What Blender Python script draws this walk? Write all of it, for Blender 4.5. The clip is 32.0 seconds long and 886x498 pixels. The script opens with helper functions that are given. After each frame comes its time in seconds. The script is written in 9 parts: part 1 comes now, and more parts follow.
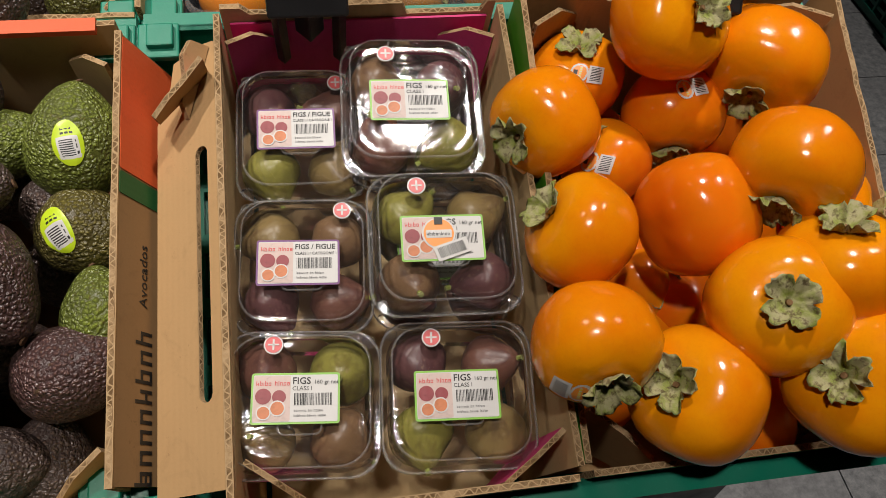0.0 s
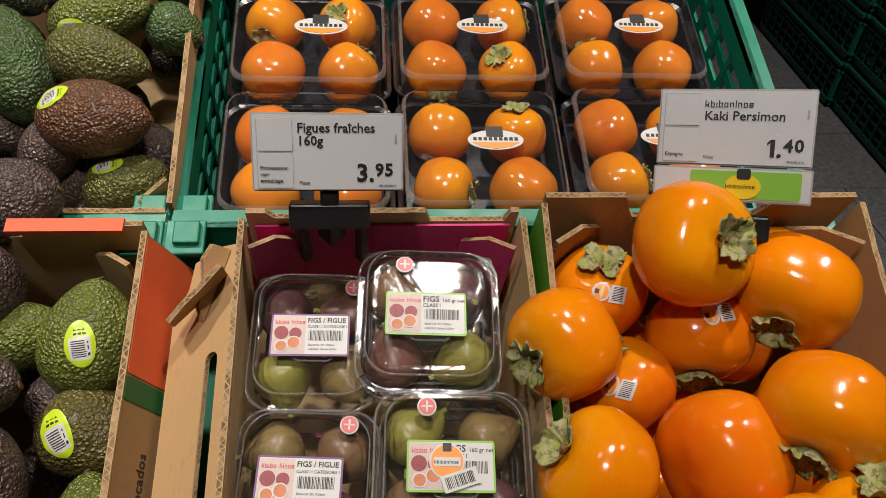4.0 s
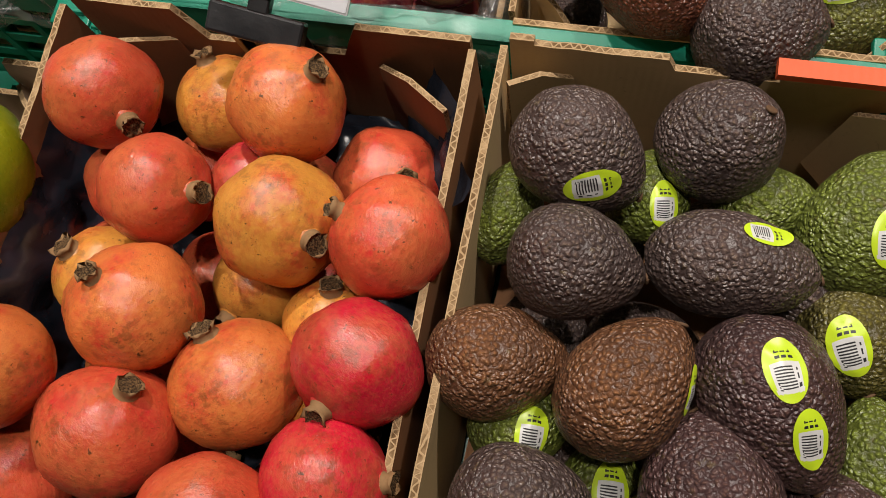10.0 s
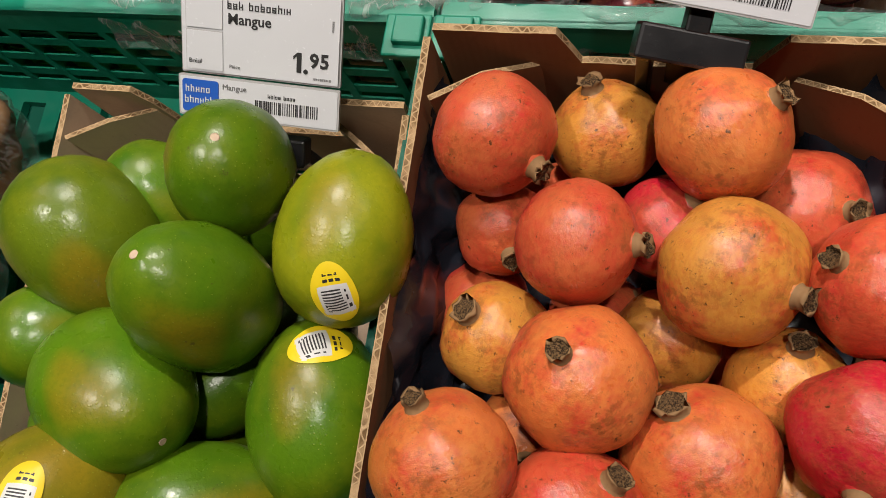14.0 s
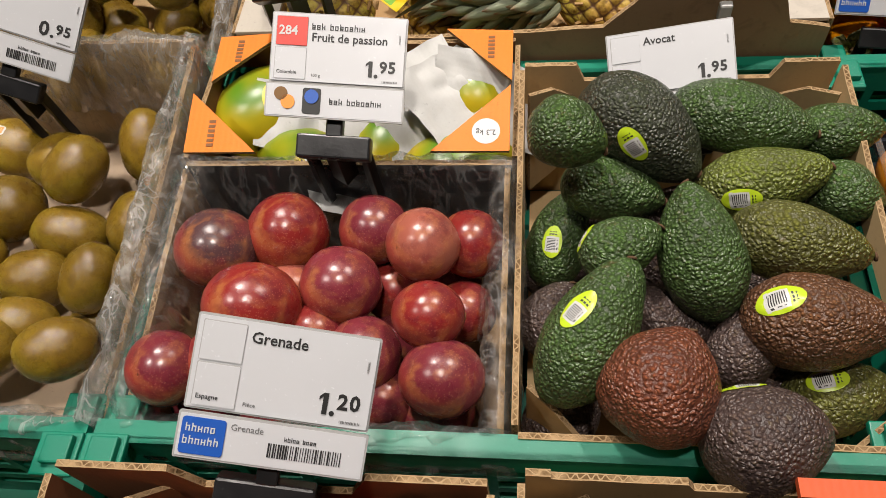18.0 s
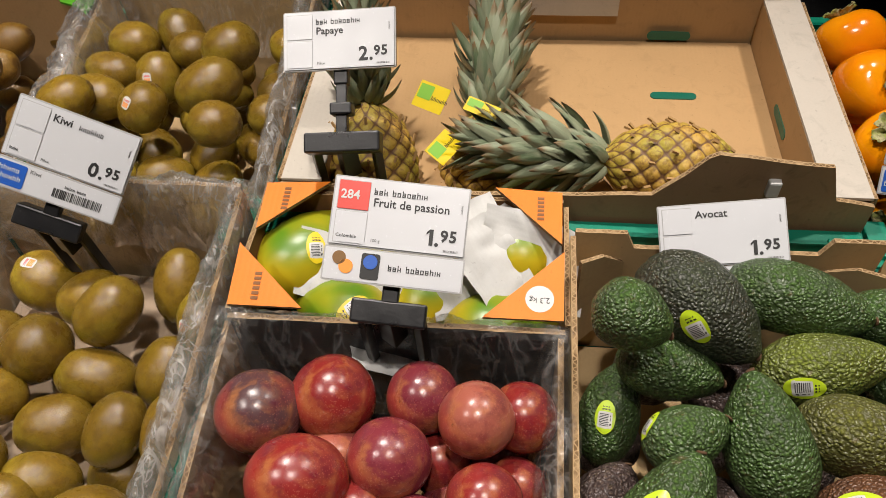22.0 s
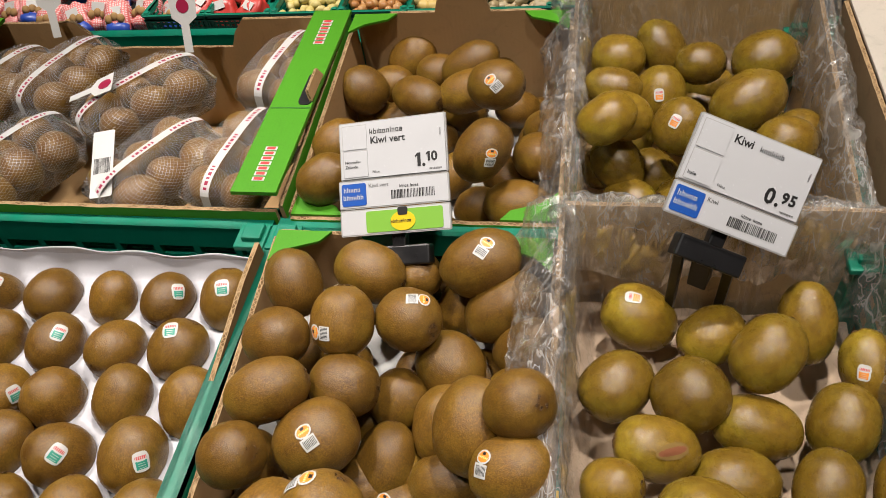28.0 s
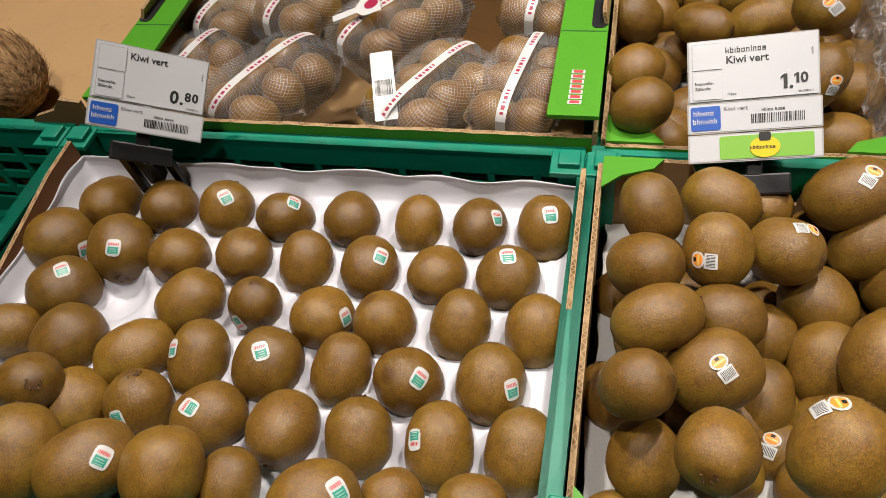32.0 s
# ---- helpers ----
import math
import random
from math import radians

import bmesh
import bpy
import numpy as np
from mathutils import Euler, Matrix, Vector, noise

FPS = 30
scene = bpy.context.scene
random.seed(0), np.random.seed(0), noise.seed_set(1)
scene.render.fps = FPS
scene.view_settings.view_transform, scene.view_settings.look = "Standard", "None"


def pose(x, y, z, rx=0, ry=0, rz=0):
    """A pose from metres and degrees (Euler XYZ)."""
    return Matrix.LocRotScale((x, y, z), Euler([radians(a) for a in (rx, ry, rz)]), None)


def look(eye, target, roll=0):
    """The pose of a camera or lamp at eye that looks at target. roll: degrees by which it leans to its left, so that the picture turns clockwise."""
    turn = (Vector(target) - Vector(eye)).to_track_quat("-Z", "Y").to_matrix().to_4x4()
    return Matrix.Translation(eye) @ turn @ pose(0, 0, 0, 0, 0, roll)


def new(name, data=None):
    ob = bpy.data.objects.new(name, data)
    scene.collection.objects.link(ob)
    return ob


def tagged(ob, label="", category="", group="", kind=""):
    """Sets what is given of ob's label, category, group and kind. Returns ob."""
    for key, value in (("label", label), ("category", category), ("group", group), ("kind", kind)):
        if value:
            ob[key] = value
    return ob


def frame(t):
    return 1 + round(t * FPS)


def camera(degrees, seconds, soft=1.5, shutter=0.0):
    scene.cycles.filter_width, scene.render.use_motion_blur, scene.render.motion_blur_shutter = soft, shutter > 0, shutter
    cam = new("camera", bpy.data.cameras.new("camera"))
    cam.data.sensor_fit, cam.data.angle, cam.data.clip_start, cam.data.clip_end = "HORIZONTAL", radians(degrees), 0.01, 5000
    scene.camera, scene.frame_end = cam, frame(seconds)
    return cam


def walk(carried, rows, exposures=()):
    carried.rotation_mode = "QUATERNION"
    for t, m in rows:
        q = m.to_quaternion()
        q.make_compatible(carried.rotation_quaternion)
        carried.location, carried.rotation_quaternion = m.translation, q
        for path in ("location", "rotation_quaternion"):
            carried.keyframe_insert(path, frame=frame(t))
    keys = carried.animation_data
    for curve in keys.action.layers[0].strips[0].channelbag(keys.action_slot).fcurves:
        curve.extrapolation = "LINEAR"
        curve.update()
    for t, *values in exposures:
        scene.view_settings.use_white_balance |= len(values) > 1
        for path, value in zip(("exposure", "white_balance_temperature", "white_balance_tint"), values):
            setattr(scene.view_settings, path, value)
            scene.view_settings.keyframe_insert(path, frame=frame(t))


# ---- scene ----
cam = camera(60.5, 32.0, soft=0.6)
METRES, EYE, TILT, LEAN, TURN = 2.22, 1.32, -52.0, -3.74, -8.67
ROWS = [
    (0.0, 0.0, 0.0, 0.0, 0.0, 0.0, -0.0),
    (0.5, 0.0206, 0.0019, 0.0057, -0.69, 0.18, 0.08),
    (1.0, 0.0269, 0.0051, 0.0063, -0.9, 0.74, 0.06),
    (1.5, 0.0234, 0.0039, 0.0094, -0.84, 1.94, -0.08),
    (2.0, 0.0196, 0.0038, 0.0151, -0.83, 3.52, 0.01),
    (2.5, 0.0151, 0.0044, 0.0226, -0.57, 6.12, -0.44),
    (4.5, 0.0039, 0.0055, 0.03, 4.26, 10.07, -4.21),
    (5.0, -0.0, 0.0063, 0.0305, 6.48, 9.57, -5.64),
    (5.5, -0.0088, 0.0034, 0.0275, 8.89, 8.2, -6.89),
    (6.0, -0.0291, 0.003, 0.0246, 11.2, 6.51, -7.84),
    (6.5, -0.0519, 0.0137, 0.021, 13.58, 3.51, -8.19),
    (7.0, -0.0683, 0.018, 0.0171, 14.57, 0.6, -7.96),
    (7.5, -0.0809, 0.0204, 0.0153, 14.94, -0.95, -8.29),
    (8.0, -0.095, 0.0221, 0.0169, 15.61, -2.04, -9.3),
    (8.5, -0.1156, 0.0246, 0.0186, 16.39, -2.76, -10.15),
    (9.0, -0.1396, 0.0278, 0.0221, 17.1, -3.53, -10.96),
    (9.5, -0.1649, 0.0322, 0.024, 17.98, -4.38, -11.76),
    (10.0, -0.1724, 0.0329, 0.0247, 19.04, -5.06, -12.72),
    (10.5, -0.1698, 0.0363, 0.0286, 20.21, -5.63, -13.61),
    (11.0, -0.1901, 0.0345, 0.0274, 21.41, -6.33, -14.08),
    (11.5, -0.2237, 0.0317, 0.0241, 22.05, -7.06, -13.79),
    (12.0, -0.2454, 0.0287, 0.0198, 22.04, -7.93, -12.82),
    (12.5, -0.2662, 0.0267, 0.0147, 21.94, -8.76, -11.59),
    (13.0, -0.2794, 0.0269, 0.0089, 21.95, -9.08, -10.47),
    (13.5, -0.2869, 0.025, 0.0087, 22.16, -9.15, -9.47),
    (14.0, -0.2833, 0.0224, 0.0217, 22.66, -7.34, -8.86),
    (14.5, -0.2758, 0.0191, 0.0413, 23.09, -3.03, -9.07),
    (15.0, -0.2685, 0.0159, 0.0516, 23.04, 1.18, -9.59),
    (15.5, -0.2593, 0.0126, 0.0605, 22.74, 4.36, -9.47),
    (17.5, -0.2143, 0.0209, 0.0815, 16.46, 11.34, -7.42),
    (18.0, -0.2041, 0.0243, 0.0853, 14.82, 12.13, -6.57),
    (18.5, -0.1944, 0.0276, 0.0883, 13.46, 12.73, -5.73),
    (19.0, -0.1876, 0.028, 0.0905, 12.14, 13.31, -5.07),
    (19.5, -0.1831, 0.0285, 0.0934, 10.8, 13.98, -4.55),
    (20.0, -0.1865, 0.029, 0.0946, 9.65, 14.95, -4.34),
    (20.5, -0.2062, 0.0196, 0.0968, 9.15, 16.31, -4.73),
    (21.0, -0.2214, 0.0101, 0.0927, 9.67, 17.55, -5.77),
    (21.5, -0.2242, 0.009, 0.1003, 11.02, 18.75, -7.23),
    (22.0, -0.2353, 0.0155, 0.1104, 12.52, 19.48, -8.66),
    (22.5, -0.2639, 0.0119, 0.1118, 13.56, 19.95, -9.69),
    (23.0, -0.2888, 0.0103, 0.1094, 14.0, 20.08, -10.21),
    (23.5, -0.3067, 0.009, 0.1087, 14.08, 19.96, -10.4),
    (24.0, -0.3287, 0.0046, 0.0985, 14.42, 19.61, -10.66),
    (24.5, -0.3497, -0.0022, 0.0875, 15.31, 19.23, -11.16),
    (26.5, -0.4101, -0.0021, 0.1026, 18.05, 19.3, -11.43),
    (27.0, -0.4292, -0.0073, 0.0999, 17.56, 19.6, -10.57),
    (27.5, -0.4528, -0.0088, 0.0983, 17.3, 19.79, -10.11),
    (28.0, -0.4768, -0.0168, 0.0892, 17.71, 19.8, -10.28),
    (28.5, -0.4798, -0.0176, 0.0879, 18.7, 19.65, -10.91),
    (29.0, -0.4785, -0.0131, 0.0952, 19.73, 19.46, -11.74),
    (29.5, -0.4945, -0.0123, 0.0962, 20.46, 19.36, -12.4),
    (30.0, -0.5287, -0.0178, 0.0926, 20.5, 19.31, -12.64),
    (30.5, -0.5581, -0.0289, 0.0853, 19.94, 19.25, -12.53),
    (31.0, -0.579, -0.0354, 0.0768, 19.3, 18.65, -12.44),
    (31.5, -0.5958, -0.0347, 0.0596, 18.89, 17.75, -12.47),
    (32.0, -0.61, -0.0357, 0.0525, 18.9, 17.03, -12.59),
]
walk(cam, [(t, pose(0, 0, EYE, TILT, LEAN, TURN) @ pose(METRES * x, METRES * y, METRES * z, 90 + pitch, roll, yaw)) for t, x, y, z, yaw, pitch, roll in ROWS])

# ---------------------------------------------------------------- light
world = bpy.data.worlds.new("shop")
scene.world = world
world.use_nodes = True
world.node_tree.nodes["Background"].inputs[0].default_value = (1.0, 0.93, 0.85, 1)
world.node_tree.nodes["Background"].inputs[1].default_value = 0.003


def spot(x, y, z, tx, ty, tz, watts, size=0.05, cone=70, col=(1.0, 0.91, 0.835)):
    lamp = bpy.data.lights.new("spot", "SPOT")
    lamp.energy, lamp.shadow_soft_size, lamp.spot_size, lamp.spot_blend, lamp.color = watts, size, radians(cone), 0.6, col
    ob = new("spot_lamp", lamp)
    ob.matrix_world = look((x, y, z), (tx, ty, tz))
    return ob


SPOTS = []
# the track over the stand, and the weaker one over the customer's side
for sx, watts in ((-2.05, 136), (-0.92, 150), (0.28, 105)):
    SPOTS.append(spot(sx, 0.84, 2.95, sx + 0.02, 0.74, 0.9, watts, size=0.05, cone=62))
for sx, watts in ((-1.60, 96), (-0.35, 88)):
    SPOTS.append(spot(sx, -0.30, 2.95, sx + 0.05, 0.70, 0.9, watts, size=0.05, cone=62))
SPOTS.append(spot(-1.6, 3.3, 2.95, -1.7, 4.1, 0.6, 260, cone=100))
SPOTS.append(spot(-3.6, 3.3, 2.95, -3.5, 4.1, 0.6, 260, cone=100))
SPOTS.append(spot(1.5, 0.9, 2.95, 1.4, 1.2, 0.0, 150, cone=80))

# ---------------------------------------------------------------- materials
def mat(name, col=(0.5, 0.5, 0.5), rough=0.5, metal=0.0, spec=0.5):
    m = bpy.data.materials.new(name)
    m.use_nodes = True
    p = m.node_tree.nodes["Principled BSDF"]
    p.inputs["Base Color"].default_value = (*col, 1)
    p.inputs["Roughness"].default_value = rough
    p.inputs["Metallic"].default_value = metal
    p.inputs["Specular IOR Level"].default_value = spec
    return m


class Nodes:
    """A small hand for wiring one material."""

    def __init__(self, m):
        self.m, self.t = m, m.node_tree
        self.p = self.t.nodes["Principled BSDF"]

    def add(self, kind, **values):
        n = self.t.nodes.new(kind)
        for k, v in values.items():
            n.inputs[k].default_value = v
        return n

    def link(self, a, b):
        self.t.links.new(a, b)

    def coord(self, what="Object"):
        return self.add("ShaderNodeTexCoord").outputs[what]

    def noise(self, scale, detail=3.0, rough=0.5, src=None, dist=0.0):
        n = self.add("ShaderNodeTexNoise", Scale=scale, Detail=detail, Roughness=rough, Distortion=dist)
        self.link(src or self.coord(), n.inputs["Vector"])
        return n.outputs["Fac"]

    def stretched(self, sx, sy, sz):
        n = self.add("ShaderNodeMapping", Scale=(sx, sy, sz))
        self.link(self.coord(), n.inputs["Vector"])
        return n.outputs[0]

    def warped(self, scale, amount):
        """Object coordinates pushed about by a noise, to break up regular cells."""
        z = self.add("ShaderNodeTexNoise", Scale=scale, Detail=2.0)
        self.link(self.coord(), z.inputs["Vector"])
        n = self.t.nodes.new("ShaderNodeVectorMath")
        n.operation = "MULTIPLY_ADD"
        self.link(z.outputs["Color"], n.inputs[0])
        n.inputs[1].default_value = (amount, amount, amount)
        self.link(self.coord(), n.inputs[2])
        return n.outputs[0]

    def voronoi(self, scale, src=None, feature="F1"):
        n = self.add("ShaderNodeTexVoronoi", Scale=scale)
        n.feature = feature
        self.link(src or self.coord(), n.inputs["Vector"])
        return n.outputs["Distance"]

    def ramp(self, fac, *stops):
        n = self.t.nodes.new("ShaderNodeValToRGB")
        e = n.color_ramp.elements
        while len(e) < len(stops):
            e.new(0.5)
        for k, (pos, c) in zip(e, stops):
            k.position = pos
            k.color = (*c, 1) if isinstance(c, tuple) else (c, c, c, 1)
        self.link(fac, n.inputs[0])
        return n.outputs[0]

    def mix(self, fac, a, b, how="MIX"):
        n = self.t.nodes.new("ShaderNodeMix")
        n.data_type, n.blend_type = "RGBA", how
        for v, s in ((fac, n.inputs[0]), (a, n.inputs[6]), (b, n.inputs[7])):
            if isinstance(v, tuple):
                s.default_value = (*v, 1)
            elif isinstance(v, (int, float)):
                s.default_value = v
            else:
                self.link(v, s)
        return n.outputs[2]

    def math(self, op, a, b=0.0):
        n = self.t.nodes.new("ShaderNodeMath")
        n.operation = op
        for v, s in ((a, n.inputs[0]), (b, n.inputs[1])):
            if isinstance(v, (int, float)):
                s.default_value = v
            else:
                self.link(v, s)
        return n.outputs[0]

    def color(self, out):
        self.link(out, self.p.inputs["Base Color"])

    def rough(self, out):
        self.link(out, self.p.inputs["Roughness"])

    def bump(self, height, strength=0.5, distance=0.002):
        n = self.add("ShaderNodeBump", Strength=strength, Distance=distance)
        self.link(height, n.inputs["Height"])
        self.link(n.outputs["Normal"], self.p.inputs["Normal"])

    def own(self):
        return self.t.nodes.new("ShaderNodeObjectInfo").outputs["Color"]

    def chance(self):
        return self.t.nodes.new("ShaderNodeObjectInfo").outputs["Random"]

    def axes(self, src=None):
        n = self.t.nodes.new("ShaderNodeSeparateXYZ")
        self.link(src or self.coord("Generated"), n.inputs[0])
        return n.outputs


def m_avocado():
    m = mat("avocado_skin", rough=0.4, spec=0.55)
    n = Nodes(m)
    own = n.own()
    big = n.noise(24, 4, 0.6)
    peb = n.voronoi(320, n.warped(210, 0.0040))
    fine = n.noise(620, 3, 0.6)
    dark = n.mix(0.55, own, (0.012, 0.007, 0.007))
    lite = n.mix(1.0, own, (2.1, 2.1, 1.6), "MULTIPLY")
    c = n.mix(n.ramp(big, (0.40, 0.0), (0.60, 0.6)), own, dark)
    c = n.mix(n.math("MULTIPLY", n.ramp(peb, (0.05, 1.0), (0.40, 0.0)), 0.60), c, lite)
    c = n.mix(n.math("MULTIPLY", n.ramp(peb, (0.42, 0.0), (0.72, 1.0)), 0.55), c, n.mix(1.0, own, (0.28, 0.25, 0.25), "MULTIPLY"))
    c = n.mix(n.ramp(n.noise(140, 4, 0.7), (0.60, 0.0), (0.68, 0.55)), c, (0.11, 0.075, 0.03))
    n.color(c)
    n.rough(n.ramp(n.noise(45, 3), (0.3, 0.27), (0.7, 0.46)))
    h = n.math("ADD", n.math("MULTIPLY", n.ramp(peb, (0.0, 1.0), (0.72, 0.0)), 1.0), n.math("MULTIPLY", fine, 0.30))
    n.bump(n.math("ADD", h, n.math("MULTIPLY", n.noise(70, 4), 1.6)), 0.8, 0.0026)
    return m


def m_kaki():
    m = mat("persimmon_skin", rough=0.2, spec=0.5)
    n = Nodes(m)
    own = n.own()
    z = n.axes()[2]
    top = n.math("ADD", z, n.math("MULTIPLY", n.math("SUBTRACT", n.noise(14, 3), 0.5), 0.9))
    c = n.mix(n.math("MULTIPLY", n.ramp(top, (0.25, 0.0), (0.95, 1.0)), 0.6), own, (0.84, 0.36, 0.003))
    c = n.mix(n.math("MULTIPLY", n.ramp(n.noise(19, 4, 0.6), (0.42, 0.0), (0.72, 1.0)), 0.6), c, n.mix(1.0, own, (0.95, 0.60, 0.5), "MULTIPLY"))
    c = n.mix(n.math("MULTIPLY", n.ramp(n.noise(420, 3, 0.6), (0.48, 0.0), (0.68, 1.0)), 0.14), c, (0.62, 0.17, 0.01))
    c = n.mix(n.ramp(n.noise(95, 4, 0.65), (0.72, 0.0), (0.76, 0.7)), c, (0.16, 0.05, 0.01))
    n.color(c)
    n.rough(n.ramp(n.noise(60, 3), (0.3, 0.11), (0.8, 0.22)))
    n.bump(n.math("ADD", n.noise(150, 4, 0.6), n.math("MULTIPLY", n.noise(32, 2), 2.0)), 0.16, 0.0012)
    return m


def m_pom():
    m = mat("pomegranate_skin", rough=0.36, spec=0.45)
    n = Nodes(m)
    own = n.own()
    ring = n.stretched(1.0, 1.0, 1.9)
    blush = n.math("ADD", n.noise(11, 5, 0.65), n.math("MULTIPLY", n.math("SUBTRACT", n.noise(240, 3), 0.5), 0.2))
    red = n.mix(0.65, n.mix(1.0, own, (0.95, 0.34, 0.7), "MULTIPLY"), (0.46, 0.014, 0.020))
    c = n.mix(n.ramp(blush, (0.45, 0.0), (0.58, 0.95)), own, red)
    tan = n.math("ADD", n.noise(15, 4, 0.6, n.warped(9, 0.05)), n.math("MULTIPLY", n.math("SUBTRACT", n.noise(200, 3, 0.6, ring), 0.5), 0.3))
    c = n.mix(n.ramp(tan, (0.50, 0.0), (0.66, 0.42)), c, n.mix(0.6, own, (0.50, 0.25, 0.06)))
    c = n.mix(n.math("MULTIPLY", n.ramp(n.noise(170, 4, 0.7, ring), (0.46, 0.0), (0.62, 1.0)), 0.34), c, n.mix(1.0, own, (0.72, 0.34, 0.4), "MULTIPLY"))
    c = n.mix(n.math("MULTIPLY", n.ramp(n.noise(430, 4, 0.75), (0.46, 0.0), (0.62, 1.0)), 0.24), c, n.mix(0.6, own, (0.56, 0.20, 0.06)))
    field = n.ramp(n.noise(17, 4, 0.6), (0.40, 0.0), (0.56, 1.0))
    rust = n.ramp(n.noise(125, 6, 0.8), (0.49, 0.0), (0.60, 1.0))
    c = n.mix(n.math("MULTIPLY", n.math("MULTIPLY", field, rust), 0.75), c, n.mix(0.8, own, (0.15, 0.05, 0.012)))
    pits = n.noise(210, 5, 0.75)
    c = n.mix(n.ramp(pits, (0.62, 0.0), (0.66, 0.9)), c, (0.06, 0.026, 0.008))
    n.color(c)
    n.rough(n.ramp(n.noise(70, 3), (0.3, 0.24), (0.7, 0.44)))
    n.bump(n.math("ADD", n.noise(210, 5, 0.65, ring), n.math("MULTIPLY", n.noise(30, 3), 1.8)), 0.34, 0.0014)
    return m


def m_mango():
    m = mat("mango_skin", rough=0.34, spec=0.38)
    n = Nodes(m)
    own = n.own()
    c = n.mix(n.ramp(n.noise(11, 3), (0.42, 0.0), (0.62, 0.8)), own, n.mix(0.55, own, (0.30, 0.26, 0.008)))
    c = n.mix(n.ramp(n.noise(16, 4, 0.6), (0.42, 0.0), (0.66, 0.9)), c, n.mix(1.0, own, (0.42, 0.62, 0.6), "MULTIPLY"))
    c = n.mix(n.ramp(n.noise(8, 2, 0.5, n.warped(5, 0.06)), (0.58, 0.0), (0.72, 0.75)), c, (0.42, 0.20, 0.012))
    c = n.mix(n.math("MULTIPLY", n.ramp(n.noise(360, 3, 0.7), (0.46, 0.0), (0.66, 1.0)), 0.28), c, n.mix(1.0, own, (0.5, 0.62, 0.5), "MULTIPLY"))
    dots = n.voronoi(330, n.warped(120, 0.003))
    c = n.mix(n.math("MULTIPLY", n.ramp(dots, (0.07, 1.0), (0.15, 0.0)), 0.5), c, (0.30, 0.36, 0.06))
    c = n.mix(n.ramp(n.noise(80, 5, 0.7), (0.65, 0.0), (0.70, 0.7)), c, (0.06, 0.05, 0.015))
    n.color(c)
    n.bump(n.math("ADD", n.math("MULTIPLY", n.ramp(dots, (0.10, 1.0), (0.3, 0.0)), 0.3), n.math("ADD", n.noise(260, 3), n.math("MULTIPLY", n.noise(30, 3), 1.6))), 0.22, 0.001)
    n.rough(n.ramp(n.noise(40, 3), (0.3, 0.25), (0.75, 0.38)))
    return m


def m_passion():
    m = mat("passion_fruit_skin", rough=0.22, spec=0.5)
    n = Nodes(m)
    own = n.own()
    warm = n.noise(24, 4, 0.65, dist=0.8)
    c = n.mix(n.ramp(warm, (0.46, 0.0), (0.62, 0.9)), own, n.mix(0.72, own, (0.42, 0.16, 0.05)))
    c = n.mix(n.ramp(n.noise(42, 4, 0.65), (0.47, 0.0), (0.64, 0.9)), c, n.mix(0.7, own, (0.09, 0.008, 0.022)))
    c = n.mix(n.ramp(n.noise(17, 3), (0.52, 0.0), (0.68, 0.7)), c, n.mix(0.7, own, (0.40, 0.045, 0.03)))
    flecks = n.voronoi(520, n.warped(200, 0.003))
    c = n.mix(n.math("MULTIPLY", n.math("MULTIPLY", n.ramp(flecks, (0.16, 1.0), (0.36, 0.0)), n.ramp(n.noise(30, 3), (0.35, 0.2), (0.65, 1.0))), 0.36), c, (0.50, 0.21, 0.13))
    c = n.mix(n.ramp(n.noise(120, 4, 0.7), (0.68, 0.0), (0.73, 0.7)), c, (0.06, 0.02, 0.012))
    n.color(c)
    n.rough(n.ramp(n.noise(50, 3), (0.3, 0.22), (0.8, 0.36)))
    n.bump(n.math("ADD", n.noise(160, 4, 0.6), n.math("MULTIPLY", n.noise(40, 2), 1.5)), 0.22, 0.001)
    return m


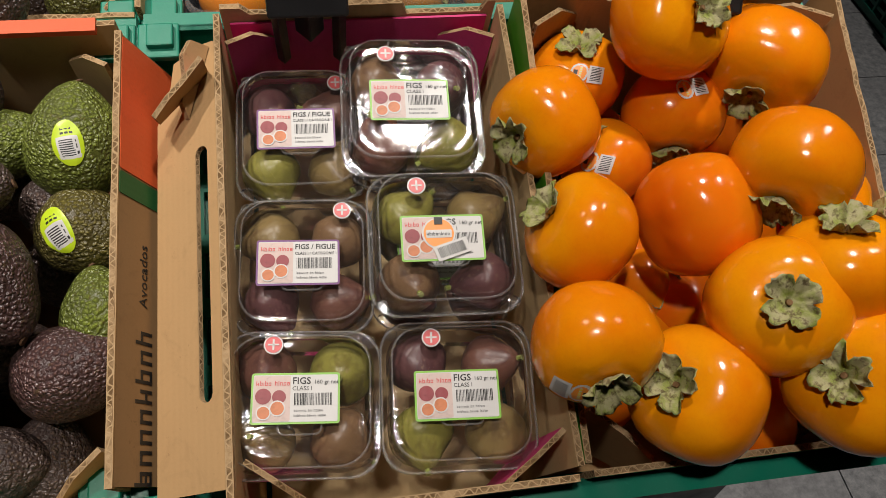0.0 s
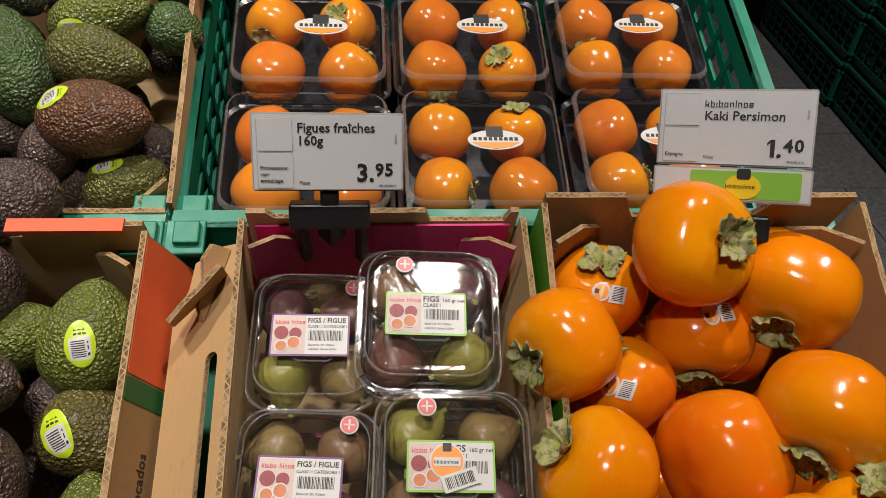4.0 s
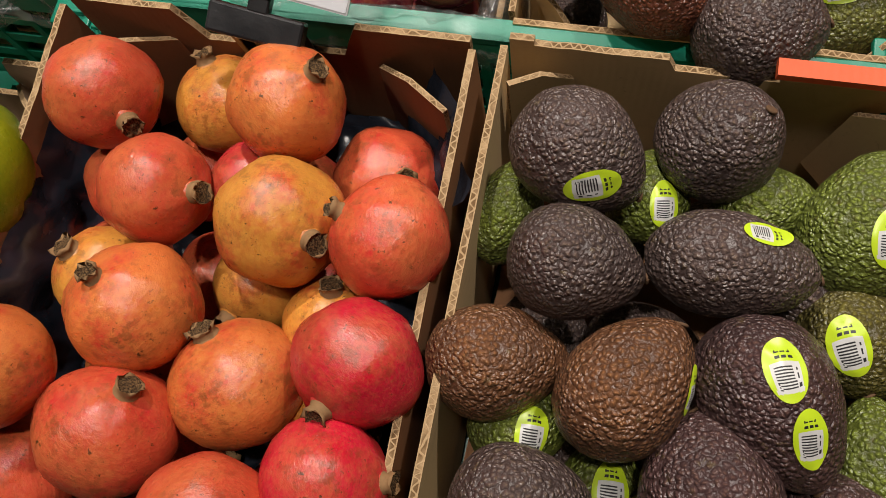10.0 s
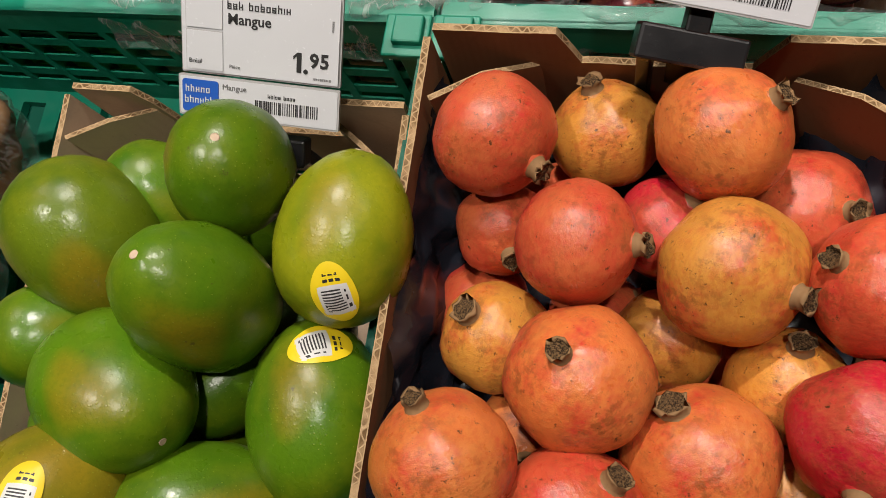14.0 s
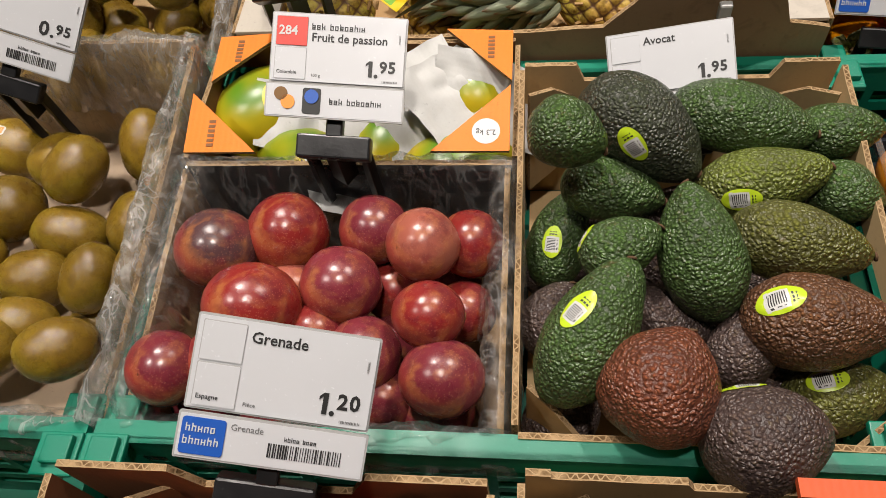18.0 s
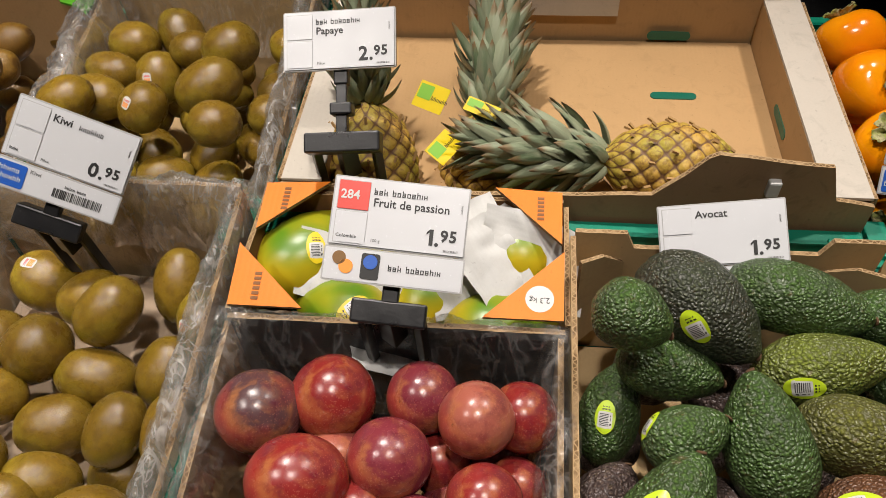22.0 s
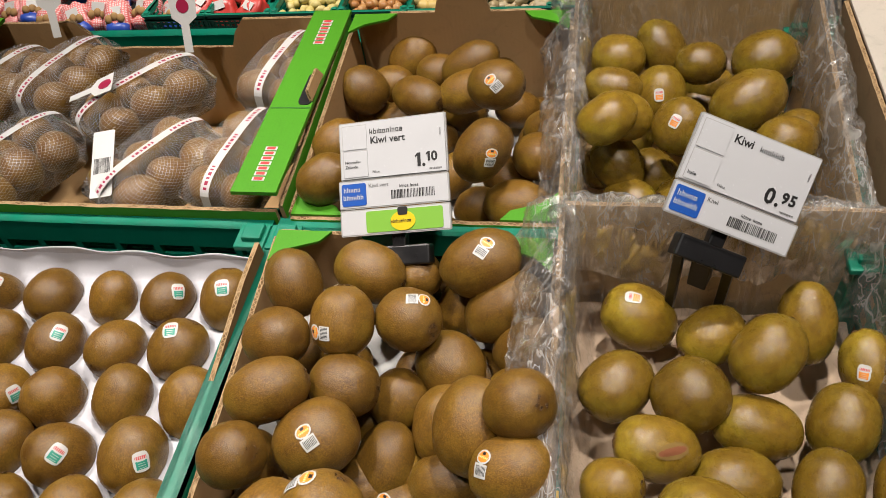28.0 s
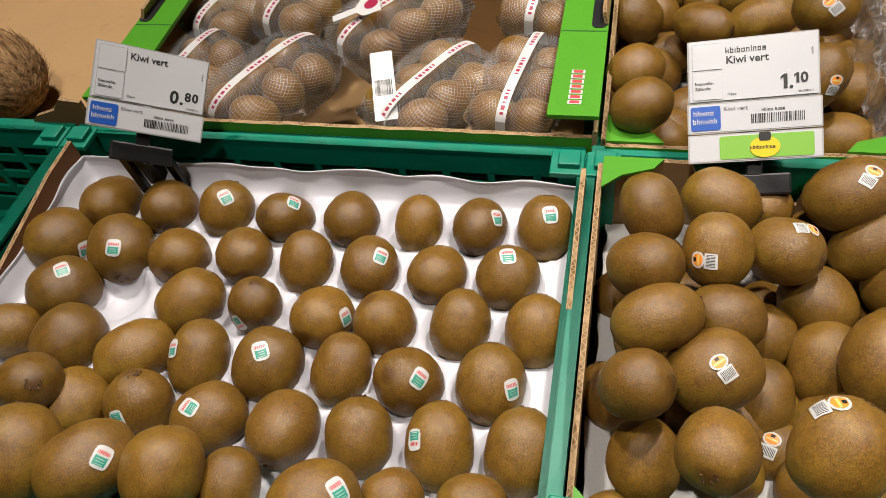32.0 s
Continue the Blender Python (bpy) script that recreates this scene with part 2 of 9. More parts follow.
def m_kiwi(name, fuzz):
    m = mat(name, rough=0.4, spec=0.5)
    n = Nodes(m)
    own = n.own()
    c = n.mix(n.ramp(n.noise(22, 4, 0.6), (0.38, 0.0), (0.62, 0.9)), own, n.mix(1.0, own, (0.66, 0.55, 0.55), "MULTIPLY"))
    c = n.mix(n.ramp(n.noise(15, 3), (0.44, 0.0), (0.62, 0.85)), c, n.mix(1.0, own, (1.15, 1.38, 1.25), "MULTIPLY"))
    c = n.mix(n.ramp(n.chance(), (0.15, 0.0), (0.9, 0.75)), c, n.mix(1.0, c, (0.70, 0.66, 0.80), "MULTIPLY"))
    c = n.mix(n.ramp(n.noise(75, 5, 0.7), (0.44, 0.0), (0.62, 0.7)), c, n.mix(1.0, c, (0.58, 0.50, 0.48), "MULTIPLY"))
    c = n.mix(n.ramp(n.noise(48, 4, 0.65), (0.50, 0.0), (0.66, 0.6)), c, n.mix(1.0, c, (1.5, 1.45, 1.2), "MULTIPLY"))
    hair = n.noise(950, 3, 0.8, n.stretched(1.0, 1.0, 0.55))
    c = n.mix(n.math("MULTIPLY", n.ramp(hair, (0.46, 0.0), (0.62, 1.0)), 0.55 if fuzz else 0.22), c, n.mix(1.0, own, (1.7, 1.6, 1.4), "MULTIPLY"))
    speck = n.noise(520, 4, 0.8)
    c = n.mix(n.math("MULTIPLY", n.ramp(speck, (0.48, 0.0), (0.63, 1.0)), 0.40 if fuzz else 0.30), c, n.mix(1.0, own, (0.30, 0.25, 0.25), "MULTIPLY"))
    x, y, z = n.axes()
    dx, dy = n.math("SUBTRACT", x, 0.5), n.math("SUBTRACT", y, 0.5)
    rr = n.math("SQRT", n.math("ADD", n.math("MULTIPLY", dx, dx), n.math("MULTIPLY", dy, dy)))
    scar = n.math("ADD", rr, n.math("MULTIPLY", n.math("SUBTRACT", n.noise(170, 4), 0.5), 0.16))
    c = n.mix(n.ramp(scar, (0.08, 0.8), (0.17, 0.0)), c, n.mix(1.0, own, (0.45, 0.36, 0.35), "MULTIPLY"))
    n.color(c)
    n.rough(n.ramp(n.noise(90, 3), (0.3, 0.29 if fuzz else 0.23), (0.7, 0.42 if fuzz else 0.35)))
    n.bump(n.math("ADD", n.math("ADD", hair, n.math("MULTIPLY", speck, 0.5)), n.math("MULTIPLY", n.noise(50, 3), 1.5)), 0.45 if fuzz else 0.28, 0.0010)
    return m


def m_fig():
    m = mat("fig_skin", rough=0.36, spec=0.45)
    n = Nodes(m)
    own = n.own()
    z = n.axes()[2]
    f = n.math("ADD", n.math("MULTIPLY", z, 0.8), n.math("MULTIPLY", n.noise(42, 5, 0.7, dist=0.6), 1.2))
    c = n.mix(n.ramp(f, (1.08, 0.0), (1.38, 0.95)), own, (0.32, 0.35, 0.05))
    ribs = n.noise(60, 4, 0.6, n.stretched(1.6, 1.6, 0.35))
    c = n.mix(n.ramp(ribs, (0.46, 0.0), (0.64, 0.6)), c, n.mix(1.0, own, (0.45, 0.35, 0.45), "MULTIPLY"))
    c = n.mix(n.ramp(n.noise(300, 3), (0.62, 0.0), (0.70, 0.25)), c, (0.36, 0.26, 0.16))
    n.color(c)
    n.bump(n.math("ADD", n.noise(120, 3), n.math("MULTIPLY", ribs, 1.5)), 0.3, 0.0015)
    return m


def m_card(name, col, stain=0.25, rough=0.8):
    m = mat(name, col, rough, spec=0.25)
    n = Nodes(m)
    fib = n.noise(420, 3, 0.6)
    blot = n.noise(9, 4, 0.6)
    c = n.mix(n.math("MULTIPLY", n.ramp(blot, (0.35, 0.0), (0.75, 1.0)), stain), col, tuple(k * 0.62 for k in col))
    c = n.mix(n.math("MULTIPLY", fib, 0.3), c, tuple(min(1, k * 1.3) for k in col))
    c = n.mix(n.ramp(n.noise(34, 5, 0.7, dist=1.0), (0.54, 0.0), (0.70, stain)), c, tuple(k * 0.55 for k in col))
    c = n.mix(n.ramp(n.noise(150, 4, 0.7), (0.64, 0.0), (0.70, 0.35)), c, tuple(k * 0.45 for k in col))
    flute = n.add("ShaderNodeTexWave", Scale=55.0, Distortion=0.4)
    n.link(n.coord(), flute.inputs["Vector"])
    n.color(c)
    n.bump(n.math("ADD", n.math("MULTIPLY", fib, 0.4), n.math("MULTIPLY", flute.outputs["Fac"], 0.25)), 0.25, 0.001)
    return m


def m_flute():
    """The cut edge of corrugated board: two pale liners and a zigzag core over dark hollows."""
    m = mat("cardboard_cut_edge", (0.5, 0.36, 0.2), 0.9, spec=0.1)
    n = Nodes(m)
    u, v, _ = n.axes(n.coord("UV"))
    wob = n.math("MULTIPLY", n.math("SUBTRACT", n.noise(120, 3), 0.5), 0.5)
    run = n.math("ADD", n.math("MULTIPLY", u, 820.0), n.math("MULTIPLY", n.noise(22, 3), 26.0))
    tri = n.math("ADD", n.math("MULTIPLY", n.math("SINE", run), 0.36), 0.5)
    core = n.ramp(n.math("ABSOLUTE", n.math("SUBTRACT", n.math("ADD", v, n.math("MULTIPLY", wob, 0.3)), tri)), (0.10, 1.0), (0.24, 0.0))
    rim = n.ramp(n.math("ABSOLUTE", n.math("SUBTRACT", v, 0.5)), (0.30, 0.0), (0.38, 1.0))
    worn = n.ramp(n.noise(60, 4, 0.6), (0.40, 0.0), (0.62, 0.95))
    board = n.math("MAXIMUM", n.math("MAXIMUM", core, rim), worn)
    tan = n.mix(n.noise(300, 3), (0.30, 0.19, 0.09), (0.46, 0.33, 0.19))
    n.color(n.mix(board, (0.13, 0.078, 0.036), tan))
    n.bump(n.math("ADD", board, n.noise(500, 2)), 0.5, 0.001)
    return m


def m_plastic(name, col, rough=0.38, bump=0.12, grime=0.25):
    m = mat(name, col, rough, spec=0.5)
    n = Nodes(m)
    blot = n.noise(14, 4, 0.6)
    c = n.mix(n.math("MULTIPLY", n.ramp(blot, (0.35, 0.0), (0.8, 1.0)), grime), col, tuple(k * 0.55 for k in col))
    scr = n.noise(300, 2, 0.6)
    c = n.mix(n.ramp(scr, (0.66, 0.0), (0.76, 0.25)), c, tuple(min(1, k * 1.6 + 0.05) for k in col))
    n.color(c)
    n.rough(n.ramp(n.noise(40, 3), (0.3, rough * 0.75), (0.75, min(1.0, rough * 1.35))))
    n.bump(n.noise(350, 2), bump, 0.001)
    return m


def m_film(name, tint=(0.97, 0.97, 0.97), gloss_rough=0.08, gloss=0.6, haze=0.0, crinkle=0.6, scale=38.0, stretch=(1, 1, 1), crease_glints=0.0):
    """Thin clear film: lets light through, scatters a little, with a gloss that grows at grazing angles. Glints on
    creases are painted as whiter lines.
    """
    m = bpy.data.materials.new(name)
    m.use_nodes = True
    t = m.node_tree
    t.nodes.remove(t.nodes["Principled BSDF"])
    out = t.nodes["Material Output"]
    tr = t.nodes.new("ShaderNodeBsdfTransparent")
    tr.inputs[0].default_value = (*tint, 1)
    gl = t.nodes.new("ShaderNodeBsdfGlossy")
    gl.inputs["Color"].default_value = (1, 1, 1, 1)
    gl.inputs["Roughness"].default_value = gloss_rough
    df = t.nodes.new("ShaderNodeBsdfDiffuse")
    df.inputs[0].default_value = (0.86, 0.85, 0.83, 1)
    tl = t.nodes.new("ShaderNodeBsdfTranslucent")
    tl.inputs[0].default_value = (0.86, 0.85, 0.83, 1)
    both = t.nodes.new("ShaderNodeMixShader")
    t.links.new(df.outputs[0], both.inputs[1])
    t.links.new(tl.outputs[0], both.inputs[2])
    fr = t.nodes.new("ShaderNodeFresnel")
    fr.inputs["IOR"].default_value = 1.5
    co = t.nodes.new("ShaderNodeTexCoord")
    nz = t.nodes.new("ShaderNodeTexNoise")
    nz.inputs["Scale"].default_value = scale
    nz.inputs["Detail"].default_value = 6
    nz.inputs["Distortion"].default_value = 1.2
    mp = t.nodes.new("ShaderNodeMapping")
    mp.inputs["Scale"].default_value = stretch
    t.links.new(co.outputs["Object"], mp.inputs["Vector"])
    t.links.new(mp.outputs[0], nz.inputs["Vector"])
    bp = t.nodes.new("ShaderNodeBump")
    bp.inputs["Strength"].default_value = crinkle
    bp.inputs["Distance"].default_value = 0.006
    t.links.new(nz.outputs["Fac"], bp.inputs["Height"])
    t.links.new(bp.outputs["Normal"], gl.inputs["Normal"])
    t.links.new(bp.outputs["Normal"], fr.inputs["Normal"])
    a = t.nodes.new("ShaderNodeMath")
    a.operation = "MULTIPLY"
    a.inputs[1].default_value = gloss
    t.links.new(fr.outputs[0], a.inputs[0])
    m0 = t.nodes.new("ShaderNodeMixShader")
    m0.inputs[0].default_value = haze
    # white lines put into the haze in place of highlights along creases
    if crease_glints:
        lines = []
        for size, wide in ((scale * 0.45, 0.022), (scale * 1.3, 0.030)):
            z = t.nodes.new("ShaderNodeTexNoise")
            z.inputs["Scale"].default_value, z.inputs["Detail"].default_value, z.inputs["Distortion"].default_value = size, 3, 0.8
            t.links.new(mp.outputs[0], z.inputs["Vector"])
            off, mag, rp = t.nodes.new("ShaderNodeMath"), t.nodes.new("ShaderNodeMath"), t.nodes.new("ShaderNodeMapRange")
            off.operation, mag.operation = "SUBTRACT", "ABSOLUTE"
            off.inputs[1].default_value = 0.5
            t.links.new(z.outputs["Fac"], off.inputs[0])
            t.links.new(off.outputs[0], mag.inputs[0])
            for k, val in (("From Min", 0.0), ("From Max", wide), ("To Min", crease_glints), ("To Max", haze)):
                rp.inputs[k].default_value = val
            t.links.new(mag.outputs[0], rp.inputs["Value"])
            lines.append(rp.outputs[0])
        most = t.nodes.new("ShaderNodeMath")
        most.operation = "MAXIMUM"
        t.links.new(lines[0], most.inputs[0])
        t.links.new(lines[1], most.inputs[1])
        t.links.new(most.outputs[0], m0.inputs[0])
    t.links.new(tr.outputs[0], m0.inputs[1])
    t.links.new(both.outputs[0], m0.inputs[2])
    m1 = t.nodes.new("ShaderNodeMixShader")
    t.links.new(a.outputs[0], m1.inputs[0])
    t.links.new(m0.outputs[0], m1.inputs[1])
    t.links.new(gl.outputs[0], m1.inputs[2])
    t.links.new(m1.outputs[0], out.inputs["Surface"])
    return m


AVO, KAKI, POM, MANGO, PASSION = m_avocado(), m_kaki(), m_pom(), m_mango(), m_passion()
KIWI, GOLD, FIG = m_kiwi("kiwi_skin", True), m_kiwi("gold_kiwi_skin", False), m_fig()
KRAFT = m_card("kraft_board", (0.40, 0.25, 0.115))
KRAFT_LIGHT = m_card("light_kraft_board", (0.52, 0.37, 0.19))
KRAFT_DARK = m_card("brown_board", (0.21, 0.10, 0.045))
KRAFT_MID = m_card("worn_kraft_board", (0.27, 0.16, 0.07), 0.35)
KRAFT_PALE = m_card("pale_board", (0.50, 0.38, 0.27))
DARK_PRINT = m_card("dark_leaf_print", (0.27, 0.18, 0.10), 0.5, 0.6)
WHITE_CARD = m_card("white_board", (0.47, 0.43, 0.37), 0.3)
FLUTE = m_flute()
PINK = m_card("pink_print", (0.60, 0.045, 0.19), 0.2, 0.55)
RED_PRINT = m_card("orange_red_print", (0.60, 0.10, 0.03), 0.2, 0.5)
GREEN_PRINT = m_card("green_print", (0.064, 0.255, 0.014), 0.15, 0.45)
DARK_GREEN_PRINT = m_card("dark_green_print", (0.02, 0.10, 0.03), 0.2, 0.5)
ORANGE_PRINT = m_card("orange_print", (0.72, 0.19, 0.015), 0.15, 0.5)
CRATE = m_plastic("green_crate_plastic", (0.0, 0.19, 0.115), 0.42)
CRATE_DARK = m_plastic("dark_green_plastic", (0.002, 0.11, 0.07), 0.4)
BLACK = m_plastic("black_plastic", (0.012, 0.012, 0.013), 0.35, 0.1, 0.1)
TRAY_BLACK = m_plastic("black_tray", (0.014, 0.017, 0.025), 0.22, 0.06, 0.1)
WHITE_PLASTIC = m_plastic("white_pocket_tray", (0.52, 0.52, 0.56), 0.4, 0.1, 0.12)
PAPER = m_card("white_tissue_paper", (0.50, 0.50, 0.485), 0.12, 0.75)
SIGN_WHITE = m_plastic("sign_card", (0.535, 0.545, 0.565), 0.35, 0.03, 0.08)
SIGN_GREY = m_plastic("sign_frame_grey", (0.36, 0.36, 0.355), 0.35, 0.03, 0.1)
INK = mat("black_ink", (0.012, 0.012, 0.012), 0.5)
INK_GREY = mat("grey_ink", (0.14, 0.14, 0.14), 0.5)
BLUE = m_plastic("blue_print", (0.015, 0.09, 0.42), 0.35, 0.03, 0.1)
RED = m_plastic("red_print", (0.62, 0.045, 0.03), 0.35, 0.03, 0.1)
LIME = mat("lime_label", (0.46, 0.62, 0.02), 0.35)
YELLOW = mat("yellow_label", (0.72, 0.54, 0.015), 0.35)
LABEL_WHITE = m_plastic("white_label", (0.56, 0.56, 0.545), 0.4, 0.05, 0.12)
LABEL_PINK = m_card("pale_pink_label", (0.58, 0.46, 0.42), 0.5, 0.4)
SEAL_RED = mat("seal_red", (0.58, 0.10, 0.10), 0.4)
FLESH = m_card("fig_flesh_print", (0.60, 0.22, 0.10), 0.6, 0.4)
FIG_PRINT = m_card("fig_skin_print", (0.30, 0.07, 0.08), 0.6, 0.4)
LABEL_ORANGE = mat("orange_label", (0.8, 0.27, 0.03), 0.4)
# extra haze whitens the lid edges, painting in the glints along them
RIM = m_film("punnet_rim", (0.97, 0.97, 0.98), 0.08, 1.0, 0.20, 0.4, 90.0)
LABEL_RED = mat("red_label", (0.55, 0.05, 0.05), 0.4)
LABEL_TEAL = mat("teal_label", (0.02, 0.28, 0.2), 0.4)
LABEL_PURPLE = mat("purple_label", (0.13, 0.03, 0.16), 0.4)
LABEL_GREEN = mat("leaf_green_label", (0.2, 0.45, 0.05), 0.4)
STEM = m_card("dry_stem", (0.22, 0.125, 0.055), 0.6)
STEM_DARK = m_card("dark_dry_stem", (0.10, 0.055, 0.028), 0.6)
STAMEN = mat("dry_stamens", (0.1, 0.06, 0.03), 0.9, spec=0.2)
_n = Nodes(STAMEN)
_s = _n.noise(900, 3, 0.7)
_n.color(_n.mix(_n.ramp(_s, (0.4, 0.0), (0.62, 1.0)), (0.03, 0.016, 0.008), (0.24, 0.14, 0.06)))
_n.bump(_s, 1.0, 0.003)
CALYX = mat("dry_calyx", (0.21, 0.23, 0.075), 0.75, spec=0.3)
_n = Nodes(CALYX)
_c = _n.mix(_n.ramp(_n.noise(90, 4, 0.6), (0.4, 0.0), (0.6, 1.0)), (0.25, 0.29, 0.055), (0.40, 0.37, 0.20))
_n.color(_n.mix(_n.ramp(_n.noise(160, 4, 0.65), (0.52, 0.0), (0.64, 0.85)), _c, (0.10, 0.065, 0.03)))
_n.bump(_n.noise(420, 4, 0.7), 0.7, 0.0012)
FILM_WHITE = m_film("crumpled_film", (0.985, 0.985, 0.985), 0.12, 0.45, 0.13, 0.6, 60.0, (1, 0.4, 0.35), 0.50)
FILM = m_film("clear_liner_film", (0.985, 0.985, 0.985), 0.12, 0.35, 0.028, 0.5, 45.0, (1, 1, 0.3), 0.20)
FILM_CLEAR = m_film("clear_bag_film", (0.99, 0.99, 0.99), 0.10, 0.5, 0.035, 0.6, 45.0, (1, 1, 0.3), 0.16)
CLAM = m_film("clear_punnet", (0.97, 0.975, 0.98), 0.05, 0.9, 0.012, 0.14, 26.0)
DARK_RED = mat("dark_red_print", (0.30, 0.012, 0.05), 0.4)

# ---------------------------------------------------------------- builders
SLOPE = 18.0
ROW = {r: pose(0, y, z, SLOPE, 0, 0) for r, (y, z) in {1: (0.208, 0.787), 2: (0.593, 0.895), 3: (0.980, 1.003)}.items()}


def mesh_of(name, verts, faces, mats, index=None, smooth=False):
    me = bpy.data.meshes.new(name)
    me.from_pydata([tuple(v) for v in verts], [], faces)
    for m in mats if isinstance(mats, (list, tuple)) else [mats]:
        me.materials.append(m)
    if index is not None:
        me.polygons.foreach_set("material_index", index)
    if smooth:
        me.polygons.foreach_set("use_smooth", [True] * len(me.polygons))
    me.update()
    return me


def thing(name, m, label, category, group="", kind=""):
    ob = new(name)
    ob.matrix_world = m
    ob.empty_display_size = 0.02
    return tagged(ob, label, category, group, kind)


def part(name, me, parent, label="", m=None, kind=""):
    kind = kind or ("stuff" if name in ("printed_bar", "bar_code") else "")
    ob = new(name, me)
    ob.parent = parent
    if m is not None:
        ob.matrix_local = m
    return tagged(ob, label, kind=kind)


BOX_FACES = [(0, 3, 2, 1), (4, 5, 6, 7), (0, 1, 5, 4), (1, 2, 6, 5), (2, 3, 7, 6), (3, 0, 4, 7)]


class Solid:
    """Collects boxes and prisms into one mesh."""

    def __init__(self):
        self.v, self.f, self.i, self.uv = [], [], [], {}

    def box(self, x0, x1, y0, y1, z0, z1, i=0):
        n = len(self.v)
        self.v += [(x0, y0, z0), (x1, y0, z0), (x1, y1, z0), (x0, y1, z0), (x0, y0, z1), (x1, y0, z1), (x1, y1, z1), (x0, y1, z1)]
        self.f += [tuple(n + k for k in q) for q in BOX_FACES]
        self.i += [i] * 6

    def prism(self, poly, frame_m, thick, front=0, back=0, side=0):
        """A flat polygon (s, t) in frame_m's x-y plane, given thickness along its z."""
        n, k = len(self.v), len(poly)
        for z in (0.0, thick):
            self.v += [tuple(frame_m @ Vector((s, t, z))) for s, t in poly]
        self.f += [tuple(n + j for j in reversed(range(k))), tuple(n + k + j for j in range(k))]
        self.i += [front, back]
        run = 0.0
        for j in range(k):
            a, b = n + j, n + (j + 1) % k
            far = run + (Vector(self.v[a]) - Vector(self.v[b])).length
            self.uv[len(self.f)] = ((run, 0.0), (far, 0.0), (far, 1.0), (run, 1.0))
            self.f.append((a, b, b + k, a + k))
            self.i.append(side)
            run = far

    def bar(self, a, b, r, sides=6, i=0):
        a, b = Vector(a), Vector(b)
        q = (b - a).to_track_quat("Z", "Y").to_matrix()
        n = len(self.v)
        for p in (a, b):
            for k in range(sides):
                w = math.tau * k / sides
                self.v.append(tuple(p + q @ Vector((math.cos(w) * r, math.sin(w) * r, 0))))
        for k in range(sides):
            l = (k + 1) % sides
            self.f.append((n + k, n + l, n + sides + l, n + sides + k))
            self.i.append(i)
        self.f += [tuple(n + k for k in reversed(range(sides))), tuple(n + sides + k for k in range(sides))]
        self.i += [i, i]

    def mesh(self, name, mats, bevel=0.0, smooth=False):
        me = mesh_of(name, self.v, self.f, mats, self.i, smooth)
        if self.uv:
            lay = me.uv_layers.new()
            for k, corners in self.uv.items():
                for l, q in zip(me.polygons[k].loop_indices, corners):
                    lay.data[l].uv = q
        if bevel:
            bm = bmesh.new()
            bm.from_mesh(me)
            bmesh.ops.bevel(bm, geom=bm.edges[:], offset=bevel, segments=2, affect="EDGES", profile=0.5)
            bm.to_mesh(me)
            bm.free()
        return me


def frame_at(o, xdir, ydir):
    """A frame with its origin, x axis and y axis."""
    x = Vector(xdir).normalized()
    z = x.cross(Vector(ydir)).normalized()
    y = z.cross(x)
    m = Matrix((x, y, z)).transposed().to_4x4()
    m.translation = o
    return m


# ---- crates
def crate_wall(length, height, mats, slots, lip=0.012):
    """A crate's side in x-z with its outer face at y = 0: frame, ribs and bars with openings between."""
    s = Solid()
    t = 0.006
    s.box(0, length, 0, t, 0, 0.035)
    s.box(0, length, 0, t, height - 0.032, height)
    s.box(0, length, -lip, t, height - 0.008, height)
    s.box(0, length, -lip * 0.7, 0.0, height - 0.034, height - 0.028)
    s.box(0, length, -lip * 0.5, 0.0, 0.028, 0.034)
    step = length / slots
    for k in range(slots + 1):
        x = min(max(k * step - 0.004, 0), length - 0.008)
        s.box(x, x + 0.008, -0.004, t, 0.034, height - 0.03)
    for k in range(3):
        z = 0.045 + k * (height - 0.09) / 2.5
        s.box(0, length, 0.001, t - 0.001, z, z + 0.012)
    return s.mesh("wall", mats)


def lattice(w, d, nx, ny, bar, z0, z1, mats):
    """A moulded grid floor in one piece: bars with square openings between."""
    xs = [q for k in range(nx + 1) for q in (k * (w - bar) / nx, k * (w - bar) / nx + bar)]
    ys = [q for k in range(ny + 1) for q in (k * (d - bar) / ny, k * (d - bar) / ny + bar)]
    n, m = len(xs), len(ys)
    v = [(x, y, z) for z in (z0, z1) for y in ys for x in xs]
    solid = lambda i, j: 0 <= i < n - 1 and 0 <= j < m - 1 and (i % 2 == 0 or j % 2 == 0)
    f, up = [], n * m
    for j in range(m - 1):
        for i in range(n - 1):
            if not solid(i, j):
                continue
            a, b, c, e = j * n + i, j * n + i + 1, (j + 1) * n + i + 1, (j + 1) * n + i
            f += [(a, e, c, b), (a + up, b + up, c + up, e + up)]
            for p, q, near in ((a, b, (i, j - 1)), (b, c, (i + 1, j)), (c, e, (i, j + 1)), (e, a, (i - 1, j))):
                if not solid(*near):
                    f.append((p, q, q + up, p + up))
    return mesh_of("base", v, f, mats)


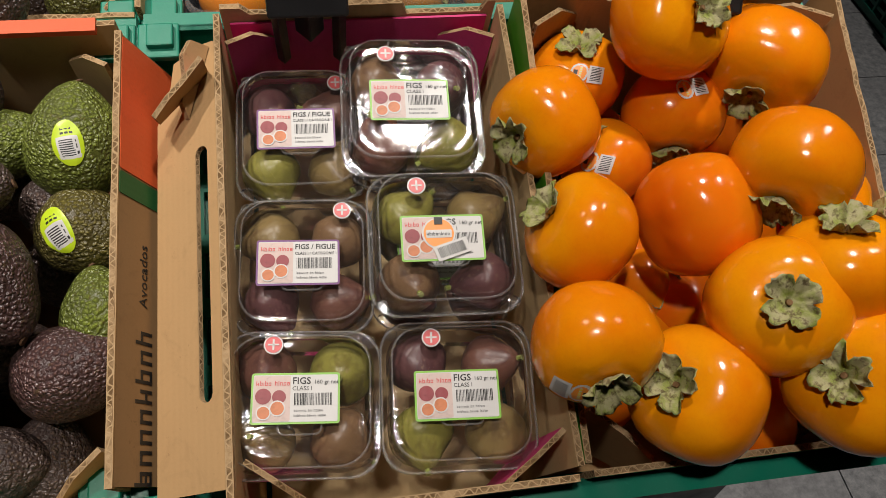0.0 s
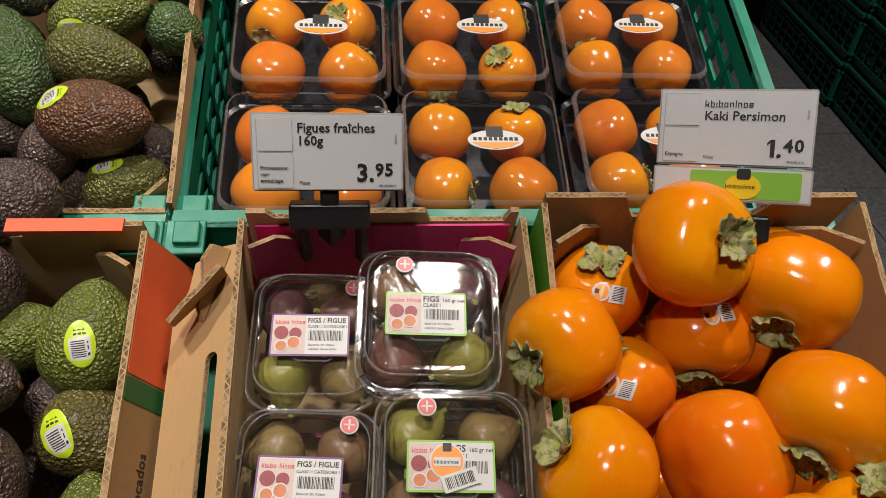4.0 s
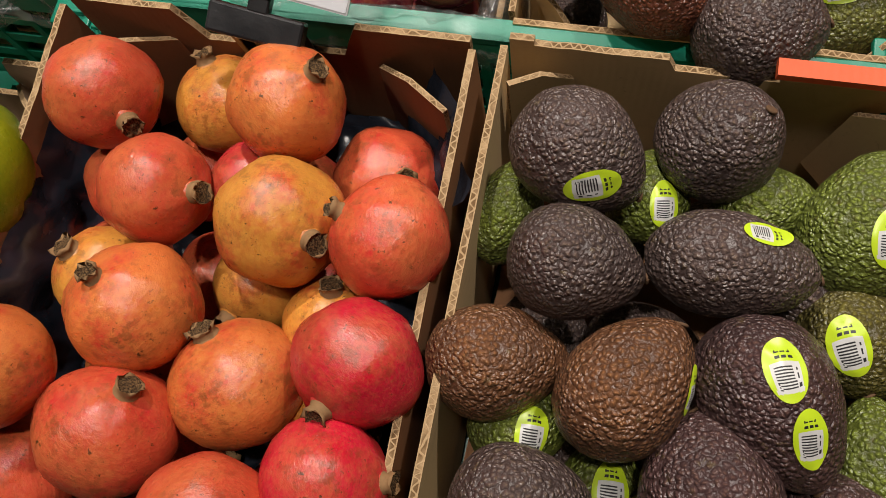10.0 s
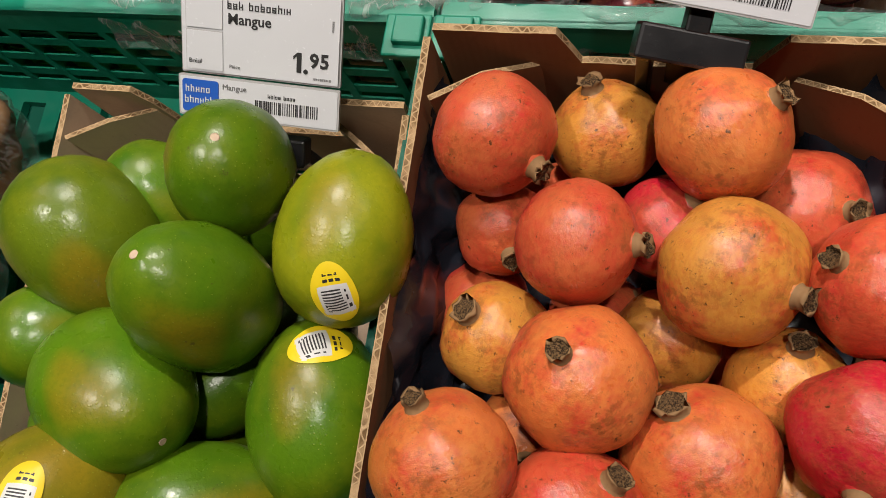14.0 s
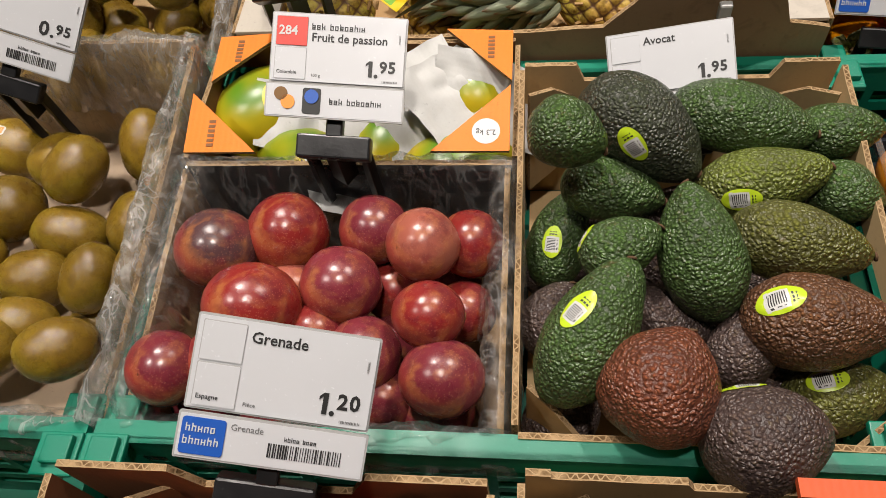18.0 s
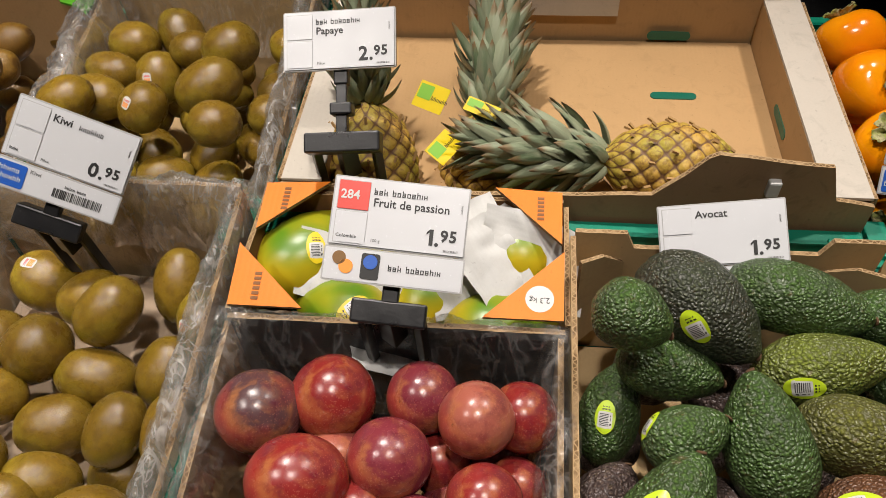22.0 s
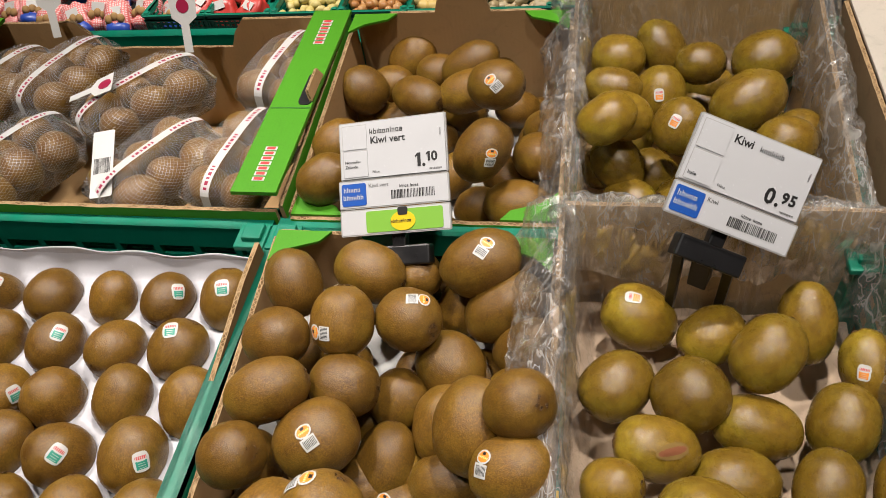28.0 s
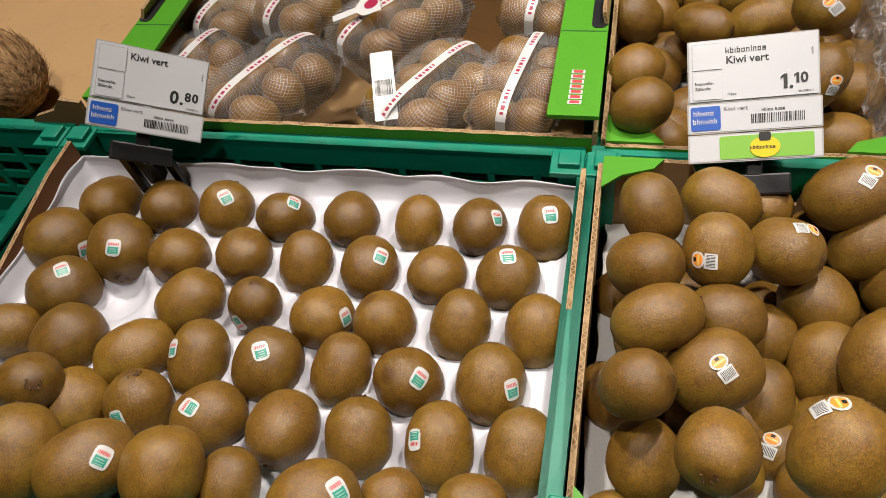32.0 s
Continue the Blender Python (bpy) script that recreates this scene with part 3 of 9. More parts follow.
def crate(r, x0, x1, label, depth=0.392, height=0.165, mats=None, v0=0.0):
    mats = mats or CRATE
    c = thing("green_crate", ROW[r] @ Matrix.Translation((x0, v0, 0)), label, "crate", "green plastic crates of the fruit stand")
    w = x1 - x0
    z = -height
    part("front_wall", crate_wall(w, height, mats, 12), c, m=Matrix.Translation((0, 0, z)))
    part("back_wall", crate_wall(w, height, mats, 12), c, m=Matrix.Translation((w, depth, z)) @ pose(0, 0, 0, 0, 0, 180))
    part("side_wall", crate_wall(depth, height, mats, 8), c, m=Matrix.Translation((0, depth, z)) @ pose(0, 0, 0, 0, 0, -90))
    part("side_wall", crate_wall(depth, height, mats, 8), c, m=Matrix.Translation((w, 0, z)) @ pose(0, 0, 0, 0, 0, 90))
    part("base", lattice(w, depth, 12, 6, 0.02, -0.004, 0.006, mats), c, m=Matrix.Translation((0, 0, z)))
    for k, (x, y) in enumerate(((0, 0), (w - 0.03, 0), (0, depth - 0.03), (w - 0.03, depth - 0.03))):
        s = Solid()
        s.box(x + 0.004, x + 0.026, y + 0.004, y + 0.026, z, 0.009)
        s.box(x - 0.004, x + 0.030, y - 0.004, y + 0.030, -0.004, 0.003)
        part("corner_post", s.mesh("corner_post", mats, 0.0015), c)
    return c


# ---- cardboard
T = 0.005


def worn_outline(pts, seed):
    """A board's outline with its long upper edges broken into short, slightly uneven runs."""
    out = []
    for (ax, ay), (bx, by) in zip(pts, pts[1:] + pts[:1]):
        out.append((ax, ay))
        n = int(math.hypot(bx - ax, by - ay) / 0.011) if min(ay, by) > 0.02 and abs(bx - ax) > 0.02 else 0
        for k in range(1, n):
            t = k / n
            out.append((ax + (bx - ax) * t, ay + (by - ay) * t + 0.0011 * noise.noise(Vector((ax * 90 + k * 0.8, seed * 5, ay * 40))) - 0.0012 * max(0.0, noise.noise(Vector((k * 0.23 + ax * 9, seed, 3.0))))))
    return out


def carton(r, x0, x1, v0, v1, bottom, top, label, inner=None, outer=None, front_top=None, back=None, left=None, right=None,
           flaps=True, front=None, fold=0.045, name="cardboard_box"):
    """An open carton in its crate. back, left, right, front: outlines (s, t) of a wall, s along it from 0 to 1, t up from its foot in metres."""
    inner, outer = inner or KRAFT, outer or KRAFT
    b = thing(name, ROW[r] @ Matrix.Translation((x0, v0, bottom)), label, "box", "cardboard fruit boxes on the stand")
    w, d, h = x1 - x0, v1 - v0, top - bottom
    fh = (front_top if front_top is not None else top) - bottom
    mats = [outer, inner, FLUTE]

    def wall(nm, outline, length, m):
        s = Solid()
        s.prism(worn_outline([(q * length, t) for q, t in outline], length + h * 3.7 + x0 * 11), m, T, 1, 0, 2)
        part(nm, s.mesh(nm, mats), b)

    full = [(0, 0), (1, 0), (1, h), (0, h)]
    wall("back_wall", back or full, w, frame_at((w, d, 0), (-1, 0, 0), (0, 0, 1)))
    wall("left_wall", left or [(0, 0), (1, 0), (1, fh), (0, h)], d - 2 * T, frame_at((0, d - T, 0), (0, -1, 0), (0, 0, 1)))
    wall("right_wall", right or [(0, 0), (1, 0), (1, h), (0, fh)], d - 2 * T, frame_at((w, T, 0), (0, 1, 0), (0, 0, 1)))
    wall("front_wall", front or [(0, 0), (1, 0), (1, fh), (0, fh)], w, frame_at((0, 0, 0), (1, 0, 0), (0, 0, 1)))
    s = Solid()
    s.box(T, w - T, T, d - T, 0, T)
    part("base", s.mesh("base", inner), b)
    if flaps:
        for nm, x, y, sx, sy, hh in (("corner_flap", T, d - T, 1, -1, h), ("corner_flap", w - T, d - T, -1, -1, h),
                                     ("corner_flap", T, T, 1, 1, fh), ("corner_flap", w - T, T, -1, 1, fh)):
            s = Solid()
            a = [(0, hh * 0.25), (fold * 1.25, hh * 0.35), (fold * 1.1, hh * 0.8), (fold * 0.55, hh - 0.012), (0, hh - 0.003)]
            m = frame_at((x + sx * fold * 0.8, y, 0), (-sx * 0.8, sy * 0.62, 0), (0, 0, 1))
            s.prism([(fold * 1.0 - q, t) for q, t in a], m, T * 0.8, 1, 1, 2)
            part(nm, s.mesh(nm, mats), b)
    return b


def notched(h, cut, a=0.3, b=0.7, lip=0.02):
    """A wall's outline with a lower middle."""
    return [(0, 0), (1, 0), (1, h), (b + 0.03, h), (b, h - lip), (b - 0.02, h - cut), (a + 0.02, h - cut), (a, h - lip), (a - 0.03, h), (0, h)]


# ---- fruit
def turn_of(az, el):
    """The frame whose z axis looks along azimuth az and height el."""
    a, e = radians(az), radians(el)
    z = Vector((math.cos(e) * math.cos(a), math.cos(e) * math.sin(a), math.sin(e)))
    x = Vector((-math.sin(a), math.cos(a), 0))
    return Matrix((x, z.cross(x), z)).transposed().to_4x4()


def prof_round(z):
    return math.sqrt(max(0.0, 1 - z * z)), z


def prof_avocado(z):
    r = math.sqrt(max(0.0, 1 - z * z))
    return r * (1.0 - 0.20 * z - 0.06 * z * z) * 1.02, z


def prof_kaki(z):
    r = max(0.0, 1 - abs(z) ** 2.6) ** (1 / 2.3)
    dip = 0.17 * math.exp(-(r / 0.27) ** 2) if z > 0 else 0.03 * math.exp(-(r / 0.3) ** 2)
    return r, z * (1 - dip)


def prof_mango(z):
    r = math.sqrt(max(0.0, 1 - abs(z) ** 2.15))
    return r * (1.0 - 0.07 * z), z


def prof_kiwi(z):
    return max(0.0, 1 - abs(z) ** 2.3) ** 0.5, z


def prof_fig(z):
    r = math.sqrt(max(0.0, 1 - z * z))
    return r * (1.0 - 0.32 * max(z, 0.0)), z if z < 0.6 else z + (z - 0.6) * 0.5


class Body:
    """A fruit's surface: half length a along z, half width b, with its own unevenness."""

    def __init__(self, a, b, profile, seed, lump=0.03, scale=2.2, lobes=0, squash=1.0):
        self.a, self.b, self.profile, self.lump, self.scale, self.lobes, self.squash = a, b, profile, lump, scale, lobes, squash
        self.o = Vector((seed * 7.13 % 50, seed * 3.71 % 50, seed * 1.93 % 50))

    def at(self, th, ph, lift=0.0):
        z0 = math.cos(th)
        r, z = self.profile(z0)
        c, s = math.cos(ph), math.sin(ph)
        q = Vector((r * c, r * s, z0))
        k = 1 + self.lump * noise.noise(q * self.scale * 0.6 + self.o) + self.lump * 0.4 * noise.noise(q * self.scale * 2.2 + self.o)
        if self.lobes:
            k += 0.022 * r * math.cos(self.lobes * ph + self.o.x)
        p = Vector((r * c * self.b * k, r * s * self.b * k * self.squash, z * self.a * k))
        if lift:
            n = Vector((p.x / self.b ** 2, p.y / self.b ** 2, p.z / self.a ** 2)).normalized()
            p += n * lift
        return p

    def mesh(self, name, m, rings=18, segs=28):
        v = [self.at(0, 0)]
        for i in range(1, rings):
            th = math.pi * i / rings
            v += [self.at(th, math.tau * j / segs) for j in range(segs)]
        v.append(self.at(math.pi, 0))
        f = [(0, 1 + j, 1 + (j + 1) % segs) for j in range(segs)]
        for i in range(rings - 2):
            a, b = 1 + i * segs, 1 + (i + 1) * segs
            f += [(a + j, b + j, b + (j + 1) % segs, a + (j + 1) % segs) for j in range(segs)]
        a, e = 1 + (rings - 2) * segs, len(v) - 1
        f += [(e, a + (j + 1) % segs, a + j) for j in range(segs)]
        return mesh_of(name, v, f, m, smooth=True)

    def patch(self, name, d, spin, w, h, layout, curl=0.0, lift=0.0006, oval=False):
        """A sticker lying on the skin. layout(s, t) with s, t in -1..1 gives a material slot or None."""
        n = Vector(d).normalized()
        e1 = Vector((0, 0, 1)).cross(n)
        e1 = e1.normalized() if e1.length > 0.05 else Vector((1, 0, 0))
        e2 = n.cross(e1)
        k, l = math.cos(radians(spin)), math.sin(radians(spin))
        ax, ay = e1 * k + e2 * l, e2 * k - e1 * l
        nu, nv = 26, 44
        mean = (self.a + 2 * self.b) / 3
        grid = []
        for i in range(nu + 1):
            for j in range(nv + 1):
                s, t = -1 + 2 * i / nu, -1 + 2 * j / nv
                if oval:
                    s, t = s * math.sqrt(1 - t * t / 2), t * math.sqrt(1 - s * s / 2)
                q = n + ax * (s * w / 2 / mean) + ay * (t * h / 2 / mean)
                q = Vector((q.x / self.b, q.y / self.b, q.z / self.a)).normalized()
                th, ph = math.acos(max(-1, min(1, q.z))), math.atan2(q.y, q.x)
                up = lift + curl * max(0.0, t - 0.1) ** 2
                grid.append(self.at(th, ph, up))
        f, idx = [], []
        for i in range(nu):
            for j in range(nv):
                s, t = -1 + 2 * (i + 0.5) / nu, -1 + 2 * (j + 0.5) / nv
                if oval:
                    s, t = s * math.sqrt(1 - t * t / 2), t * math.sqrt(1 - s * s / 2)
                k = layout(s, t)
                if k is not None:
                    f.append((i * (nv + 1) + j, (i + 1) * (nv + 1) + j, (i + 1) * (nv + 1) + j + 1, i * (nv + 1) + j + 1))
                    idx.append(k)
        return grid, f, idx


def lay_oval(s, t):
    """A lime oval with a white field of bars."""
    if abs(s) < 0.66 and -0.66 < t < 0.26:
        if -0.5 < s < 0.34 and -0.55 < t < 0.14 and int((t + 2) * 22) % 2 == 0:
            return 2
        if 0.44 < s < 0.56 and -0.5 < t < 0.1 and int((t + 2) * 11) % 3:
            return 2
        return 1
    if 0.36 < t < 0.44 and abs(s) < 0.45 or 0.54 < t < 0.60 and abs(s) < 0.36:
        return 2 if int((s + 2) * 13) % 4 else 0
    return 0


def lay_tag(s, t):
    """A round picture mark above a small white bar code."""
    if t > 0.02:
        q = s * s / 0.92 + (t - 0.49) ** 2 / 0.25
        if q > 1:
            return None
        if abs(s) < 0.22 and 0.6 < t < 0.8:
            return 2
        if abs(s) < 0.62 and 0.36 < t < 0.50:
            return 3 if int((s + 2) * 13) % 3 else 1
        return 1 if q > 0.6 else 0
    if abs(s) > 0.86 or t < -0.97:
        return None
    return 2 if abs(s) < 0.7 and -0.78 < t < -0.14 and int((s + 2) * 13) % 2 == 0 else 1


def lay_shield(s, t):
    """A white rounded square with a red top and a coloured field."""
    if abs(s) ** 4 + abs(t) ** 4 > 0.95:
        return None
    if 0.24 < t < 0.56 and abs(s) < 0.66:
        return 0 if int((s + 2) * 13) % 3 else 1
    if -0.72 < t < 0.1 and abs(s) < 0.72:
        return 1 if int((t + 2) * 22) % 5 == 0 and abs(s) < 0.5 else 2
    return 1


def lay_split(s, t):
    """A healed split: a dark slit with a raw rim."""
    return 1 if s * s / 0.22 + t * t / 0.72 < 1 else 0


SPLIT_RIM = m_card("healed_skin_rim", (0.20, 0.125, 0.035), 0.4)
SPLIT_RAW = m_card("dry_split_flesh", (0.20, 0.070, 0.030), 0.5)
STICKERS = {
    "split": (lay_split, [SPLIT_RIM, SPLIT_RAW], 0.015, 0.034, "dark healed split in the skin"),
    "oval": (lay_oval, [LIME, LABEL_WHITE, INK], 0.021, 0.036, "lime green oval sticker with a bar code"),
    "tag": (lay_tag, [LABEL_ORANGE, LABEL_WHITE, INK, YELLOW], 0.020, 0.030, "orange and white fruit sticker with a bar code"),
    "shield": (lay_shield, [LABEL_RED, LABEL_WHITE, LABEL_TEAL], 0.015, 0.019, "small white, red and teal sticker"),
    "sun": (lay_shield, [LABEL_RED, LABEL_WHITE, LABEL_ORANGE], 0.015, 0.020, "small white and orange sticker"),
    "mango": (lay_oval, [YELLOW, LABEL_WHITE, INK], 0.026, 0.044, "yellow oval sticker with a bar code"),
}


def stick(body, ob, kind, d, spin, grow=1.0, curl=0.0):
    lay, mats, w, h, label = STICKERS[kind]
    v, f, i = body.patch("sticker", d, spin, w * grow, h * grow, lay, curl, oval=kind in ("oval", "mango", "split"))
    name = "split" if kind == "split" else "sticker"
    part(name, mesh_of(name, v, f, mats, i, True), ob, label)


COUNT = [0]


def fruit(name, skin, col, profile, label, group, r, u, v, w, a, b, az, el, lump=0.03, lobes=0, squash=1.0, jitter=0.12, rings=18, segs=28):
    COUNT[0] += 1
    rng = random.Random(COUNT[0])
    body = Body(a / 1000, b / 1000, profile, COUNT[0], lump, lobes=lobes, squash=squash)
    ob = new(name, body.mesh(name, skin, rings, segs))
    ob.matrix_world = ROW[r] @ Matrix.Translation((u, v, w)) @ turn_of(az, el)
    k = 1 + jitter * rng.uniform(-1, 1)
    ob.color = (*(min(1, c * k) for c in col), 1)
    tagged(ob, label, name.replace("_", " "), group)
    return body, ob, rng


AVO_COL = {"d": (0.093, 0.064, 0.057), "g": (0.144, 0.178, 0.030), "b": (0.161, 0.071, 0.033), "p": (0.085, 0.045, 0.043), "m": (0.127, 0.109, 0.027),
           "n": (0.064, 0.119, 0.032), "k": (0.046, 0.054, 0.034), "o": (0.109, 0.113, 0.025), "r": (0.203, 0.062, 0.031)}
AVO_WORD = {"d": "dark purple-black", "g": "light green", "b": "brown", "p": "dark purple", "m": "green-brown", "n": "dark green",
            "k": "blackish green", "o": "olive green", "r": "reddish brown"}


def avocado(r, u, v, w, a, b, az, el, tone="d", stickers=(), group="avocados in the box"):
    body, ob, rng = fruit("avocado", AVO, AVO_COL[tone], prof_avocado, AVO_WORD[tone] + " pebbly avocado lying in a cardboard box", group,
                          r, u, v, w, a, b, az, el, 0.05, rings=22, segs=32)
    s = Solid()
    tip = body.at(0, 0)
    s.bar(tip * 0.985, tip * 1.005 + Vector((0.0008, 0, 0.0008)), 0.0040, 9)
    part("stem", s.mesh("stem", STEM_DARK, 0.0008), ob, "dry brown stem end")
    for d, spin, *more in stickers:
        stick(body, ob, "oval", d, spin, *more)
    return ob


def petals(n, inner, outer, rise, curl, thick, rng, ragged=0.2, under=None):
    """One dry leafy ring of n lobes round the z axis, crinkled and torn at its rim. under(radius) gives the skin that it lies on."""
    v, f, S, R = [], [], 56, 8
    o = Vector((rng.uniform(0, 50), rng.uniform(0, 50), 0))
    for i in range(R + 1):
        t = i / R
        for j in range(S):
            ph = math.tau * j / S
            lobe = 0.52 + 0.48 * abs(math.cos(n * ph / 2)) ** 0.5
            c, s = math.cos(ph), math.sin(ph)
            wild = noise.noise(Vector((c * 2.5, s * 2.5, 0)) + o) + 0.5 * noise.noise(Vector((c * 7, s * 7, 0)) + o)
            rad = inner + (outer * lobe * (1 + ragged * 0.24 * wild) - inner) * t
            fold = noise.noise(Vector((c * 2.2, s * 2.2, t * 1.5)) + o) + 0.6 * noise.noise(Vector((c * 6, s * 6, t * 2)) + o)
            z = rise * t + curl * t * t + ragged * outer * 0.26 * t * t * fold
            if under:
                z = max(z, 0.0004) + under(rad)
                rad *= 1 - 0.22 * max(0.0, fold) * t * t
            v.append((c * rad, s * rad, z))
    for i in range(R):
        f += [(i * S + j, (i + 1) * S + j, (i + 1) * S + (j + 1) % S, i * S + (j + 1) % S) for j in range(S)]
    m = len(v)
    v += [(x, y, z - thick) for x, y, z in v]
    f += [tuple(m + q for q in reversed(face)) for face in f]
    f += [(R * S + j, m + R * S + j, m + R * S + (j + 1) % S, R * S + (j + 1) % S) for j in range(S)]
    f += [(j, (j + 1) % S, m + (j + 1) % S, m + j) for j in range(S)]
    return v, f


def skin_height(body):
    """The height of a fruit's top over a given distance from its axis."""
    rows = [body.at(0.03 * k, 0) for k in range(30)]

    def height(rad):
        for p in rows:
            if math.hypot(p.x, p.y) >= rad:
                return p.z
        return rows[-1].z

    return height


def kaki(r, u, v, w, a, b, az, el, stickers=(), group="loose persimmons in the box", tone=(0.80, 0.215, 0.002)):
    body, ob, rng = fruit("persimmon", KAKI, tone, prof_kaki, "glossy orange persimmon with a dry green calyx", group,
                          r, u, v, w, b * 0.84, a, az, el, 0.03, lobes=4, jitter=0.06, rings=20, segs=32)
    pv, pf = petals(4, 0.0015, 0.0205, 0.0004, 0.0085, 0.0006, rng, 1.0, skin_height(body))
    top = body.at(0, 0).z
    part("calyx", mesh_of("calyx", pv, pf, CALYX, smooth=True), ob, "dry grey-green four-lobed calyx")
    s = Solid()
    s.bar((0, 0, top), (0.0005, 0, top + 0.004), 0.0022, 8)
    part("stem", s.mesh("stem", STEM, 0.0008), ob)
    for d, spin, *more in stickers:
        stick(body, ob, "tag", d, spin, *more)
    return ob


POM_COL = {"r": (0.53, 0.072, 0.032), "o": (0.57, 0.150, 0.036), "y": (0.58, 0.250, 0.040), "c": (0.50, 0.010, 0.032)}
POM_WORD = {"r": "red", "o": "orange-red", "y": "yellow-orange", "c": "crimson"}


def pomegranate(r, u, v, w, a, b, az, el, tone="o"):
    body, ob, rng = fruit("pomegranate", POM, POM_COL[tone], prof_round, POM_WORD[tone] + " pomegranate with a dry crown", "pomegranates in the box",
                          r, u, v, w, b * 0.95, a, az, el, 0.045, lobes=6, jitter=0.08, rings=20, segs=32)
    top = body.at(0, 0).z
    s = Solid()
    n, big = 14, rng.uniform(0.7, 1.0)
    for ring, (rad, z) in enumerate(((0.0145, -0.005), (0.0090, -0.0005), (0.0076, 0.002), (0.0076, 0.0042), (0.0094, 0.0066), (0.0080, 0.0062), (0.0068, 0.0048), (0.0, 0.0068))):
        for k in range(n):
            w0 = math.tau * k / n
            j = 1 + (0.16 * rng.uniform(-1, 1) if ring in (3, 4, 5) else 0)
            s.v.append((math.cos(w0) * rad * j * big, math.sin(w0) * rad * j * big, top + z * (1 + (0.35 * rng.uniform(-1, 1) if ring in (4, 5) else 0))))
    for ring in range(7):
        for k in range(n):
            l = (k + 1) % n
            s.f.append((ring * n + k, ring * n + l, ring * n + n + l, ring * n + n + k))
            s.i.append(0 if ring < 1 else 1 if ring < 5 else 2)
    part("crown", s.mesh("crown", [POM, STEM, STAMEN], smooth=True), ob, "dry brown crown with dark stamens").color = ob.color
    return ob


def mango(r, u, v, w, a, b, az, el, tone=(0.078, 0.170, 0.005), stickers=()):
    body, ob, rng = fruit("mango", MANGO, tone, prof_mango, "smooth green mango with a pale stem scar", "mangoes in the box",
                          r, u, v, w, a, b, az, el, 0.035, jitter=0.1, squash=0.94, rings=20, segs=32)
    top = body.at(0.02, 0)
    s = Solid()
    s.bar(top * 0.985, top * 1.002, 0.0030, 9)
    part("stem_scar", s.mesh("stem_scar", KRAFT_PALE, 0.0008), ob, "pale dry stem scar")
    for d, spin, *more in stickers:
        stick(body, ob, "mango", d, spin, *more)
    return ob


PAS_COL = {"r": (0.21, 0.018, 0.016), "p": (0.17, 0.024, 0.034), "o": (0.32, 0.09, 0.06), "v": (0.085, 0.040, 0.042)}


def passion_fruit(r, u, v, w, a, b, az, el, tone="r"):
    body, ob, rng = fruit("passion_fruit", PASSION, PAS_COL[tone], prof_round, "shiny red and purple passion fruit with pale specks",
                          "passion fruits in the lined box", r, u, v, w, a, b, az, el, 0.02, jitter=0.1)
    s = Solid()
    top = body.at(0, 0)
    s.bar(top * 0.99, top * 1.01, 0.003, 8)
    part("stem_scar", s.mesh("stem_scar", STEM, 0.0006), ob)
    return ob


def kiwi(r, u, v, w, a, b, az, el, stickers=(), group="green kiwis heaped in the box", gold=False, style="tag", grow=0.8):
    col = (0.23, 0.146, 0.016) if gold else (0.188, 0.102, 0.015)
    name = "gold_kiwi" if gold else "kiwi"
    label = "smooth olive-gold kiwi in a film-lined box" if gold else "fuzzy brown kiwi with a dark stem end"
    body, ob, rng = fruit(name, GOLD if gold else KIWI, col, prof_kiwi, label, group, r, u, v, w, a, b, az, el, 0.045, squash=0.95, jitter=0.16)
    tagged(ob, category="kiwi")
    top = body.at(0, 0)
    pv, pf = petals(rng.choice((5, 6, 7)), 0.0006, rng.uniform(0.0056, 0.0078), 0.0006, -0.0010, 0.0005, rng, 0.9)
    part("stem_end", mesh_of("stem_end", pv, pf, STAMEN), ob, "dark dry stem end", Matrix.Translation((0, 0, top.z - 0.0006)))
    pv, pf = petals(rng.choice((6, 8, 9)), 0.0006, rng.uniform(0.0040, 0.0062), 0.0008, -0.0012, 0.0005, rng, 0.8)
    part("blossom_end", mesh_of("blossom_end", pv, pf, STEM_DARK), ob, "small dark blossom end", Matrix.Translation((0, 0, body.at(math.pi, 0).z + 0.0005)) @ pose(0, 0, 0, 180, 0, 0))
    for d, spin, *more in stickers:
        stick(body, ob, style, d, spin, *(more or (grow,)))
    return ob

# ---------------------------------------------------------------- room
FLOOR_MAT = mat("grey_floor_tile", (0.12, 0.125, 0.13), 0.55)
_n = Nodes(FLOOR_MAT)
_c = _n.mix(_n.ramp(_n.noise(60, 5, 0.7), (0.35, 0.0), (0.7, 1.0)), (0.07, 0.075, 0.08), (0.2, 0.205, 0.21))
_n.color(_n.mix(_n.ramp(_n.noise(3, 3), (0.35, 0.0), (0.7, 0.5)), _c, (0.09, 0.09, 0.095)))
_n.rough(_n.ramp(_n.noise(12, 3), (0.3, 0.45), (0.7, 0.65)))
PAINT = m_card("dull_wall_paint", (0.35, 0.33, 0.30), 0.2, 0.8)
CEIL = m_card("dark_ceiling_paint", (0.10, 0.10, 0.10), 0.2, 0.8)


def slab(name, x0, x1, y0, y1, z0, z1, m, label):
    s = Solid()
    s.box(x0, x1, y0, y1, z0, z1)
    return tagged(new(name, s.mesh(name, m)), label, name.split("_")[0], kind="structure")


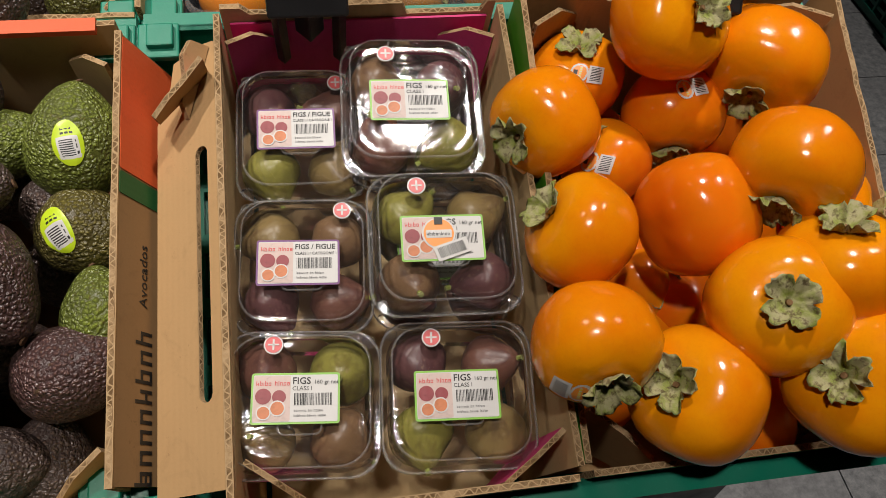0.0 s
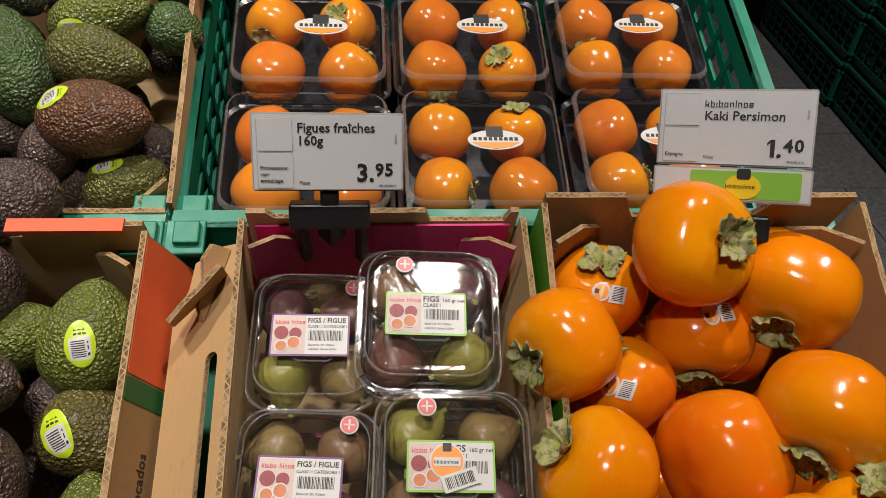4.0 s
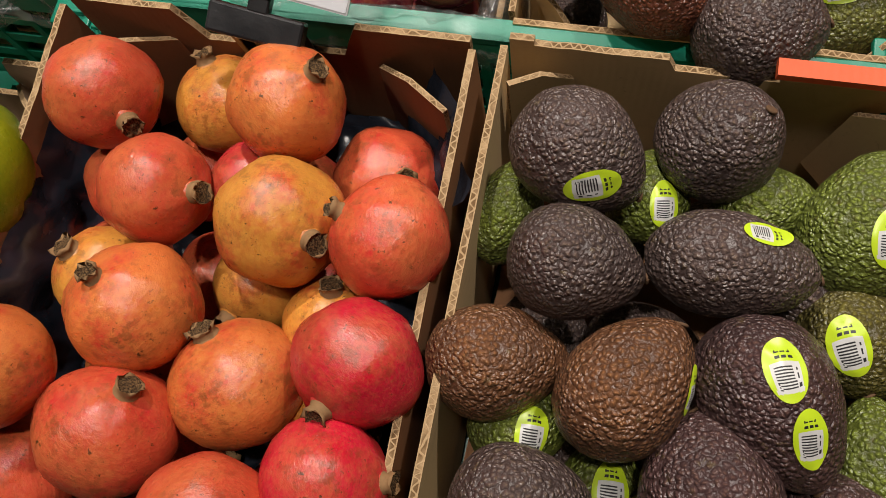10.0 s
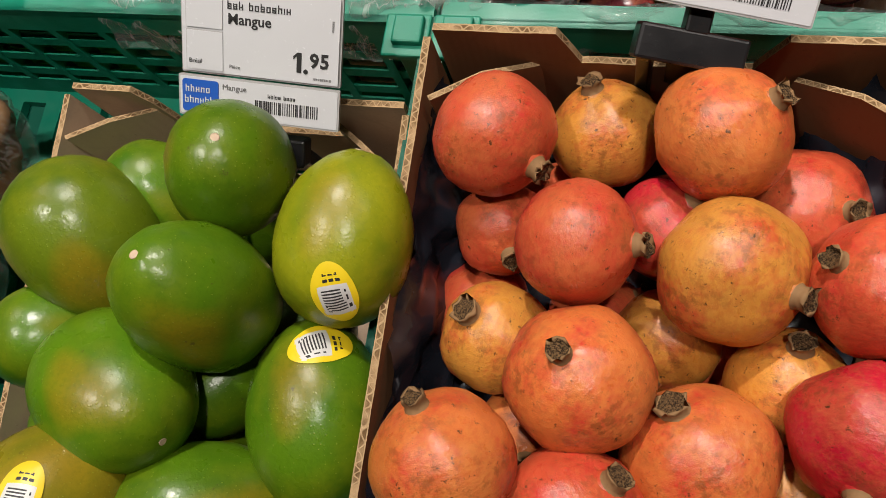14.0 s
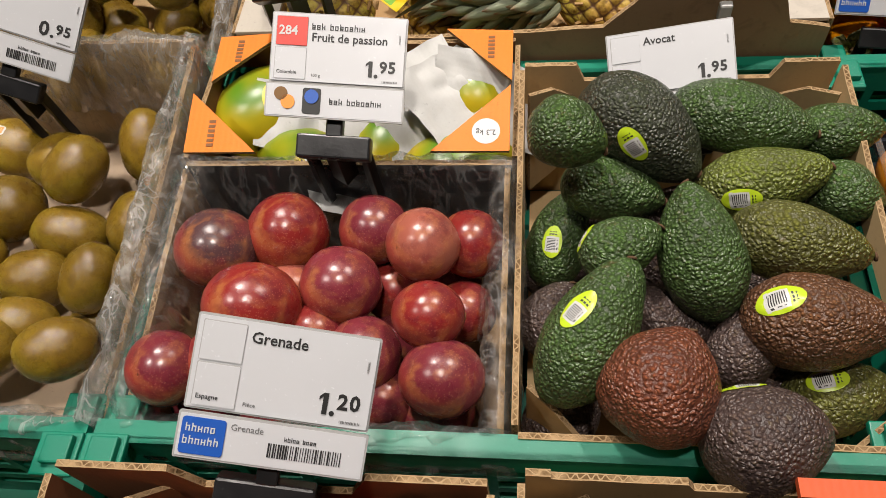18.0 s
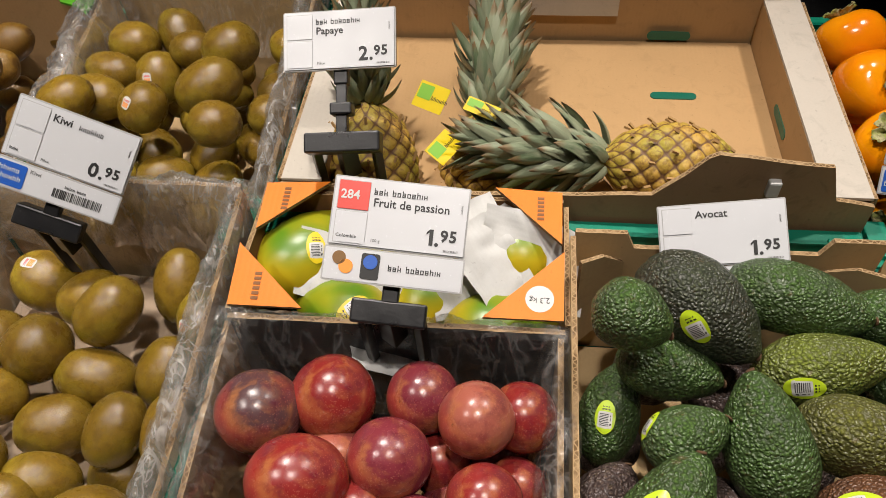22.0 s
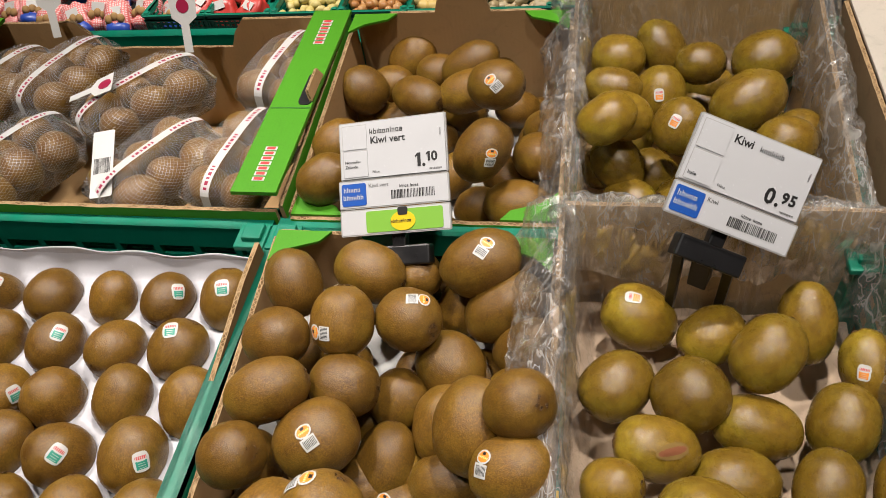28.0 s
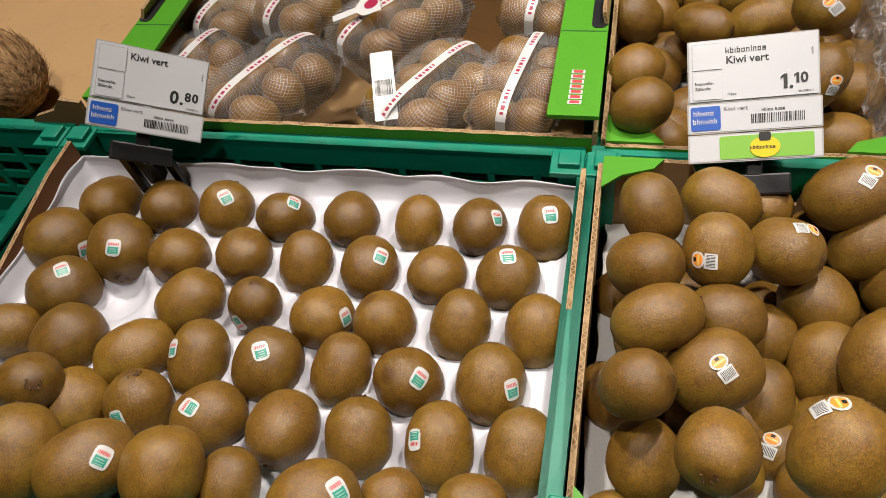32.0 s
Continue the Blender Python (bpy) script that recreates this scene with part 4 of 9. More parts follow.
slab("floor", -9, 6, -5, 9, -0.12, -0.012, FLOOR_MAT, "speckled grey tiled shop floor")
slab("wall_north", -9, 6, 9, 9.15, -0.12, 3.3, PAINT, "plain painted shop wall")
slab("wall_south", -9, 6, -5.15, -5, -0.12, 3.3, PAINT, "plain painted shop wall")
slab("wall_west", -9.15, -9, -5, 9, -0.12, 3.3, PAINT, "plain painted shop wall")
slab("wall_east", 6, 6.15, -5, 9, -0.12, 3.3, PAINT, "plain painted shop wall")
slab("ceiling", -9, 6, -5, 9, 3.3, 3.4, CEIL, "dark shop ceiling")

# the sloping display table under the crates
DISPLAY = thing("display_table", Matrix.Identity(4), "dark sloping fruit display table under green crates", "display table")
for r in (1, 2, 3):
    s = Solid()
    s.box(-2.62, 0.47, 0.0, 0.395, -0.195, -0.170)
    part("shelf", s.mesh("shelf", CRATE_DARK), DISPLAY, m=ROW[r])
s = Solid()
s.box(-2.62, 0.47, 0.29, 1.33, 0.0, 0.60)
part("plinth", s.mesh("plinth", BLACK), DISPLAY, "dark plinth")

# ---------------------------------------------------------------- crates
XB = (-2.58, -1.975, -1.368, -0.760, -0.148, 0.462)
for r in (1, 2, 3):
    for k in range(5):
        if r == 1 and k < 1:
            continue
        crate(r, XB[k] + 0.003, XB[k + 1] - 0.003, "green plastic crate with slotted sides", depth=0.414 if (r, k) == (2, 1) else 0.365 if (r, k) == (1, 1) else 0.418 if (r, k) == (1, 4) else 0.392,
              v0=-0.022 if (r, k) == (2, 1) else -0.026 if (r, k) == (1, 4) else 0.0)

# ---------------------------------------------------------------- cartons, front row
h = 0.165
fig_box = carton(1, -0.075, 0.154, -0.018, 0.372, -0.155, 0.046, "kraft box with pink printed inside holding fig punnets", KRAFT_LIGHT, KRAFT_LIGHT,
                 back=[(0, 0), (1, 0), (1, .2), (.93, .2), (.9, .192), (.62, .192), (.6, .2), (.35, .2), (.33, .186), (.05, .186), (.03, .2), (0, .2)])
s = Solid()
s.box(0.006, 0.223, 0.3865, 0.3885, 0.085, 0.184)
for wing in fig_box.children:
    if wing.name.startswith("corner_flap"):
        wing.data.materials[1] = PINK
part("pink_panel", s.mesh("pink_panel", PINK), fig_box, "pink printed inside of the back wall")
kaki_box = carton(1, 0.170, 0.440, -0.016, 0.365, -0.150, 0.078, "kraft box with green printed outside full of persimmons", KRAFT, GREEN_PRINT,
                  back=notched(0.228, 0.03, 0.28, 0.72), fold=0.06, front_top=0.028)
avo_box = carton(1, -0.428, -0.156, 0.004, 0.362, -0.150, 0.043, "kraft avocado box with an orange-red printed corner", KRAFT_LIGHT, KRAFT_LIGHT,
                 back=[(0, 0), (1, 0), (1, .193), (.94, .193), (.94, .188), (.62, .188), (.60, .176), (.36, .176), (.34, .193), (0, .193)])
pom_box = carton(1, -0.746, -0.452, 0.004, 0.352, -0.150, 0.050, "brown corrugated pomegranate box with a black liner", KRAFT_DARK, KRAFT_DARK,
                 front_top=0.03, fold=0.07, back=notched(0.2, 0.035, 0.3, 0.7))
mango_box = carton(1, -1.045, -0.772, 0.004, 0.318, -0.150, 0.002, "kraft mango box with folded corners", KRAFT_PALE, KRAFT, front_top=-0.03,
                   back=notched(0.152, 0.06, 0.22, 0.78), fold=0.06)

# middle row
passion_box = carton(2, -0.742, -0.450, 0.002, 0.246, -0.150, 0.028, "dark box lined with clear film holding passion fruits", KRAFT, DARK_GREEN_PRINT,
                     front_top=0.0, back=[(0, 0), (1, 0), (1, .178), (.66, .178), (.64, .15), (.36, .15), (.34, .178), (0, .178)], flaps=False)
papaya_box = carton(2, -0.746, -0.444, 0.250, 0.402, -0.150, 0.028, "dark box with orange printed ears holding papayas", KRAFT_DARK, BLACK, flaps=False)
avo2_box = carton(2, -0.434, -0.152, 0.006, 0.352, -0.150, 0.042, "kraft avocado box with folded corner flaps", KRAFT_LIGHT, KRAFT_LIGHT, front_top=0.018, fold=0.05,
                  back=notched(0.192, 0.02, 0.2, 0.8))
gold_box = carton(2, -1.056, -0.766, 0.004, 0.385, -0.150, 0.052, "pale brown box lined with clear film holding gold kiwis", KRAFT_LIGHT, KRAFT_PALE,
                  front_top=0.0, flaps=False)
kiwi_box = carton(2, -1.352, -1.066, 0.004, 0.372, -0.150, 0.012, "bright green box with white lining holding kiwis", KRAFT, GREEN_PRINT, front_top=-0.02,
                  back=notched(0.162, 0.05, 0.32, 0.68), flaps=False)

# back row
pine_box = carton(3, -0.735, -0.147, 0.012, 0.364, -0.150, 0.050, "large kraft pineapple box with a raised floor, half empty", KRAFT, DARK_PRINT,
                  back=[(0, 0), (1, 0), (1, .34), (0, .34)], left=[(0, 0), (1, 0), (1, .2), (0, .2)], right=[(0, 0), (1, 0), (1, .2), (0, .2)],
                  front=[(0, 0), (1, 0), (1, .198), (.935, .205), (.91, .248), (.863, .250), (.79, .256), (.73, .260), (.715, .255), (.685, .232), (.64, .204), (.36, .196), (.12, .2), (0, .2)], flaps=False)
for x0, x1, z0, z1, nm in ((0.039, 0.043, 0.0055, 0.2, "inner_wall"), (0.543, 0.547, 0.0055, 0.2, "inner_wall"), (0.0435, 0.5425, 0.134, 0.139, "raised_floor")):
    s = Solid()
    s.box(x0, x1, 0.0055, 0.3465, z0, z1)
    part(nm, s.mesh(nm, KRAFT), pine_box, "plain kraft board")
gold2_box = carton(3, -1.056, -0.770, 0.004, 0.378, -0.150, 0.06, "brown box lined with clear film holding gold kiwis", KRAFT_LIGHT, KRAFT, front_top=0.0, flaps=False)
kiwi2_box = carton(3, -1.352, -1.066, 0.004, 0.345, -0.150, 0.045, "bright green kiwi box with a stepped back wall", KRAFT, GREEN_PRINT, front_top=0.02,
                   back=[(0, 0), (1, 0), (1, .195), (.86, .195), (.83, .205), (.62, .205), (.6, .225), (.38, .225), (.36, .205), (.14, .205), (0, .195)], flaps=False)
net_box = carton(3, -1.945, -1.366, 0.004, 0.355, -0.150, 0.050, "bright green box holding netted kiwi packs", KRAFT, GREEN_PRINT, front_top=0.03,
                 back=notched(0.195, 0.045, 0.3, 0.7), flaps=False)
for box, lo, hi in ((gold2_box, (0.05, -0.0026, 0.112), (0.235, -0.0006, 0.148)), (gold_box, (0.0054, 0.045, 0.085), (0.0074, 0.115, 0.160))):
    s = Solid()
    s.box(lo[0], hi[0], lo[1], hi[1], lo[2], hi[2])
    part("yellow_print", s.mesh("yellow_print", m_card("yellow_board_print", (0.55, 0.36, 0.02), 0.3, 0.5)), box, "yellow printed field")
empty_box = carton(3, -2.56, -1.955, 0.004, 0.372, -0.150, 0.05, "nearly empty kraft box with a torn front", KRAFT, KRAFT_DARK, flaps=False,
                   front=[(0, 0), (1, 0), (1, .2), (.955, .203), (.93, .186), (.88, .176), (.85, .158), (.6, .150), (.3, .155), (0, .16)])
s = Solid()
s.box(0.0055, 0.5995, 0.0055, 0.3625, 0.120, 0.125)
part("raised_floor", s.mesh("raised_floor", KRAFT), empty_box, "plain kraft board")

# ---------------------------------------------------------------- loose fruit, box by box

# kakis
kaki(1, 0.271, 0.305, 0.104, 48, 43, -48, 59)
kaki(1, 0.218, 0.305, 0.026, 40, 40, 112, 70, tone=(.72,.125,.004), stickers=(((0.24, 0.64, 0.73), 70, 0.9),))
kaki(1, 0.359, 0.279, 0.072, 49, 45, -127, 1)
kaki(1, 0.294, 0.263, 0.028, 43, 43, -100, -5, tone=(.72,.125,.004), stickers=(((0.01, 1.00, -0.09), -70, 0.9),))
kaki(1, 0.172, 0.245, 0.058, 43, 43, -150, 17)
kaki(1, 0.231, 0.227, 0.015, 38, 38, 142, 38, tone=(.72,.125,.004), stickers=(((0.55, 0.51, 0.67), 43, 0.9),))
kaki(1, 0.328, 0.168, 0.116, 44, 43, -127, -3)
kaki(1, 0.177, 0.146, 0.075, 43, 41, 152, 26)
kaki(1, 0.267, 0.152, 0.076, 46, 46, 20, -12, tone=(.78,.165,.004))
kaki(1, 0.341, 0.093, 0.112, 44, 43, 108, 52)
kaki(1, 0.294, 0.072, 0.102, 47, 45, -154, 69)
kaki(1, 0.168, 0.062, 0.088, 43, 43, -93, 25, stickers=(((-0.51, -0.15, 0.84), -19, 1),))
kaki(1, 0.239, 0.024, 0.069, 47, 43, 168, 43)
kaki(1, 0.341, 0.018, 0.099, 50, 43, 177, 38)
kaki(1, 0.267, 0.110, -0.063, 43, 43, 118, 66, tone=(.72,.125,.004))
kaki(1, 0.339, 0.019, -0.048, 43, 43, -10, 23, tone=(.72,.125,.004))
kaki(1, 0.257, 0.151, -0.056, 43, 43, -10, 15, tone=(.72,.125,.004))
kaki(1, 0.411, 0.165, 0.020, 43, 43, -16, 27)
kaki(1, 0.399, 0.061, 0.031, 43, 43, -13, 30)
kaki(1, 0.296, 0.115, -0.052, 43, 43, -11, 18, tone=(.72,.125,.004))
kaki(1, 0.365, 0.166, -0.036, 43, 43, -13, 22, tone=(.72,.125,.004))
kaki(1, 0.352, 0.300, 0.056, 43, 43, -14, 26)

# avocados
avocado(1, -0.370, 0.287, 0.044, 45, 36, -24, -19, "d", stickers=(((-0.61, 0.70, 0.37), 45, 1.1),))
avocado(1, -0.284, 0.319, 0.024, 41, 38, 13, 61, "d")
avocado(1, -0.363, 0.218, 0.040, 41, 34, -1, -9, "d")
avocado(1, -0.273, 0.233, 0.035, 50, 31, -2, 2, "d", stickers=(((0.44, 0.83, 0.35), 12, 0.9, 0.004),))
avocado(1, -0.193, 0.280, 0.006, 48, 36, 82, 24, "g", stickers=(((-0.18, 0.98, -0.07), 14, 1.15),))
avocado(1, -0.187, 0.209, -0.013, 40, 34, -25, 4, "m", stickers=(((-0.40, 0.89, -0.20), 137, 1.2),))
avocado(1, -0.400, 0.155, 0.022, 43, 34, 15, -10, "b")
avocado(1, -0.324, 0.152, 0.042, 46, 34, 57, 7, "b", stickers=(((-0.79, 0.29, 0.54), 17, 0.8),))
avocado(1, -0.246, 0.158, 0.033, 52, 37, -55, -6, "p", stickers=(((0.09, 0.91, -0.40), 163, 1.1, 0.002), ((-0.00, 0.86, 0.51), 164, 1),))
avocado(1, -0.175, 0.139, -0.006, 39, 28, 99, 5, "g")
avocado(1, -0.371, 0.075, 0.043, 40, 34, 9, -10, "d")
avocado(1, -0.274, 0.104, 0.034, 43, 37, 107, 3, "p")
avocado(1, -0.192, 0.098, -0.004, 44, 34, 9, 12, "p")
avocado(1, -0.414, 0.261, -0.007, 37, 25, 76, 17, "g")
avocado(1, -0.322, 0.287, -0.011, 33, 27, 86, 23, "g", stickers=(((-0.34, 0.94, -0.07), 10, 1),))
avocado(1, -0.249, 0.290, -0.008, 33, 27, 13, 10, "g")
avocado(1, -0.380, 0.123, -0.006, 34, 27, 29, -6, "g", stickers=(((-0.32, 0.95, 0.04), 62, 1.1),))
avocado(1, -0.326, 0.096, -0.029, 33, 27, 88, 3, "g", stickers=(((-0.16, 0.99, 0.02), 5, 1.2),))
avocado(1, -0.360, 0.037, -0.061, 41, 27, 6, -18, "d")
avocado(1, -0.253, 0.039, -0.031, 39, 29, 6, -9, "d")
avocado(1, -0.212, 0.240, -0.022, 33, 27, 34, 17, "d")

# pomegranates
pomegranate(1, -0.696, 0.285, 0.045, 39, 38, -37, 10, "r")
pomegranate(1, -0.632, 0.310, -0.003, 37, 37, 119, 54, "y")
pomegranate(1, -0.564, 0.294, 0.046, 40, 39, 24, 46, "o")
pomegranate(1, -0.639, 0.223, 0.041, 37, 37, -2, 18, "r")
pomegranate(1, -0.692, 0.241, -0.010, 32, 32, -64, 37, "r")
pomegranate(1, -0.589, 0.247, 0.006, 31, 31, 39, 50, "c")
pomegranate(1, -0.503, 0.273, -0.021, 41, 37, -19, 57, "r")
pomegranate(1, -0.552, 0.217, 0.033, 43, 42, -26, 31, "y")
pomegranate(1, -0.477, 0.215, 0.041, 39, 39, 170, 39, "r")
pomegranate(1, -0.687, 0.169, -0.010, 36, 36, 149, 63, "y")
pomegranate(1, -0.629, 0.145, 0.040, 42, 41, 137, 72, "o")
pomegranate(1, -0.581, 0.183, -0.030, 34, 34, -110, 24, "y")
pomegranate(1, -0.513, 0.162, -0.006, 35, 35, 87, 56, "y")
pomegranate(1, -0.480, 0.136, 0.037, 41, 39, -108, 29, "c")
pomegranate(1, -0.693, 0.090, 0.067, 39, 39, 116, 40, "o")
pomegranate(1, -0.560, 0.113, 0.013, 44, 42, 127, 44, "o")
pomegranate(1, -0.624, 0.070, 0.035, 42, 41, 51, 40, "r")
pomegranate(1, -0.505, 0.101, -0.026, 35, 35, -106, 69, "y")
pomegranate(1, -0.484, 0.065, 0.033, 41, 39, 13, 10, "c")
pomegranate(1, -0.686, 0.031, 0.015, 40, 39, -100, 58, "r")
pomegranate(1, -0.664, 0.113, -0.040, 32, 32, -72, 52, "o")
pomegranate(1, -0.545, 0.032, 0.046, 40, 39, -54, 30, "r")

# mangos
mango(1, -0.858, 0.244, 0.061, 46, 43, 8, 74)
mango(1, -0.968, 0.193, 0.030, 61, 50, -51, -36, tone=(.13,.19,.008))
mango(1, -0.864, 0.162, 0.054, 61, 46, 121, 79)
mango(1, -0.782, 0.211, 0.038, 56, 44, 85, 15, tone=(.235,.25,.008), stickers=(((-0.27, 0.73, -0.62), 24, 1),))
mango(1, -0.914, 0.097, 0.037, 60, 49, -26, 17)
mango(1, -0.792, 0.103, 0.002, 62, 45, 102, 7, stickers=(((-0.27, 0.52, 0.81), -83, 1),))
mango(1, -0.850, 0.032, 0.010, 60, 44, 15, -28)
mango(1, -0.933, 0.028, 0.050, 54, 45, 59, -27, tone=(.24,.19,.01), stickers=(((-0.15, 0.98, -0.16), 36, 1),))
mango(1, -0.937, 0.235, 0.005, 47, 36, -31, -38)
mango(1, -0.985, 0.126, 0.018, 43, 36, 16, -38)
mango(1, -0.800, 0.030, -0.051, 48, 36, 52, -17)
mango(1, -0.873, 0.116, -0.021, 44, 36, 54, -14)

# avocados
avocado(2, -0.335, 0.258, 0.058, 60, 37, -33, -21, "k", stickers=(((-0.86, 0.51, 0.03), 160, 1.1),), group="avocados in the upper box")
avocado(2, -0.399, 0.216, 0.101, 32, 27, -19, -17, "n", group="avocados in the upper box")
avocado(2, -0.246, 0.285, 0.040, 63, 31, -17, -0, "n", group="avocados in the upper box")
avocado(2, -0.165, 0.283, 0.026, 38, 24, -9, 16, "n", group="avocados in the upper box")
avocado(2, -0.359, 0.217, 0.029, 44, 27, -12, -6, "n", group="avocados in the upper box")
avocado(2, -0.237, 0.224, 0.030, 55, 29, 3, 18, "g", stickers=(((-0.73, 0.47, -0.50), -5, 1),), group="avocados in the upper box")
avocado(2, -0.167, 0.221, 0.018, 31, 26, -27, 2, "n", group="avocados in the upper box")
avocado(2, -0.296, 0.147, 0.043, 55, 32, 104, 29, "n", group="avocados in the upper box")
avocado(2, -0.224, 0.153, 0.045, 52, 30, -17, 7, "o", group="avocados in the upper box")
avocado(2, -0.381, 0.075, 0.044, 62, 32, 59, 23, "n", stickers=(((0.34, 0.91, 0.22), -12, 1.2),), group="avocados in the upper box")
avocado(2, -0.358, 0.143, 0.052, 34, 24, 23, 16, "n", stickers=(((0.53, 0.44, -0.72), 5, 0.7),), group="avocados in the upper box")
avocado(2, -0.401, 0.204, -0.030, 48, 27, 72, 31, "n", stickers=(((0.07, 0.99, -0.11), 10, 1.05),), group="avocados in the upper box")
avocado(2, -0.219, 0.091, 0.034, 54, 35, -10, 13, "b", stickers=(((-0.03, 0.81, -0.59), 14, 1.05),), group="avocados in the upper box")
avocado(2, -0.335, 0.034, 0.046, 43, 41, 57, 22, "r", group="avocados in the upper box")
avocado(2, -0.269, -0.001, 0.041, 43, 36, 6, 15, "d", stickers=(((0.91, 0.35, -0.19), -179, 1),), group="avocados in the upper box")
avocado(2, -0.199, 0.053, -0.014, 42, 29, 8, 21, "o", stickers=(((0.14, 0.99, -0.02), -0, 1),), group="avocados in the upper box")
avocado(2, -0.318, 0.109, -0.002, 37, 22, -25, -6, "d", group="avocados in the upper box")
avocado(2, -0.263, 0.084, 0.009, 37, 25, 55, 27, "d", group="avocados in the upper box")
avocado(2, -0.248, 0.072, -0.033, 39, 25, 15, 18, "d", stickers=(((0.92, 0.35, -0.20), 1, 1),), group="avocados in the upper box")
avocado(2, -0.408, 0.122, -0.027, 34, 27, 57, 22, "d", group="avocados in the upper box")

# passion_fruits
passion_fruit(2, -0.694, 0.156, 0.024, 37, 35, 14, -22, "v")
passion_fruit(2, -0.637, 0.177, 0.018, 36, 36, 12, -18, "r")
passion_fruit(2, -0.562, 0.183, 0.015, 31, 31, 8, -13, "p")
passion_fruit(2, -0.515, 0.157, 0.032, 31, 31, 6, -10, "o")
passion_fruit(2, -0.478, 0.175, 0.006, 30, 30, 4, -7, "r")
passion_fruit(2, -0.582, 0.124, 0.020, 34, 33, 9, -16, "p")
passion_fruit(2, -0.648, 0.096, 0.033, 40, 36, 12, -21, "r")
passion_fruit(2, -0.505, 0.092, 0.032, 29, 27, 5, -10, "r")
passion_fruit(2, -0.560, 0.073, -0.001, 31, 31, 7, -14, "p")
passion_fruit(2, -0.493, 0.048, 0.012, 34, 31, 4, -9, "p")
passion_fruit(2, -0.482, 0.123, -0.020, 27, 27, 4, -8, "r")
passion_fruit(2, -0.707, 0.042, 0.030, 30, 30, 13, -27, "p")
passion_fruit(2, -0.547, 0.146, -0.026, 28, 28, 7, -12, "r")
passion_fruit(2, -0.631, 0.131, -0.004, 28, 28, 10, -18, "o")
passion_fruit(2, -0.545, 0.047, -0.032, 28, 28, 6, -13, "p")
passion_fruit(2, -0.603, 0.086, 0.003, 28, 28, 9, -18, "r")
passion_fruit(2, -0.665, 0.051, 0.025, 29, 29, 11, -24, "r")

# kiwis
kiwi(2, -0.983, 0.324, -0.040, 38, 32, -12, -28, stickers=(((-0.06, 0.79, -0.62), -173),), gold=True, style="sun", group="gold kiwis in the front box")
kiwi(2, -0.919, 0.296, -0.025, 33, 27, 35, 11, gold=True, style="sun", group="gold kiwis in the front box")
kiwi(2, -0.878, 0.265, -0.002, 37, 29, 51, 24, gold=True, style="sun", group="gold kiwis in the front box")
kiwi(2, -0.833, 0.320, -0.029, 39, 26, 89, 38, gold=True, style="sun", group="gold kiwis in the front box")
kiwi(2, -0.788, 0.268, -0.025, 37, 26, -67, -34, stickers=(((-0.69, 0.71, -0.16), 155),), gold=True, style="sun", group="gold kiwis in the front box")
kiwi(2, -1.004, 0.242, -0.034, 36, 30, 43, 8, gold=True, style="sun", group="gold kiwis in the front box")
kiwi(2, -0.942, 0.229, -0.019, 34, 33, 24, 38, gold=True, style="sun", group="gold kiwis in the front box")
kiwi(2, -0.886, 0.215, -0.041, 39, 28, -0, -13, gold=True, style="sun", group="gold kiwis in the front box")
kiwi(2, -0.816, 0.223, -0.038, 35, 29, 72, 29, gold=True, style="sun", group="gold kiwis in the front box")
kiwi(2, -0.972, 0.178, -0.023, 37, 28, 5, -18, stickers=(((-0.48, 0.88, 0.09), 20, 1),), gold=True, style="split", group="gold kiwis in the front box")
kiwi(2, -1.008, 0.136, -0.013, 26, 24, -7, 23, gold=True, style="sun", group="gold kiwis in the front box")
kiwi(2, -0.907, 0.164, -0.047, 37, 30, 11, -8, gold=True, style="sun", group="gold kiwis in the front box")
kiwi(2, -0.841, 0.157, -0.031, 35, 26, 74, 25, gold=True, style="sun", group="gold kiwis in the front box")
kiwi(2, -0.783, 0.152, -0.024, 40, 27, 90, 27, gold=True, style="sun", group="gold kiwis in the front box")
kiwi(2, -0.941, 0.100, 0.013, 40, 35, -6, -21, stickers=(((-0.74, 0.66, -0.08), 95),), gold=True, style="sun", group="gold kiwis in the front box")
kiwi(2, -0.968, 0.045, 0.064, 33, 29, 61, 8, gold=True, style="sun", group="gold kiwis in the front box")
kiwi(2, -0.896, 0.071, -0.005, 34, 29, 26, -16, gold=True, style="sun", group="gold kiwis in the front box")
kiwi(2, -0.797, 0.052, 0.038, 32, 26, 22, -11, gold=True, style="sun", group="gold kiwis in the front box")
kiwi(2, -1.021, 0.086, -0.078, 49, 26, 15, -30, gold=True, style="sun", group="gold kiwis in the front box")
kiwi(2, -0.876, 0.098, -0.014, 33, 25, 7, -26, gold=True, style="sun", group="gold kiwis in the front box")
kiwi(2, -0.843, 0.137, -0.082, 34, 29, 30, -5, gold=True, style="sun", group="gold kiwis in the front box")
kiwi(3, -1.005, 0.289, 0.019, 34, 31, -2, 1, gold=True, style="sun", group="gold kiwis in the back box")
kiwi(3, -0.951, 0.319, 0.012, 39, 30, -49, -45, gold=True, style="sun", group="gold kiwis in the back box")
kiwi(3, -0.911, 0.257, 0.034, 29, 26, -6, 4, gold=True, style="sun", group="gold kiwis in the back box")
kiwi(3, -0.847, 0.229, 0.059, 36, 32, 17, 15, gold=True, style="sun", group="gold kiwis in the back box")
kiwi(3, -1.011, 0.227, 0.022, 36, 25, -7, -7, gold=True, style="sun", group="gold kiwis in the back box")
